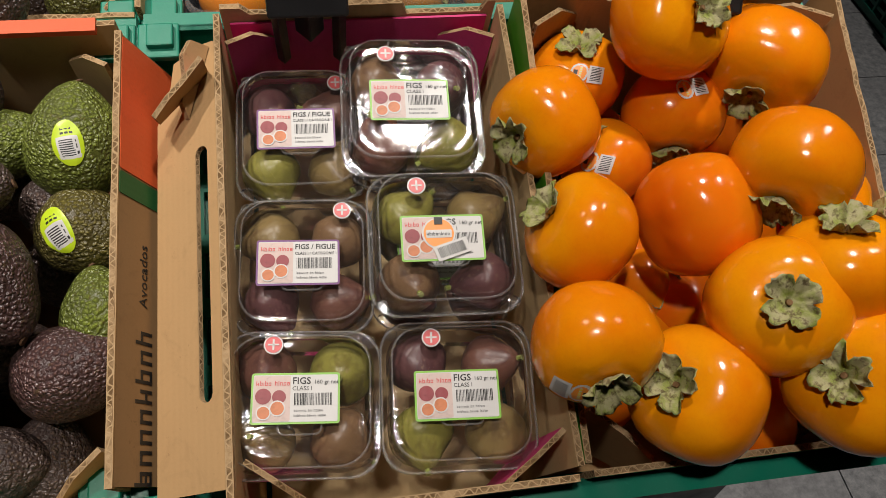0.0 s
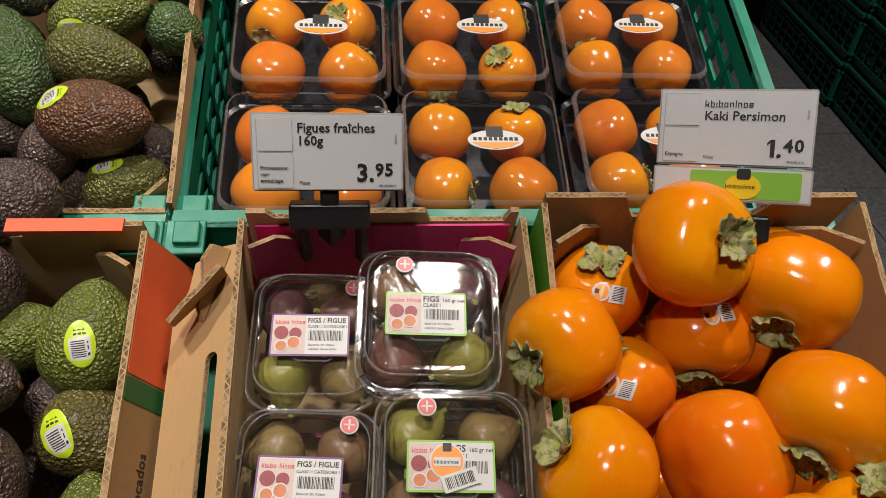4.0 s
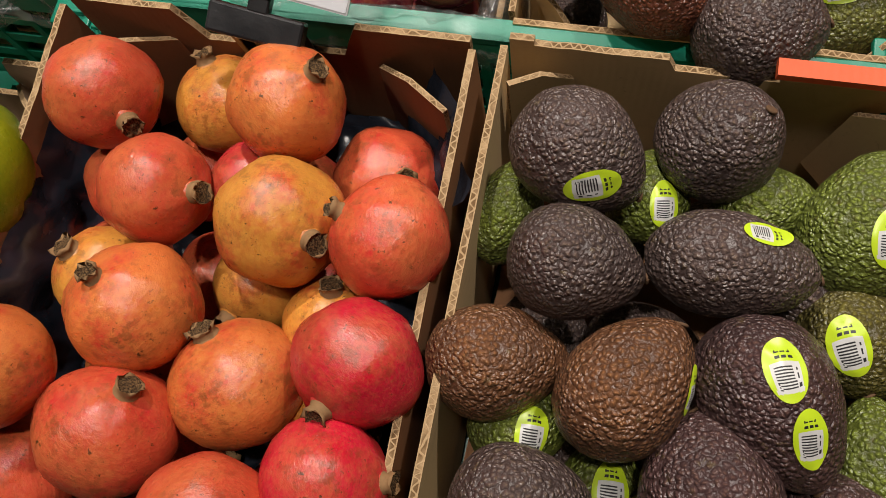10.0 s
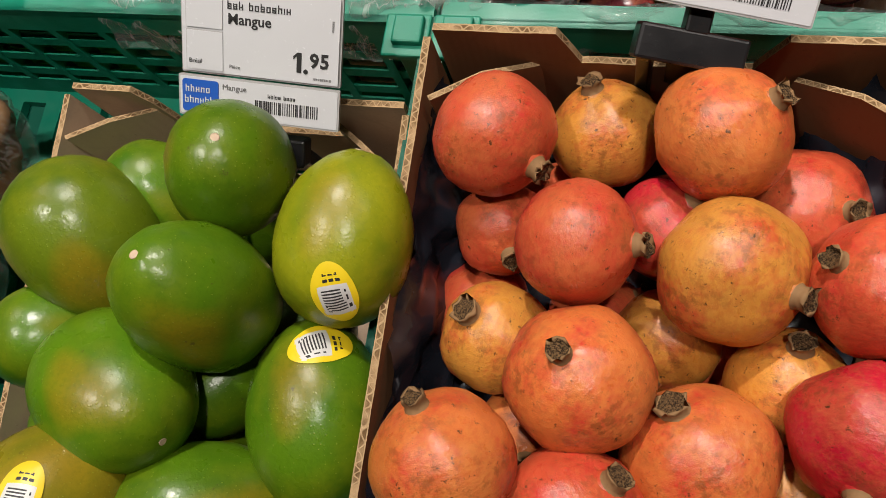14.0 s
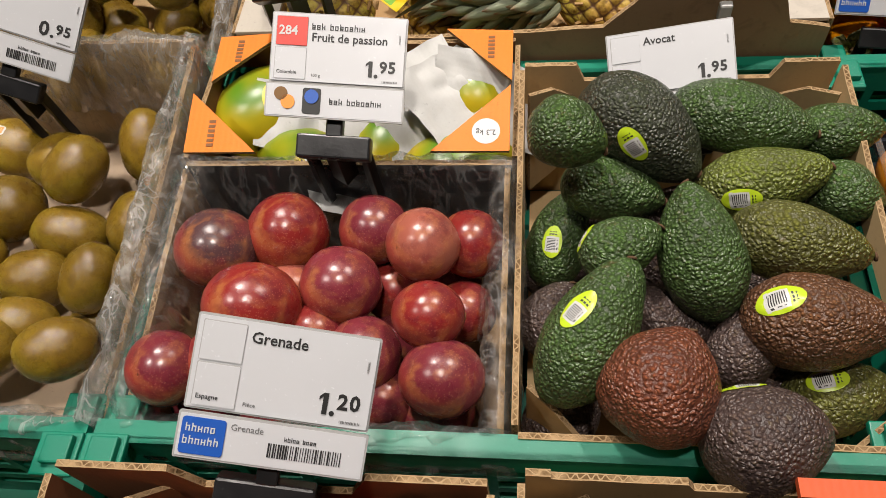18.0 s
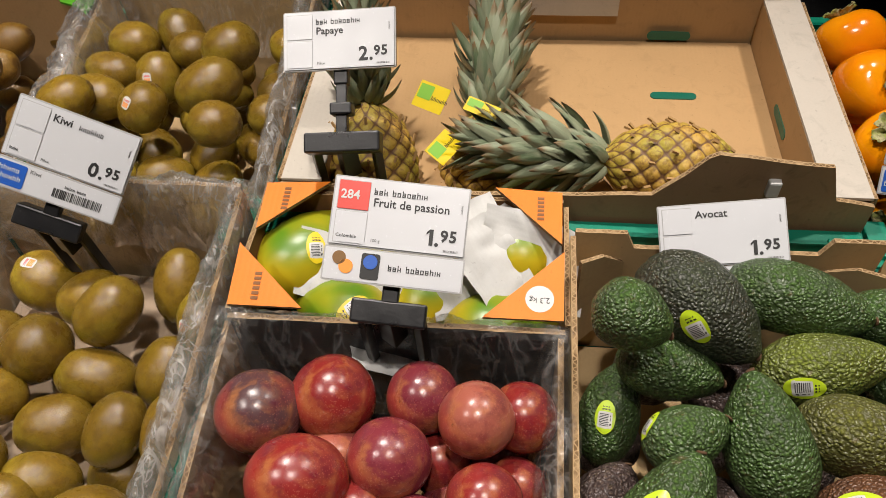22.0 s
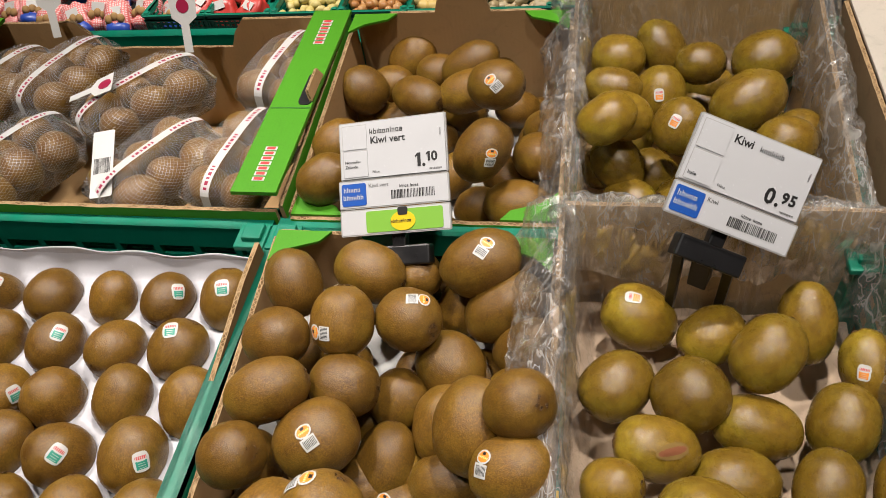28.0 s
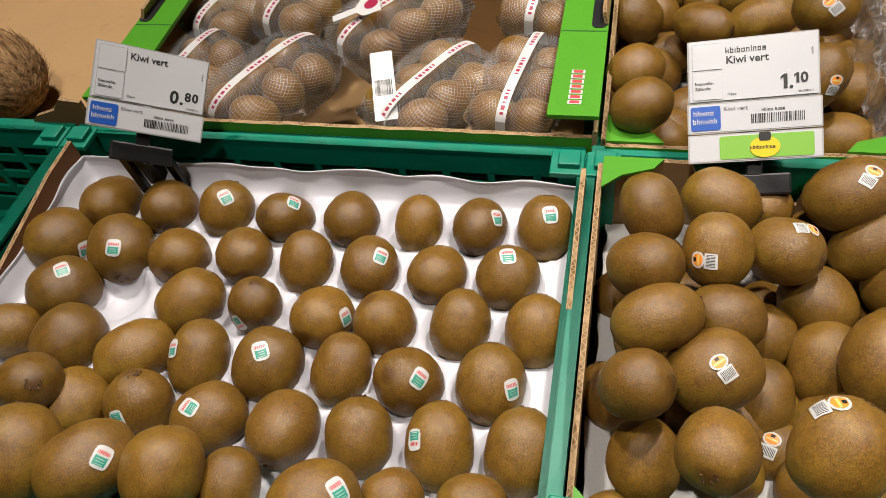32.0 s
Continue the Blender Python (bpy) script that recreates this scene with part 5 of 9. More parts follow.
kiwi(3, -0.956, 0.232, 0.008, 35, 31, 80, 52, stickers=(((-0.05, 1.00, -0.04), 10),), gold=True, style="sun", group="gold kiwis in the back box")
kiwi(3, -0.892, 0.306, -0.035, 35, 27, -6, 5, gold=True, style="sun", group="gold kiwis in the back box")
kiwi(3, -1.003, 0.164, 0.030, 37, 29, -8, -6, gold=True, style="sun", group="gold kiwis in the back box")
kiwi(3, -0.866, 0.180, 0.038, 43, 33, 25, 21, gold=True, style="sun", group="gold kiwis in the back box")
kiwi(3, -0.837, 0.108, 0.041, 31, 28, 6, -2, gold=True, style="sun", group="gold kiwis in the back box")
kiwi(3, -1.003, 0.154, -0.032, 37, 29, -47, -37, gold=True, style="sun", group="gold kiwis in the back box")
kiwi(3, -0.940, 0.147, 0.030, 32, 29, 50, 45, stickers=(((-0.19, 0.98, 0.07), -0),), gold=True, style="sun", group="gold kiwis in the back box")
kiwi(3, -0.802, 0.186, -0.010, 29, 27, 4, -0, gold=True, style="sun", group="gold kiwis in the back box")
kiwi(3, -0.835, 0.352, -0.088, 34, 27, -14, -24, gold=True, style="sun", group="gold kiwis in the back box")
kiwi(3, -0.806, 0.328, -0.009, 30, 27, 3, -1, gold=True, style="sun", group="gold kiwis in the back box")
kiwi(3, -0.887, 0.191, -0.075, 38, 27, 21, 12, gold=True, style="sun", group="gold kiwis in the back box")
kiwi(3, -1.018, 0.128, 0.055, 34, 27, 33, 15, gold=True, style="sun", group="gold kiwis in the back box")
kiwi(3, -0.939, 0.249, -0.039, 35, 27, 9, -5, gold=True, style="sun", group="gold kiwis in the back box")

# kiwis
kiwi(2, -1.306, 0.288, 0.035, 34, 27, -62, -36)
kiwi(2, -1.243, 0.323, 0.014, 37, 30, -18, -12)
kiwi(2, -1.200, 0.338, -0.007, 25, 24, 0, 7)
kiwi(2, -1.134, 0.334, 0.022, 41, 32, 13, 23, stickers=(((-0.27, 0.83, 0.49), 41),))
kiwi(2, -1.250, 0.251, 0.030, 34, 29, 92, 35, stickers=(((0.45, 0.81, -0.37), 83),))
kiwi(2, -1.193, 0.266, 0.017, 33, 30, -32, 17, stickers=(((0.31, 0.80, 0.52), 51),))
kiwi(2, -1.109, 0.303, -0.006, 43, 30, 21, 28)
kiwi(2, -1.309, 0.231, 0.027, 34, 29, -18, 31)
kiwi(2, -1.086, 0.269, -0.023, 37, 29, -16, 45)
kiwi(2, -1.298, 0.174, 0.032, 38, 28, 22, 9)
kiwi(2, -1.241, 0.199, 0.006, 33, 29, -9, -3)
kiwi(2, -1.202, 0.217, -0.043, 29, 28, 60, 29)
kiwi(2, -1.157, 0.250, -0.032, 35, 32, -49, -20)
kiwi(2, -1.311, 0.115, 0.028, 30, 28, -10, 34)
kiwi(2, -1.252, 0.146, 0.007, 38, 34, 24, 13, stickers=(((-0.41, 0.91, 0.10), 103),))
kiwi(2, -1.205, 0.159, -0.054, 37, 27, 82, 26)
kiwi(2, -1.154, 0.193, -0.041, 38, 30, 81, 29)
kiwi(2, -1.122, 0.171, 0.004, 41, 34, 80, 30)
kiwi(2, -1.082, 0.172, 0.043, 31, 29, -27, 46)
kiwi(2, -1.089, 0.227, -0.036, 33, 27, -1, 15)
kiwi(2, -1.156, 0.333, -0.049, 35, 27, 57, 36)
kiwi(2, -1.229, 0.139, -0.068, 37, 29, 15, 9)
kiwi(2, -1.145, 0.146, -0.055, 39, 29, 12, 16)
kiwi(2, -1.085, 0.128, 0.018, 36, 29, 10, 22, stickers=(((-0.05, 0.89, -0.46), 58),))
kiwi(2, -1.287, 0.145, -0.101, 33, 27, 17, 5)
kiwi(3, -1.282, 0.346, -0.015, 40, 32, 35, 39, group="green kiwis heaped in the back box")
kiwi(3, -1.163, 0.373, -0.024, 40, 29, -10, -5, group="green kiwis heaped in the back box")
kiwi(3, -1.241, 0.312, -0.017, 31, 27, -1, 1, group="green kiwis heaped in the back box")
kiwi(3, -1.192, 0.291, 0.012, 41, 27, 13, 24, group="green kiwis heaped in the back box")
kiwi(3, -1.330, 0.254, -0.001, 34, 31, -23, -32, group="green kiwis heaped in the back box")
kiwi(3, -1.252, 0.229, 0.007, 38, 26, -30, 6, group="green kiwis heaped in the back box")
kiwi(3, -1.186, 0.233, 0.013, 41, 28, 6, 16, group="green kiwis heaped in the back box")
kiwi(3, -1.140, 0.161, 0.076, 33, 29, -6, 6, stickers=(((-0.75, 0.65, 0.14), 133),), group="green kiwis heaped in the back box")
kiwi(3, -1.098, 0.288, -0.074, 37, 29, -6, 7, group="green kiwis heaped in the back box")
kiwi(3, -1.327, 0.121, 0.021, 33, 29, 25, 21, group="green kiwis heaped in the back box")
kiwi(3, -1.286, 0.249, -0.051, 40, 29, 2, 0, stickers=(((-0.22, 0.60, 0.77), 117),), group="green kiwis heaped in the back box")
kiwi(3, -1.319, 0.042, 0.039, 33, 29, 26, 21, group="green kiwis heaped in the back box")
kiwi(3, -1.084, 0.190, -0.016, 33, 29, -7, 8, group="green kiwis heaped in the back box")
kiwi(3, -1.150, 0.087, 0.044, 38, 29, 39, 41, stickers=(((-0.91, 0.41, 0.10), 25),), group="green kiwis heaped in the back box")
kiwi(3, -1.093, 0.137, -0.008, 32, 29, -7, 9, stickers=(((-0.82, -0.51, 0.24), 36),), group="green kiwis heaped in the back box")
kiwi(3, -1.115, 0.071, -0.022, 37, 29, -5, 9, group="green kiwis heaped in the back box")
kiwi(3, -1.285, 0.111, -0.059, 32, 29, 3, 1, group="green kiwis heaped in the back box")
kiwi(3, -1.305, 0.303, -0.029, 31, 27, 2, -1, group="green kiwis heaped in the back box")

# kiwis
kiwi(2, -1.889, 0.301, -0.026, 38, 31, -90, 25, style="shield", grow=1.0, group="kiwis lying in the pocket tray")
kiwi(2, -1.817, 0.301, -0.026, 33, 31, -76, 11, style="shield", grow=1.0, group="kiwis lying in the pocket tray")
kiwi(2, -1.749, 0.304, -0.026, 32, 30, 83, 37, stickers=(((-0.36, 0.83, 0.43), 39),), style="shield", grow=1.0, group="kiwis lying in the pocket tray")
kiwi(2, -1.677, 0.298, -0.026, 33, 28, -127, 48, stickers=(((0.35, 0.87, 0.36), -123),), style="shield", grow=1.0, group="kiwis lying in the pocket tray")
kiwi(2, -1.605, 0.302, -0.026, 32, 29, -83, 8, style="shield", grow=1.0, group="kiwis lying in the pocket tray")
kiwi(2, -1.532, 0.302, -0.026, 31, 25, 83, 38, style="shield", grow=1.0, group="kiwis lying in the pocket tray")
kiwi(2, -1.469, 0.305, -0.026, 32, 27, -93, 0, stickers=(((0.73, 0.69, 0.02), -147),), style="shield", grow=1.0, group="kiwis lying in the pocket tray")
kiwi(2, -1.403, 0.309, -0.026, 34, 28, 89, 40, stickers=(((-0.19, 0.86, 0.47), 11),), style="shield", grow=1.0, group="kiwis lying in the pocket tray")
kiwi(2, -1.923, 0.245, -0.026, 38, 35, 44, -12, stickers=(((-0.87, 0.11, 0.48), 82),), style="shield", grow=1.0, group="kiwis lying in the pocket tray")
kiwi(2, -1.846, 0.240, -0.026, 38, 35, -67, -8, stickers=(((0.11, 0.84, 0.53), 165),), style="shield", grow=1.0, group="kiwis lying in the pocket tray")
kiwi(2, -1.775, 0.235, -0.026, 32, 31, -78, 25, style="shield", grow=1.0, group="kiwis lying in the pocket tray")
kiwi(2, -1.705, 0.244, -0.026, 32, 29, -69, 9, style="shield", grow=1.0, group="kiwis lying in the pocket tray")
kiwi(2, -1.636, 0.242, -0.026, 34, 27, 90, 36, style="shield", grow=1.0, group="kiwis lying in the pocket tray")
kiwi(2, -1.569, 0.242, -0.026, 33, 29, -77, -11, stickers=(((0.53, 0.85, 0.02), 163),), style="shield", grow=1.0, group="kiwis lying in the pocket tray")
kiwi(2, -1.500, 0.241, -0.026, 32, 28, -104, 12, style="shield", grow=1.0, group="kiwis lying in the pocket tray")
kiwi(2, -1.432, 0.244, -0.026, 32, 30, 61, 29, stickers=(((0.02, 0.81, 0.59), 45),), style="shield", grow=1.0, group="kiwis lying in the pocket tray")
kiwi(2, -1.883, 0.182, -0.026, 37, 34, 51, -6, stickers=(((-0.20, 0.96, 0.19), 81),), style="shield", grow=1.0, group="kiwis lying in the pocket tray")
kiwi(2, -1.739, 0.182, -0.026, 36, 31, 57, 9, style="shield", grow=1.0, group="kiwis lying in the pocket tray")
kiwi(2, -1.671, 0.185, -0.026, 30, 27, 42, 71, stickers=(((-0.53, 0.85, -0.07), -132),), style="shield", grow=1.0, group="kiwis lying in the pocket tray")
kiwi(2, -1.600, 0.179, -0.026, 32, 30, -102, 18, stickers=(((0.92, 0.39, 0.05), -100),), style="shield", grow=1.0, group="kiwis lying in the pocket tray")
kiwi(2, -1.538, 0.180, -0.026, 31, 30, 153, 63, style="shield", grow=1.0, group="kiwis lying in the pocket tray")
kiwi(2, -1.467, 0.186, -0.026, 34, 28, 85, 32, style="shield", grow=1.0, group="kiwis lying in the pocket tray")
kiwi(2, -1.397, 0.187, -0.026, 34, 29, 90, 33, style="shield", grow=1.0, group="kiwis lying in the pocket tray")
kiwi(2, -1.911, 0.128, -0.026, 30, 28, 29, -31, style="shield", grow=1.0, group="kiwis lying in the pocket tray")
kiwi(2, -1.845, 0.124, -0.026, 37, 35, 74, 15, style="shield", grow=1.0, group="kiwis lying in the pocket tray")
kiwi(2, -1.770, 0.119, -0.026, 39, 31, 49, -6, style="shield", grow=1.0, group="kiwis lying in the pocket tray")
kiwi(2, -1.704, 0.121, -0.026, 38, 28, 89, 27, stickers=(((0.52, 0.83, 0.19), 10),), style="shield", grow=1.0, group="kiwis lying in the pocket tray")
kiwi(2, -1.635, 0.123, -0.026, 35, 33, 79, 23, stickers=(((-0.14, 0.95, 0.29), 37),), style="shield", grow=1.0, group="kiwis lying in the pocket tray")
kiwi(2, -1.565, 0.127, -0.026, 34, 27, 82, 26, style="shield", grow=1.0, group="kiwis lying in the pocket tray")
kiwi(2, -1.502, 0.123, -0.026, 32, 31, -136, 61, stickers=(((0.55, 0.54, 0.63), -116),), style="shield", grow=1.0, group="kiwis lying in the pocket tray")
kiwi(2, -1.430, 0.129, -0.026, 36, 30, 91, 28, stickers=(((-0.68, 0.73, -0.07), 21),), style="shield", grow=1.0, group="kiwis lying in the pocket tray")
kiwi(2, -1.804, 0.059, -0.026, 36, 34, 59, -3, style="shield", grow=1.0, group="kiwis lying in the pocket tray")
kiwi(2, -1.739, 0.066, -0.026, 35, 31, 95, 59, stickers=(((0.12, 0.98, 0.15), -158),), style="shield", grow=1.0, group="kiwis lying in the pocket tray")
kiwi(2, -1.669, 0.064, -0.026, 34, 32, 55, 1, stickers=(((0.07, 0.97, -0.22), 105),), style="shield", grow=1.0, group="kiwis lying in the pocket tray")
kiwi(2, -1.600, 0.064, -0.026, 37, 31, -86, 16, style="shield", grow=1.0, group="kiwis lying in the pocket tray")
kiwi(2, -1.532, 0.065, -0.026, 35, 29, 100, 26, style="shield", grow=1.0, group="kiwis lying in the pocket tray")
kiwi(2, -1.463, 0.067, -0.026, 37, 29, 96, 24, stickers=(((0.58, 0.80, 0.16), -175),), style="shield", grow=1.0, group="kiwis lying in the pocket tray")
kiwi(2, -1.396, 0.071, -0.026, 37, 30, 86, 23, style="shield", grow=1.0, group="kiwis lying in the pocket tray")
kiwi(2, -1.828, 0.058, 0.010, 34, 29, -20, 42, style="shield", grow=1.0, group="kiwis lying in the pocket tray")
kiwi(2, -1.781, -0.013, 0.035, 41, 36, 96, 22, style="shield", grow=1.0, group="kiwis lying in the pocket tray")
kiwi(2, -1.718, -0.012, 0.035, 40, 32, 55, -8, stickers=(((-0.61, 0.72, 0.33), 29),), style="shield", grow=1.0, group="kiwis lying in the pocket tray")
kiwi(2, -1.658, -0.006, 0.030, 35, 32, 94, 21, style="shield", grow=1.0, group="kiwis lying in the pocket tray")
kiwi(2, -1.616, 0.001, -0.000, 30, 25, 93, 20, style="shield", grow=1.0, group="kiwis lying in the pocket tray")
kiwi(2, -1.532, -0.014, 0.030, 35, 33, 34, -7, stickers=(((-0.24, 0.80, 0.55), 104),), style="shield", grow=1.0, group="kiwis lying in the pocket tray")
kiwi(2, -1.485, 0.009, 0.000, 25, 23, 31, -3, style="shield", grow=1.0, group="kiwis lying in the pocket tray")
kiwi(2, -1.424, 0.015, 0.000, 27, 22, 11, -5, style="shield", grow=1.0, group="kiwis lying in the pocket tray")

# kiwis
kiwi(2, -1.300, 0.083, -0.035, 35, 29, 89, 24)
kiwi(2, -1.256, 0.061, 0.044, 32, 29, -109, 29)
kiwi(2, -1.192, 0.124, -0.075, 29, 27, 60, 28, stickers=(((0.15, 0.99, 0.08), 9),))
kiwi(2, -1.197, 0.040, 0.108, 33, 29, 59, 31, stickers=(((0.56, 0.53, 0.63), -21),))
kiwi(2, -1.259, 0.178, -0.150, 28, 26, 4, 8)

# ---------------------------------------------------------------- writing
def letters(text, size, m, align="LEFT", bold=0.0, depth=0.0002):
    cu = bpy.data.curves.new("letters", "FONT")
    cu.body, cu.size, cu.align_x, cu.offset, cu.extrude, cu.resolution_u = text, size, align, bold, depth, 2
    tmp = new("letters", cu)
    me = bpy.data.meshes.new_from_object(tmp.evaluated_get(bpy.context.evaluated_depsgraph_get()))
    bpy.data.objects.remove(tmp)
    bpy.data.curves.remove(cu)
    me.materials.clear()
    me.materials.append(m)
    return me


GLYPHS = {}


def glyph(ch, size, m, bold, depth):
    """One built-in character as points and faces, flush to x = 0."""
    key = (ch, size, bold)
    if key not in GLYPHS:
        me = letters(ch, size, m, "LEFT", bold, depth)
        x0 = min(q.co.x for q in me.vertices)
        GLYPHS[key] = [(q.co.x - x0, q.co.y, q.co.z) for q in me.vertices], [tuple(p.vertices) for p in me.polygons]
        bpy.data.meshes.remove(me)
    return GLYPHS[key]


def figures(text, size, m, right=None, bold=0.0, depth=0.0002):
    """Price figures set one by one; the one gets its flag and the point sits close. right: set flush to this x."""
    v, f, x = [], [], 0.0
    for ch in text:
        if ch == "1":
            s = Solid()
            w, hh = size * 0.115 + bold * 2, size * 0.70
            s.prism([(size * 0.13, 0), (size * 0.13 + w, 0), (size * 0.13 + w, hh), (size * 0.15, hh), (0, hh - size * 0.13), (0, hh - size * 0.24), (size * 0.13, hh - size * 0.13)], Matrix.Identity(4), depth * 2)
            cv, cf, wide = s.v, s.f, size * 0.13 + w
        else:
            cv, cf = glyph(ch, size, m, bold, depth)
            wide = max(q[0] for q in cv)
        k = len(v)
        v += [(q[0] + x, q[1], q[2]) for q in cv]
        f += [tuple(k + i for i in p) for p in cf]
        x += wide + size * 0.075
    off = right - (x - size * 0.075) if right is not None else 0.0
    return mesh_of("printed_text", [(q[0] + off, q[1], q[2]) for q in v], f, m)


def plate(w, h, t, m, r=0.002):
    """A thin card with rounded corners, x to the right and y down from 0, its face at z = t."""
    s = Solid()
    pts = []
    for cx, cy, a0 in ((w - r, -r, 0), (r, -r, 90), (r, -h + r, 180), (w - r, -h + r, 270)):
        pts += [(cx + r * math.cos(radians(a0 + k * 30)), cy + r * math.sin(radians(a0 + k * 30))) for k in range(4)]
    s.prism(pts, Matrix.Identity(4), t)
    return s.mesh("card", m)


def bars(w, h, n, m, seed=1):
    """A bar code: n upright strokes."""
    s, rng, x = Solid(), random.Random(seed), 0.0
    step = w / n
    for k in range(n):
        s.box(x, x + step * rng.choice((0.3, 0.45, 0.7)), -h, 0, 0, 0.0002)
        x += step
    return s.mesh("bar_code", m)


def strokes(words, size, m, seed=1):
    """Writing too small or not to be lettered: plain bars of its size, one a letter."""
    s, x, rng = Solid(), 0.0, random.Random(seed + sum(words))
    for n in words:
        for k in range(n):
            tall = 0.72 if k == 0 else rng.choice((0.5, 0.5, 0.5, 0.72))
            s.box(x, x + size * 0.10, 0, size * tall, 0, 0.0002)
            if rng.random() < 0.8:
                s.box(x + size * 0.28, x + size * 0.38, 0, size * 0.5, 0, 0.0002)
                for z in rng.choice(((0.4,), (0.0, 0.4), (0.0, 0.2, 0.4), (0.2,))):
                    s.box(x + size * 0.10, x + size * 0.28, size * z, size * (z + 0.09), 0, 0.0002)
                x += size * 0.3
            x += size * 0.24
        x += size * 0.4
    return s.mesh("printed_bar", m)


def price_sign(r, tl, right, down, lines, whole, cents, label, origin=None, foot="", second=None, third=None, corner=None, stand=0.09, brand=0, tail=0, drop=0.0, wide=0.031):
    """A white price card in a grey frame, clipped to a black stand. brand: length of an unlettered first line."""
    tl, right, down = Vector(tl), Vector(right), Vector(down)
    f = frame_at(tl, right, -down)
    sg = thing("price_sign", ROW[r] @ f, label, "price sign", "white price signs on black stands")
    W, H = 0.112, 0.058
    part("frame", plate(W, H, 0.003, SIGN_GREY, 0.0015), sg, "pale grey frame", Matrix.Translation((0, 0, -0.0035)))
    part("card", plate(W - 0.0028, H - 0.0028, 0.0012, SIGN_WHITE, 0.0008), sg, "white card", Matrix.Translation((0.0014, -0.0014, 0)))

    def ink(me, x, y, name="printed_text", z=0.0014):
        part(name, me, sg, "", Matrix.Translation((x, y, z)))

    part("pocket", plate(0.0262, 0.0242, 0.0012, SIGN_GREY, 0.0008), sg, "grey card pocket", Matrix.Translation((0.0040, -0.0035, 0.0002)))
    part("pocket", plate(0.0262, 0.0262, 0.0012, SIGN_GREY, 0.0008), sg, "grey card pocket", Matrix.Translation((0.0040, -0.0290, 0.0002)))
    part("insert", plate(0.0254, 0.0234, 0.0012, corner or SIGN_WHITE, 0.0006), sg, "", Matrix.Translation((0.0047, -0.0042, 0.0008)))
    part("insert", plate(0.0254, 0.0254, 0.0012, SIGN_WHITE, 0.0006), sg, "", Matrix.Translation((0.0047, -0.0297, 0.0008)))
    if corner:
        ink(letters("284", 0.0105, LABEL_WHITE, bold=0.0002), 0.0065, -0.0190, z=0.0022)
    if origin:
        for k, o in enumerate(origin):
            ink(letters(o, 0.0042, INK), 0.0062, -0.0415 - 0.0048 * k if len(origin) > 1 else -0.0510, z=0.0022)
    y = -0.0138
    if brand:
        ink(strokes(brand, 0.0074, INK), 0.0335, y, "printed_bar")
        y -= 0.0095
    for ln in lines:
        ink(letters(ln, 0.0098, INK, bold=0.00014), 0.0335, y)
        y -= 0.0095
    if tail:
        ink(strokes(tail, 0.0066, INK), 0.0575, -0.0138, "printed_bar")
    ink(figures(whole, 0.0186, INK, 0.0, 0.00050), 0.0898, -0.0502)
    ink(figures(cents, 0.0130, INK, None, 0.00040), 0.0908, -0.0460)
    ink(bars(0.013, 0.0016, 14, INK_GREY, 3), 0.0935, -0.0528, "bar_code")
    if foot:
        ink(letters(foot, 0.0036, INK_GREY), 0.0345, -0.0525)
    ink(bars(0.0016, 0.007, 3, INK_GREY, 4), 0.1055, -0.0150, "bar_code")
    y0 = -H - 0.001
    for k, strip in enumerate((second, third)):
        if not strip:
            continue
        hh = 0.028 if k == 0 else 0.026
        lower = part("lower_card_frame", plate(W + 0.002, hh, 0.003, SIGN_GREY, 0.0012), sg, "pale grey frame", Matrix.Translation((-0.001, y0, 0.0005)))
        part("lower_card", plate(W - 0.0006, hh - 0.0026, 0.0012, SIGN_WHITE, 0.0008), lower, "white card", Matrix.Translation((0.0013, -0.0013, 0.0022)))
        if strip[0] == "blue":
            part("blue_mark", plate(0.026, hh - 0.006, 0.001, BLUE), lower, "blue square mark", Matrix.Translation((0.003, -0.003, 0.0030)))
            part("printed_bar", strokes((5,), 0.0068, LABEL_WHITE), lower, "", Matrix.Translation((0.0055, -0.0115, 0.0042)))
            part("printed_bar", strokes((6,), 0.0068, LABEL_WHITE), lower, "", Matrix.Translation((0.0048, -0.0190, 0.0042)))
            part("printed_text", letters(strip[1], 0.0056, INK_GREY), lower, "", Matrix.Translation((0.0315, -0.0080, 0.0036)))
            part("printed_bar", strokes((5, 4), 0.0040, INK), lower, "", Matrix.Translation((0.064, -0.0105, 0.0036)))
            part("bar_code", bars(0.045, 0.0085, 30, INK, 5), lower, "", Matrix.Translation((0.055, -0.0125, 0.0036)))
        elif strip[0] == "fruit":
            for nm, x, z, rr, mm in (("fruit_picture", 0.013, -0.009, 0.0055, STEM), ("fruit_picture", 0.019, -0.0155, 0.0058, LABEL_ORANGE)):
                s = Solid()
                s.bar((x, z, 0.003), (x, z, 0.0042), rr, 18)
                part(nm, s.mesh(nm, mm), lower)
            part("dark_mark", plate(0.015, 0.021, 0.001, INK), lower, "black mark with a blue and green sign", Matrix.Translation((0.031, -0.0035, 0.003)))
            s = Solid()
            s.bar((0.0385, -0.0105, 0.004), (0.0385, -0.0105, 0.0048), 0.0058, 18)
            part("round_mark", s.mesh("round_mark", BLUE), lower)
            part("printed_bar", strokes((3, 8), 0.0072, INK), lower, "", Matrix.Translation((0.053, -0.0160, 0.0036)))
        elif strip[0] == "green":
            part("green_strip", plate(0.079, hh - 0.005, 0.001, LABEL_GREEN), lower, "green strip", Matrix.Translation((0.0275, -0.0025, 0.003)))
            s = Solid()
            s.bar((0.066, -0.014, 0.0036), (0.066, -0.014, 0.0048), 0.0095, 22)
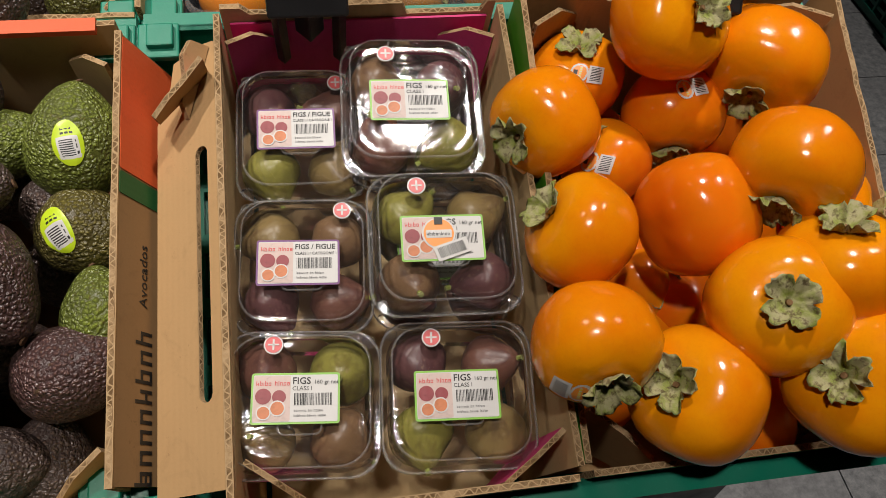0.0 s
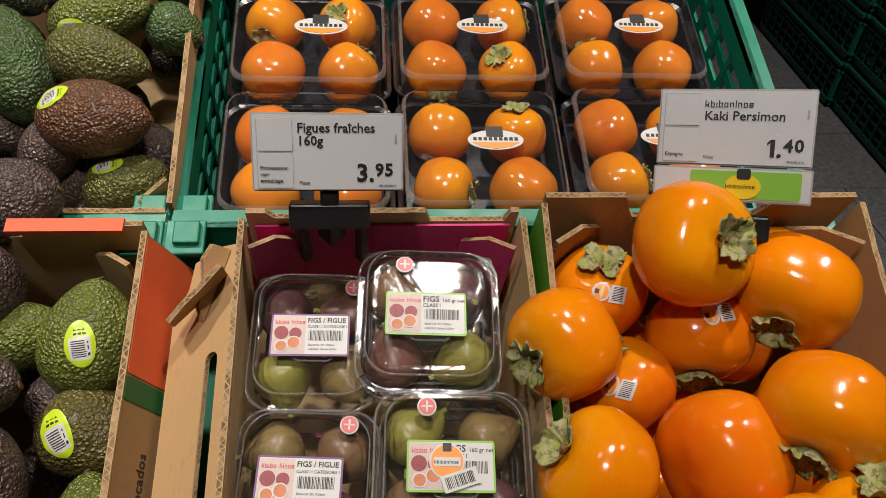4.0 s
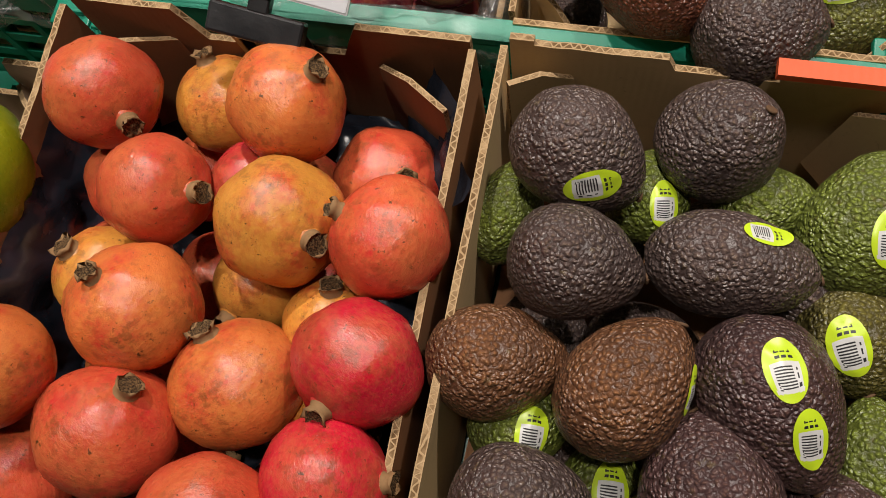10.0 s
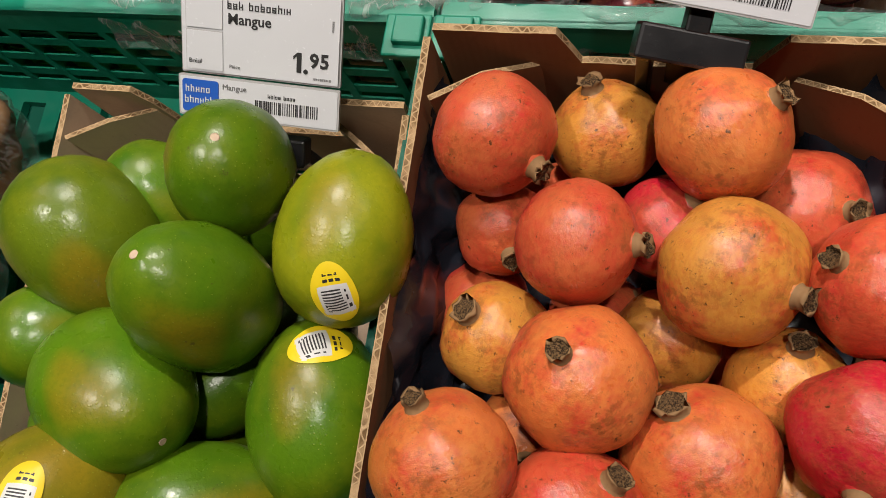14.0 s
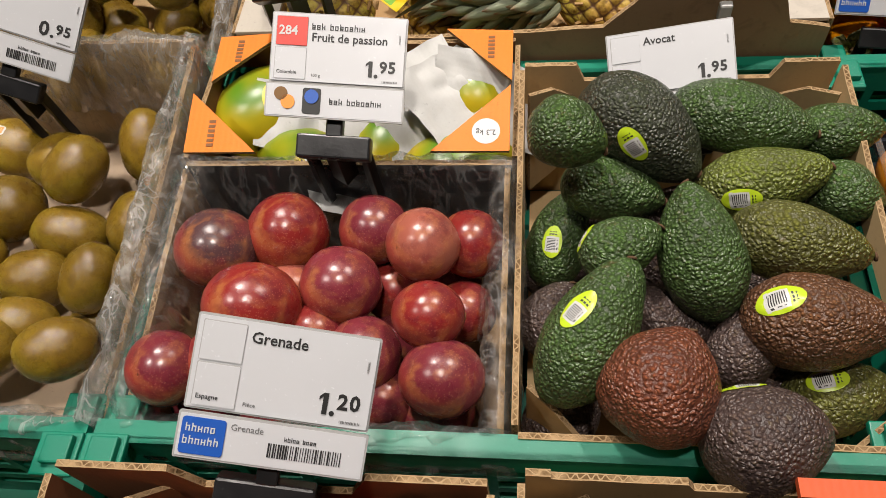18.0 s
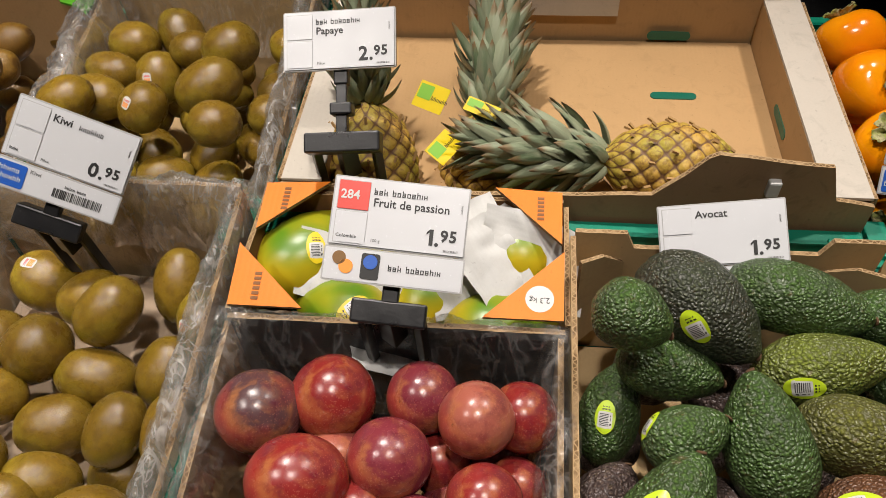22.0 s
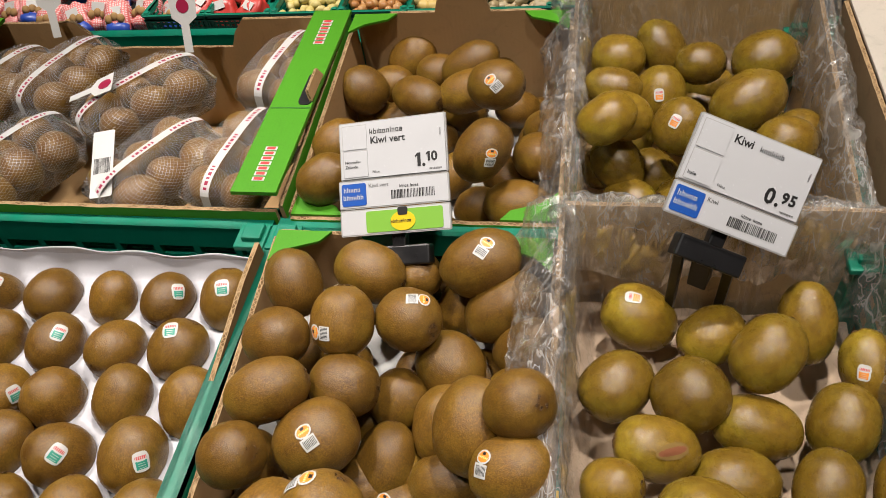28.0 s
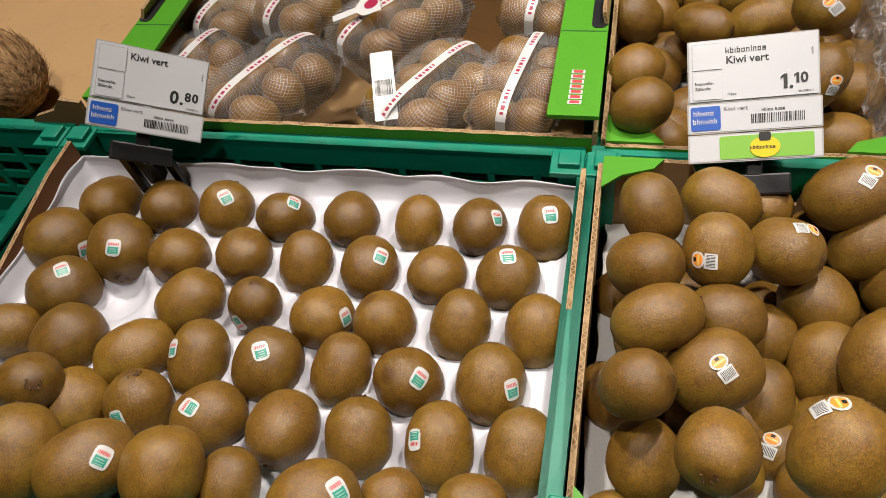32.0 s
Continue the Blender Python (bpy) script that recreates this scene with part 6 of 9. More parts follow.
            part("yellow_mark", s.mesh("yellow_mark", YELLOW), lower, "yellow oval mark", Matrix.Diagonal((1.35, 1, 1, 1)) @ Matrix.Translation((-0.0172, 0, 0)))
            part("dark_square", plate(0.010, 0.008, 0.001, INK), lower, "", Matrix.Translation((0.061, -0.0005, 0.0042)))
            part("printed_bar", strokes((10,), 0.0045, INK), lower, "", Matrix.Translation((0.0535, -0.0155, 0.0050)))
        y0 -= hh + 0.001
    # the black stand: clip, joint, cross bar and two legs that reach down behind the card
    s = Solid()
    s.box(W / 2 - 0.007, W / 2 + 0.007, y0 - 0.012, y0 + 0.010, -0.016, -0.004)
    part("clip", s.mesh("clip", BLACK, 0.0015), sg, "black plastic clip")
    if drop:
        s = Solid()
        s.box(W / 2 - 0.0055, W / 2 + 0.0055, y0 - drop - 0.012, y0 - 0.008, -0.014, -0.006)
        part("post", s.mesh("post", BLACK, 0.001), sg, "black plastic post")
        s = Solid()
        s.box(W / 2 - 0.011, W / 2 + 0.011, y0 - drop * 0.62 - 0.012, y0 - drop * 0.62, -0.018, -0.002)
        part("joint", s.mesh("joint", BLACK, 0.002), sg, "black plastic joint")
        y0 -= drop
    s = Solid()
    s.box(W / 2 - wide, W / 2 + wide, y0 - 0.030, y0 - 0.010, -0.022, -0.004)
    part("cross_bar", s.mesh("cross_bar", BLACK, 0.002), sg, "black plastic cross bar")
    plumb = f.to_3x3().transposed() @ Vector((0, 0.10, -1)).normalized()
    for k in (-1, 1):
        s = Solid()
        top = Vector((W / 2 + k * (wide - 0.007), y0 - 0.018, -0.015))
        s.bar(top, top + plumb * stand, 0.0062, 4)
        part("leg", s.mesh("leg", BLACK, 0.001), sg, "black plastic leg")
    s = Solid()
    top = Vector((W / 2, y0 - 0.018, -0.017))
    s.bar(top, top + plumb * 0.045, 0.012, 4)
    part("web", s.mesh("web", BLACK, 0.001), sg)
    return sg


price_sign(1, (-0.060, 0.395, 0.145), (0.111, 0.000, 0.000), (0.000, -0.041, -0.041), ["Figues fraîches", "160g"], "3.", "95", "white price sign for fresh figs on a black stand", ["Provenance:", "voir", "emballage"], "Pièce")
price_sign(1, (0.254, 0.420, 0.148), (0.092, -0.030, 0.035), (-0.007, -0.065, -0.054), ["Kaki Persimon"], "1.", "40", "white price sign for persimmons with a green strip", ["Espagne"], "Pièce", third=("green",), brand=(10,))
price_sign(1, (-0.624, 0.422, 0.147), (0.106, -0.002, -0.028), (-0.012, -0.075, -0.043), ["Grenade"], "1.", "20", "white price sign for pomegranates with a blue mark", ["Espagne"], "Pièce", ("blue", "Grenade"))
price_sign(1, (-0.915, 0.364, 0.079), (0.113, 0.000, -0.015), (-0.012, -0.070, -0.045), ["Mangue"], "1.", "95", "white price sign for mangoes with a blue mark", ["Brésil"], "Pièce", ("blue", "Mangue"), brand=(3, 8))
price_sign(2, (-0.639, 0.309, 0.150), (0.111, 0.000, -0.012), (-0.003, -0.078, -0.050), ["Fruit de passion"], "1.", "95", "white price sign for passion fruit with a red corner", ["Colombie"], "100 g", ("fruit",), corner=RED, brand=(3, 8))
price_sign(2, (-0.360, 0.376, 0.055), (0.109, -0.003, 0.022), (0.000, -0.052, -0.038), ["Avocat"], "1.", "95", "white price sign for avocados", None, "Pièce", ("blue", "Avocat"))
price_sign(2, (-0.945, 0.388, 0.162), (0.104, -0.006, -0.047), (-0.030, -0.062, -0.058), ["Kiwi"], "0.", "95", "white price sign for gold kiwis with a blue mark", ["Italie"], "Pièce", ("blue", "Kiwi"), stand=0.11, tail=(7,))
price_sign(2, (-0.725, 0.507, 0.171), (0.113, 0.000, 0.010), (0.003, -0.045, -0.036), ["Papaye"], "2.", "95", "white price sign for papayas on a tall black stand", None, "Pièce", stand=0.10, brand=(3, 8), drop=0.048, wide=0.038)
price_sign(2, (-1.284, 0.439, 0.103), (0.115, 0.001, 0.017), (0.010, -0.085, -0.070), ["Kiwi vert"], "1.", "10", "white price sign for green kiwis with blue and green strips", ["Nouvelle-", "Zélande"], "Pièce", ("blue", "Kiwi vert"), ("green",), brand=(10,))
price_sign(3, (-1.860, -0.026, 0.159), (0.080, 0.037, -0.053), (-0.018, -0.065, -0.045), ["Kiwi vert"], "0.", "80", "white price sign for green kiwis with a blue mark", ["Nouvelle-", "Zélande"], "Pièce", ("blue", "Kiwi vert"))
price_sign(3, (-0.129, 0.088, 0.108), (0.101, -0.035, 0.019), (0.014, -0.052, -0.059), ["Kaki"], "4.", "95", "white price sign for persimmon packs with a blue mark", None, "", ("blue", "Kaki"))

# ---------------------------------------------------------------- fig punnets
def rounded(w, d, r, n=6):
    pts = []
    for cx, cy, a0 in ((w / 2 - r, d / 2 - r, 0), (-w / 2 + r, d / 2 - r, 90), (-w / 2 + r, -d / 2 + r, 180), (w / 2 - r, -d / 2 + r, 270)):
        pts += [(cx + r * math.cos(radians(a0 + 90 * k / n)), cy + r * math.sin(radians(a0 + 90 * k / n))) for k in range(n + 1)]
    return pts


def loft(rings, cap_top=True, cap_bottom=False):
    """Rings of equal length, each (points, height), joined by faces."""
    v, f = [], []
    n = len(rings[0][0])
    for pts, z in rings:
        v += [(x, y, z) for x, y in pts]
    for k in range(len(rings) - 1):
        a, b = k * n, (k + 1) * n
        f += [(a + j, a + (j + 1) % n, b + (j + 1) % n, b + j) for j in range(n)]
    if cap_top:
        f.append(tuple((len(rings) - 1) * n + j for j in range(n)))
    if cap_bottom:
        f.append(tuple(reversed(range(n))))
    return v, f


FIG_TONES = [(0.16, 0.070, 0.050), (0.19, 0.11, 0.055), (0.26, 0.24, 0.050), (0.12, 0.050, 0.050), (0.23, 0.16, 0.060)]


def fig_punnet(u, v, w, spin, wd, dp, purple, n):
    p = thing("fig_punnet", ROW[1] @ Matrix.Translation((u, v, w)) @ pose(0, 0, 0, 0, 0, spin), "clear plastic punnet of four purple-green figs with a paper label",
              "punnet", "fig punnets in the pink box")
    r = 0.022
    base = [(rounded(wd * 0.80, dp * 0.80, r), -0.052), (rounded(wd * 0.84, dp * 0.84, r), -0.048), (rounded(wd * 0.90, dp * 0.90, r), -0.022),
            (rounded(wd * 0.91, dp * 0.91, r), -0.020), (rounded(wd, dp, r), -0.0195), (rounded(wd, dp, r), -0.0175)]
    bv, bf = loft(base, cap_top=False, cap_bottom=True)
    part("tray", mesh_of("tray", bv, bf, CLAM, smooth=False), p, "clear plastic tray")
    lid = [(rounded(wd * 0.995, dp * 0.995, r), -0.0165), (rounded(wd * 0.92, dp * 0.92, r), -0.0155), (rounded(wd * 0.90, dp * 0.90, r), -0.010),
           (rounded(wd * 0.875, dp * 0.875, r), -0.0015), (rounded(wd * 0.85, dp * 0.85, r), 0.0015), (rounded(wd * 0.80, dp * 0.80, r * 0.9), 0.0018),
           (rounded(wd * 0.77, dp * 0.77, r * 0.9), -0.0008), (rounded(wd * 0.72, dp * 0.72, r * 0.9), -0.0010)]
    lv, lf = loft(lid)
    part("lid", mesh_of("lid", lv, lf, CLAM), p, "clear plastic lid")
    rim = [(rounded(wd * 0.985, dp * 0.985, r), -0.0160), (rounded(wd * 1.0, dp * 1.0, r), -0.0150), (rounded(wd * 0.985, dp * 0.985, r), -0.0142), (rounded(wd * 0.968, dp * 0.968, r), -0.0150)]
    rv, rf = loft(rim, False)
    part("rim", mesh_of("rim", rv, rf, RIM, smooth=True), p, "bright clear rim")
    crest = [(rounded(wd * 0.868, dp * 0.868, r), 0.0004), (rounded(wd * 0.858, dp * 0.858, r), 0.0024), (rounded(wd * 0.845, dp * 0.845, r), 0.0021)]
    rv, rf = loft(crest, False)
    part("lid_crest", mesh_of("lid_crest", rv, rf, RIM, smooth=True), p, "bright clear lid edge")
    slot = [(rounded(0.031, 0.0105, 0.005), -0.0016), (rounded(0.032, 0.0115, 0.0055), 0.0006), (rounded(0.029, 0.0085, 0.004), 0.0004)]
    rv, rf = loft(slot, False)
    part("lid_slot", mesh_of("lid_slot", [(x, y - 0.019, z) for x, y, z in rv], rf, RIM, smooth=True), p, "bright rim of the oval air slot")
    for k, l in ((1, 1), (-1, 1), (1, -1), (-1, -1)):
        s = Solid()
        s.bar((k * (wd / 2 - 0.009), l * (dp / 2 - 0.009), -0.017), (k * (wd / 2 - 0.009), l * (dp / 2 - 0.009), -0.012), 0.005, 12)
        part("corner_stud", s.mesh("corner_stud", CLAM, 0.001), p)
    rng = random.Random(n)
    for k, (x, y) in enumerate(((-0.24, 0.23), (0.24, 0.22), (-0.23, -0.24), (0.25, -0.23))):
        body = Body(0.0225, rng.uniform(0.0225, 0.0245), prof_fig, n * 5 + k, 0.06)
        fg = part("fig", body.mesh("fig", FIG, 14, 20), p, "purple and green fresh fig")
        fg.matrix_local = Matrix.Translation((x * wd, y * dp, -0.029)) @ turn_of(rng.uniform(0, 360), rng.uniform(-20, 80))
        fg.color = (*FIG_TONES[(n * 3 + k * 2) % 5], 1)
        s = Solid()
        top = body.at(0, 0)
        s.bar(top * 0.98, top * 1.14, 0.0022, 7)
        part("fig_stem", s.mesh("fig_stem", CALYX), fg, "green stem")
    # the paper label and the small red seal on the lid
    lw, lh = 0.062, 0.036
    lx, ly = -lw * 0.55, 0.012 if dp > 0.11 else 0.016
    lab = part("label", plate(lw, lh, 0.0006, LABEL_PURPLE if purple else LABEL_GREEN, 0.002), p, "printed paper label", Matrix.Translation((lx, ly + 0.003, 0.0022)))
    part("label_field", plate(lw - 0.003, lh - 0.003, 0.0004, LABEL_WHITE, 0.001), lab, "", Matrix.Translation((0.0015, -0.0015, 0.0004)))
    part("picture_field", plate(0.0255, lh - 0.004, 0.0003, LABEL_PINK, 0.001), lab, "pale pink picture field", Matrix.Translation((0.0018, -0.0020, 0.0007)))
    for k, (x, y, rr, mm) in enumerate(((0.0085, -0.0165, 0.0056, FIG_PRINT), (0.0195, -0.0170, 0.0048, FIG_PRINT), (0.0185, -0.0250, 0.0056, LABEL_WHITE), (0.0185, -0.0250, 0.0047, FLESH),
                                        (0.0090, -0.0280, 0.0052, LABEL_WHITE), (0.0090, -0.0280, 0.0043, FLESH))):
        s = Solid()
        s.bar((x, y, 0.0008), (x, y, 0.0013 + 0.0001 * k), rr, 16)
        part("fruit_picture", s.mesh("fruit_picture", mm), lab)
    part("printed_bar", strokes((5, 5), 0.0046, LABEL_RED), lab, "", Matrix.Translation((0.0035, -0.0090, 0.0012)))
    if purple:
        part("printed_text", letters("FIGS / FIGUE", 0.0056, INK, bold=0.0001), lab, "", Matrix.Translation((0.0285, -0.0075, 0.0010)))
        part("printed_text", letters("CLASS I / CATEGORIE I", 0.0031, INK), lab, "", Matrix.Translation((0.0285, -0.0120, 0.0010)))
    else:
        part("printed_text", letters("FIGS", 0.0068, INK, bold=0.0001), lab, "", Matrix.Translation((0.0285, -0.0080, 0.0010)))
        part("printed_text", letters("160 gr net", 0.0042, INK), lab, "", Matrix.Translation((0.0435, -0.0080, 0.0010)))
        part("printed_text", letters("CLASS I", 0.0042, INK), lab, "", Matrix.Translation((0.0285, -0.0125, 0.0010)))
    part("bar_code", bars(0.027, 0.0085, 26, INK, n), lab, "", Matrix.Translation((0.0300, -0.0145, 0.0010)))
    part("printed_bar", strokes((8, 2, 6), 0.0026, INK_GREY), lab, "", Matrix.Translation((0.030, -0.0275, 0.0010)))
    part("printed_bar", strokes((7, 5, 5), 0.0024, INK_GREY), lab, "", Matrix.Translation((0.030, -0.0310, 0.0010)))
    sx, sy = (0.030, 0.040) if purple else (-0.020, 0.040)
    s = Solid()
    s.bar((sx, sy, -0.0002), (sx, sy, 0.0012), 0.0070, 20)
    seal = part("seal", s.mesh("seal", LABEL_WHITE), p, "round red and white seal")
    s = Solid()
    s.bar((sx, sy, 0.001), (sx, sy, 0.0016), 0.0060, 20)
    part("seal_field", s.mesh("seal_field", SEAL_RED), seal, "red field")
    s = Solid()
    s.box(sx - 0.004, sx + 0.004, sy - 0.0006, sy + 0.0006, 0.0014, 0.0019)
    s.box(sx - 0.0007, sx + 0.0007, sy - 0.004, sy + 0.004, 0.0014, 0.0019)
    part("seal_cross", s.mesh("seal_cross", LABEL_WHITE), seal)
    if n == 4:
        s = Solid()
        s.bar((-0.006, 0.0, 0.0035), (-0.006, 0.0, 0.0042), 0.0125, 24)
        mark = part("round_sticker", s.mesh("round_sticker", LABEL_WHITE), p, "yellow oval sticker with a bar code strip")
        s = Solid()
        s.bar((-0.006, 0.0, 0.004), (-0.006, 0.0, 0.0047), 0.0112, 24)
        part("sticker_field", s.mesh("sticker_field", LABEL_ORANGE), mark)
        part("sticker_band", plate(0.019, 0.0062, 0.0004, LABEL_WHITE, 0.001), mark, "white printed band", Matrix.Translation((-0.0155, 0.0025, 0.0046)))
        part("printed_bar", strokes((10,), 0.0036, INK), mark, "", Matrix.Translation((-0.0150, -0.0020, 0.0051)))
        part("dark_square", plate(0.0062, 0.0058, 0.0005, INK, 0.0005), mark, "", Matrix.Translation((-0.0091, 0.0125, 0.0047)))
        strip = part("bar_strip", plate(0.026, 0.012, 0.0006, LABEL_WHITE, 0.001), mark, "", pose(-0.011, -0.011, 0.0042, 0, 0, 18))
        part("bar_code", bars(0.021, 0.008, 18, INK, 9), strip, "", Matrix.Translation((0.0025, -0.002, 0.0007)))
    return p


fig_punnet(-0.018, 0.276, 0.018, -2, 0.106, 0.120, True, 1)
fig_punnet(0.072, 0.282, 0.018, -2, 0.108, 0.120, False, 7)
fig_punnet(0.072, 0.277, 0.052, -3, 0.114, 0.122, False, 2)
fig_punnet(-0.023, 0.162, 0.018, -4, 0.108, 0.112, True, 3)
fig_punnet(0.084, 0.161, 0.050, -3, 0.116, 0.116, False, 4)
fig_punnet(0.084, 0.160, 0.008, -3, 0.112, 0.112, False, 8)
fig_punnet(-0.031, 0.056, 0.020, -5, 0.116, 0.108, False, 5)
fig_punnet(0.084, 0.050, 0.022, -4, 0.116, 0.112, False, 6)
# the folded brown side flap of the fig box, with its long hand slot
flap = thing("folded_side_flap", ROW[1] @ Matrix.Translation((-0.077, 0.0, 0.043)) @ pose(0, 0, 0, 0, -34, 0), "plain brown cardboard flap with a long slot, folded outwards", "box flap")
arc = [(0.006 * math.cos(radians(q)), 0.006 * math.sin(radians(q))) for q in range(0, 181, 30)]
low, high = [(-0.020 - x, 0.065 - y) for x, y in arc], [(-0.020 + x, 0.250 + y) for x, y in arc]
inner = [(0.0, 0.0), (0.0, 0.345), (-0.020, 0.348), *reversed(high[:4]), *reversed(low[3:]), (-0.020, 0.0)]
outer = [(-0.020, 0.0), *reversed(low[:4]), *reversed(high[3:]), (-0.020, 0.348), (-0.048, 0.341), (-0.052, 0.318), (-0.066, 0.290), (-0.066, 0.0)]
for nm, outline, words in (("inner_panel", inner, "narrow kraft strip beside the slot"), ("outer_panel", outer, "wide kraft panel with a torn corner")):
    s = Solid()
    s.prism([(x, y) for x, y in reversed(outline)], Matrix.Translation((0, 0, -0.0045)), 0.0045, 0, 0, 1)
    part(nm, s.mesh(nm, [KRAFT, FLUTE]), flap, words)
s = Solid()
s.prism([(0, 0), (0.062, 0), (0.060, 0.016), (0.046, 0.019), (0.030, 0.012), (0.010, 0.009)], frame_at((-0.036, 0.285, 0.0), (0.35, 0.93, 0), (-0.2, 0, 0.98)), 0.006, 0, 0, 1)
part("torn_ridge", s.mesh("torn_ridge", [KRAFT, FLUTE]), flap, "torn upright ridge of brown board")

a0, b0 = Vector((-0.127, 0.279, 0.036)), Vector((-0.089, 0.320, 0.046))
torn = thing("torn_flap", ROW[1] @ frame_at(a0, b0 - a0, (0, -0.3, 0.95)), "torn corner flap of the fig box, pink inside and brown outside", "box flap")
s = Solid()
L0 = (b0 - a0).length
s.prism([(0, -0.006), (L0 * 0.5, -0.012), (L0, -0.014), (L0, 0.021), (L0 * 0.6, 0.017), (L0 * 0.3, 0.018), (0, 0.012)], Matrix.Identity(4), 0.004, 0, 1, 2)
part("board", s.mesh("board", [PINK, KRAFT, FLUTE]), torn)

# ---------------------------------------------------------------- persimmon packs
def kaki_pack(u, v, w, n, label_here=True):
    wd, dp = 0.176, 0.156
    p = thing("persimmon_pack", ROW[2] @ Matrix.Translation((u, v, w)), "black tray of four persimmons under a clear lid", "fruit pack", "persimmon packs in the crate")
    r = 0.018
    base = [(rounded(wd * 0.88, dp * 0.88, r), -0.055), (rounded(wd * 0.95, dp * 0.95, r), -0.012), (rounded(wd, dp, r), -0.010), (rounded(wd, dp, r), -0.007)]
    bv, bf = loft(base, False, True)
    part("tray", mesh_of("tray", bv, bf, TRAY_BLACK), p, "black plastic tray")
    s = Solid()
    s.box(-wd * 0.44, wd * 0.44, -dp * 0.44, dp * 0.44, -0.053, -0.036)
    part("tray_insert", s.mesh("tray_insert", TRAY_BLACK), p)
    lid = [(rounded(wd * 0.99, dp * 0.99, r), -0.006), (rounded(wd * 0.95, dp * 0.95, r), -0.004), (rounded(wd * 0.93, dp * 0.93, r), 0.014), (rounded(wd * 0.88, dp * 0.88, r), 0.019),
           (rounded(wd * 0.80, dp * 0.80, r), 0.0185)]
    lv, lf = loft(lid)
    part("lid", mesh_of("lid", lv, lf, CLAM), p, "clear plastic lid")
    crest = [(rounded(wd * 0.925, dp * 0.925, r), 0.0150), (rounded(wd * 0.905, dp * 0.905, r), 0.0185), (rounded(wd * 0.885, dp * 0.885, r), 0.0200)]
    rv, rf = loft(crest, False)
    part("lid_crest", mesh_of("lid_crest", rv, rf, RIM, smooth=True), p, "bright clear lid edge")
    for k in range(5):
        for sy in (-1, 1):
            s = Solid()
            x = -0.05 + 0.022 * k
            s.prism([(x, sy * dp * 0.455), (x + 0.010, sy * dp * 0.455), (x + 0.010, sy * dp * 0.455 + 0.002), (x, sy * dp * 0.455 + 0.002)], Matrix.Translation((0, 0, -0.0055)), 0.0016)
            part("rim_slot", s.mesh("rim_slot", BLACK), p)
    rng = random.Random(n + 40)
    for k, (x, y) in enumerate(((-0.041, 0.034), (0.040, 0.034), (-0.040, -0.037), (0.041, -0.037))):
        body = Body(0.030, rng.uniform(0.0325, 0.0345), prof_kaki, n * 9 + k, 0.03, lobes=4)
        kk = part("persimmon", body.mesh("persimmon", KAKI, 16, 24), p, "orange persimmon")
        kk.matrix_local = Matrix.Translation((x, y, -0.010)) @ turn_of(rng.uniform(0, 360), rng.choice((-70, 15, -60, -80, 60)))
        kk.color = (0.58, rng.uniform(0.17, 0.20), 0.02, 1)
        pv, pf = petals(4, 0.0015, 0.016, 0.001, 0.0035, 0.0005, rng, 1.0, skin_height(body))
        part("calyx", mesh_of("calyx", pv, pf, CALYX, smooth=True), kk, "dry green calyx")
    if label_here:
        s = Solid()
        s.bar((0, 0, 0.0), (0, 0, 0.0006), 0.0125, 28)
        lab = part("oval_label", s.mesh("oval_label", LABEL_WHITE), p, "white and orange oval label with a black square", Matrix.Translation((0.012, 0.004, 0.0195)) @ Matrix.Diagonal((2.3, 1, 1, 1)))
        s = Solid()
        s.prism([(-0.0105, -0.0035), (-0.007, -0.0085), (0, -0.0115), (0.007, -0.0085), (0.0105, -0.0035)], Matrix.Translation((0, 0, 0.0007)), 0.0004)
        part("orange_field", s.mesh("orange_field", LABEL_ORANGE), lab)
        part("dark_square", plate(0.0075, 0.013, 0.0005, INK, 0.0005), lab, "", Matrix.Translation((-0.004, 0.0165, 0.0007)))
        s = Solid()
        for q in range(9):
            s.box(-0.0100 + q * 0.0023, -0.0100 + q * 0.0023 + 0.0015, -0.001, 0.0028, 0.0007, 0.0011)
        part("printed_bar", s.mesh("printed_bar", INK), lab)
    return p


PACKS = [(-0.034, 0.092), (0.144, 0.098), (0.326, 0.104), (-0.034, 0.252), (0.144, 0.258), (0.326, 0.264)]
for k, (u, v) in enumerate(PACKS):
    kaki_pack(u, v, -0.026, k, True)
    kaki_pack(u, v, -0.100, k + 20, False)

# ---------------------------------------------------------------- kiwis in the white pocket tray
POCKETS = []
for j, v in enumerate((0.307, 0.246, 0.187, 0.126, 0.065, 0.004)):
    start = -1.404 if j % 2 == 0 else -1.435
    for k in range(8):
        u = start - 0.0702 * k
        if u > -1.935:
            POCKETS.append((u, v, j, k))
tray = thing("pocket_tray", ROW[2], "white plastic pocket tray under rows of kiwis", "tray")
NX, NY = 110, 70
gx, gy = np.meshgrid(np.linspace(-1.945, -1.368, NX), np.linspace(-0.026, 0.352, NY))
gz = np.full_like(gx, -0.034)
for u, v, j, k in POCKETS:
    d = ((gx - u) / 0.030) ** 2 + ((gy - v) / 0.033) ** 2
    gz -= 0.020 * np.clip(1 - d, 0, 1) ** 0.6
edge = np.minimum.reduce([gx + 1.945, -1.368 - gx, gy + 0.026, 0.352 - gy])
gz += 0.022 * np.clip(1 - edge / 0.012, 0, 1)
tv = np.stack([gx, gy, gz], -1).reshape(-1, 3).tolist()
tf = [(j * NX + i, j * NX + i + 1, (j + 1) * NX + i + 1, (j + 1) * NX + i) for j in range(NY - 1) for i in range(NX - 1)]
part("sheet", mesh_of("sheet", tv, tf, WHITE_PLASTIC, smooth=True), tray, "white moulded plastic sheet")
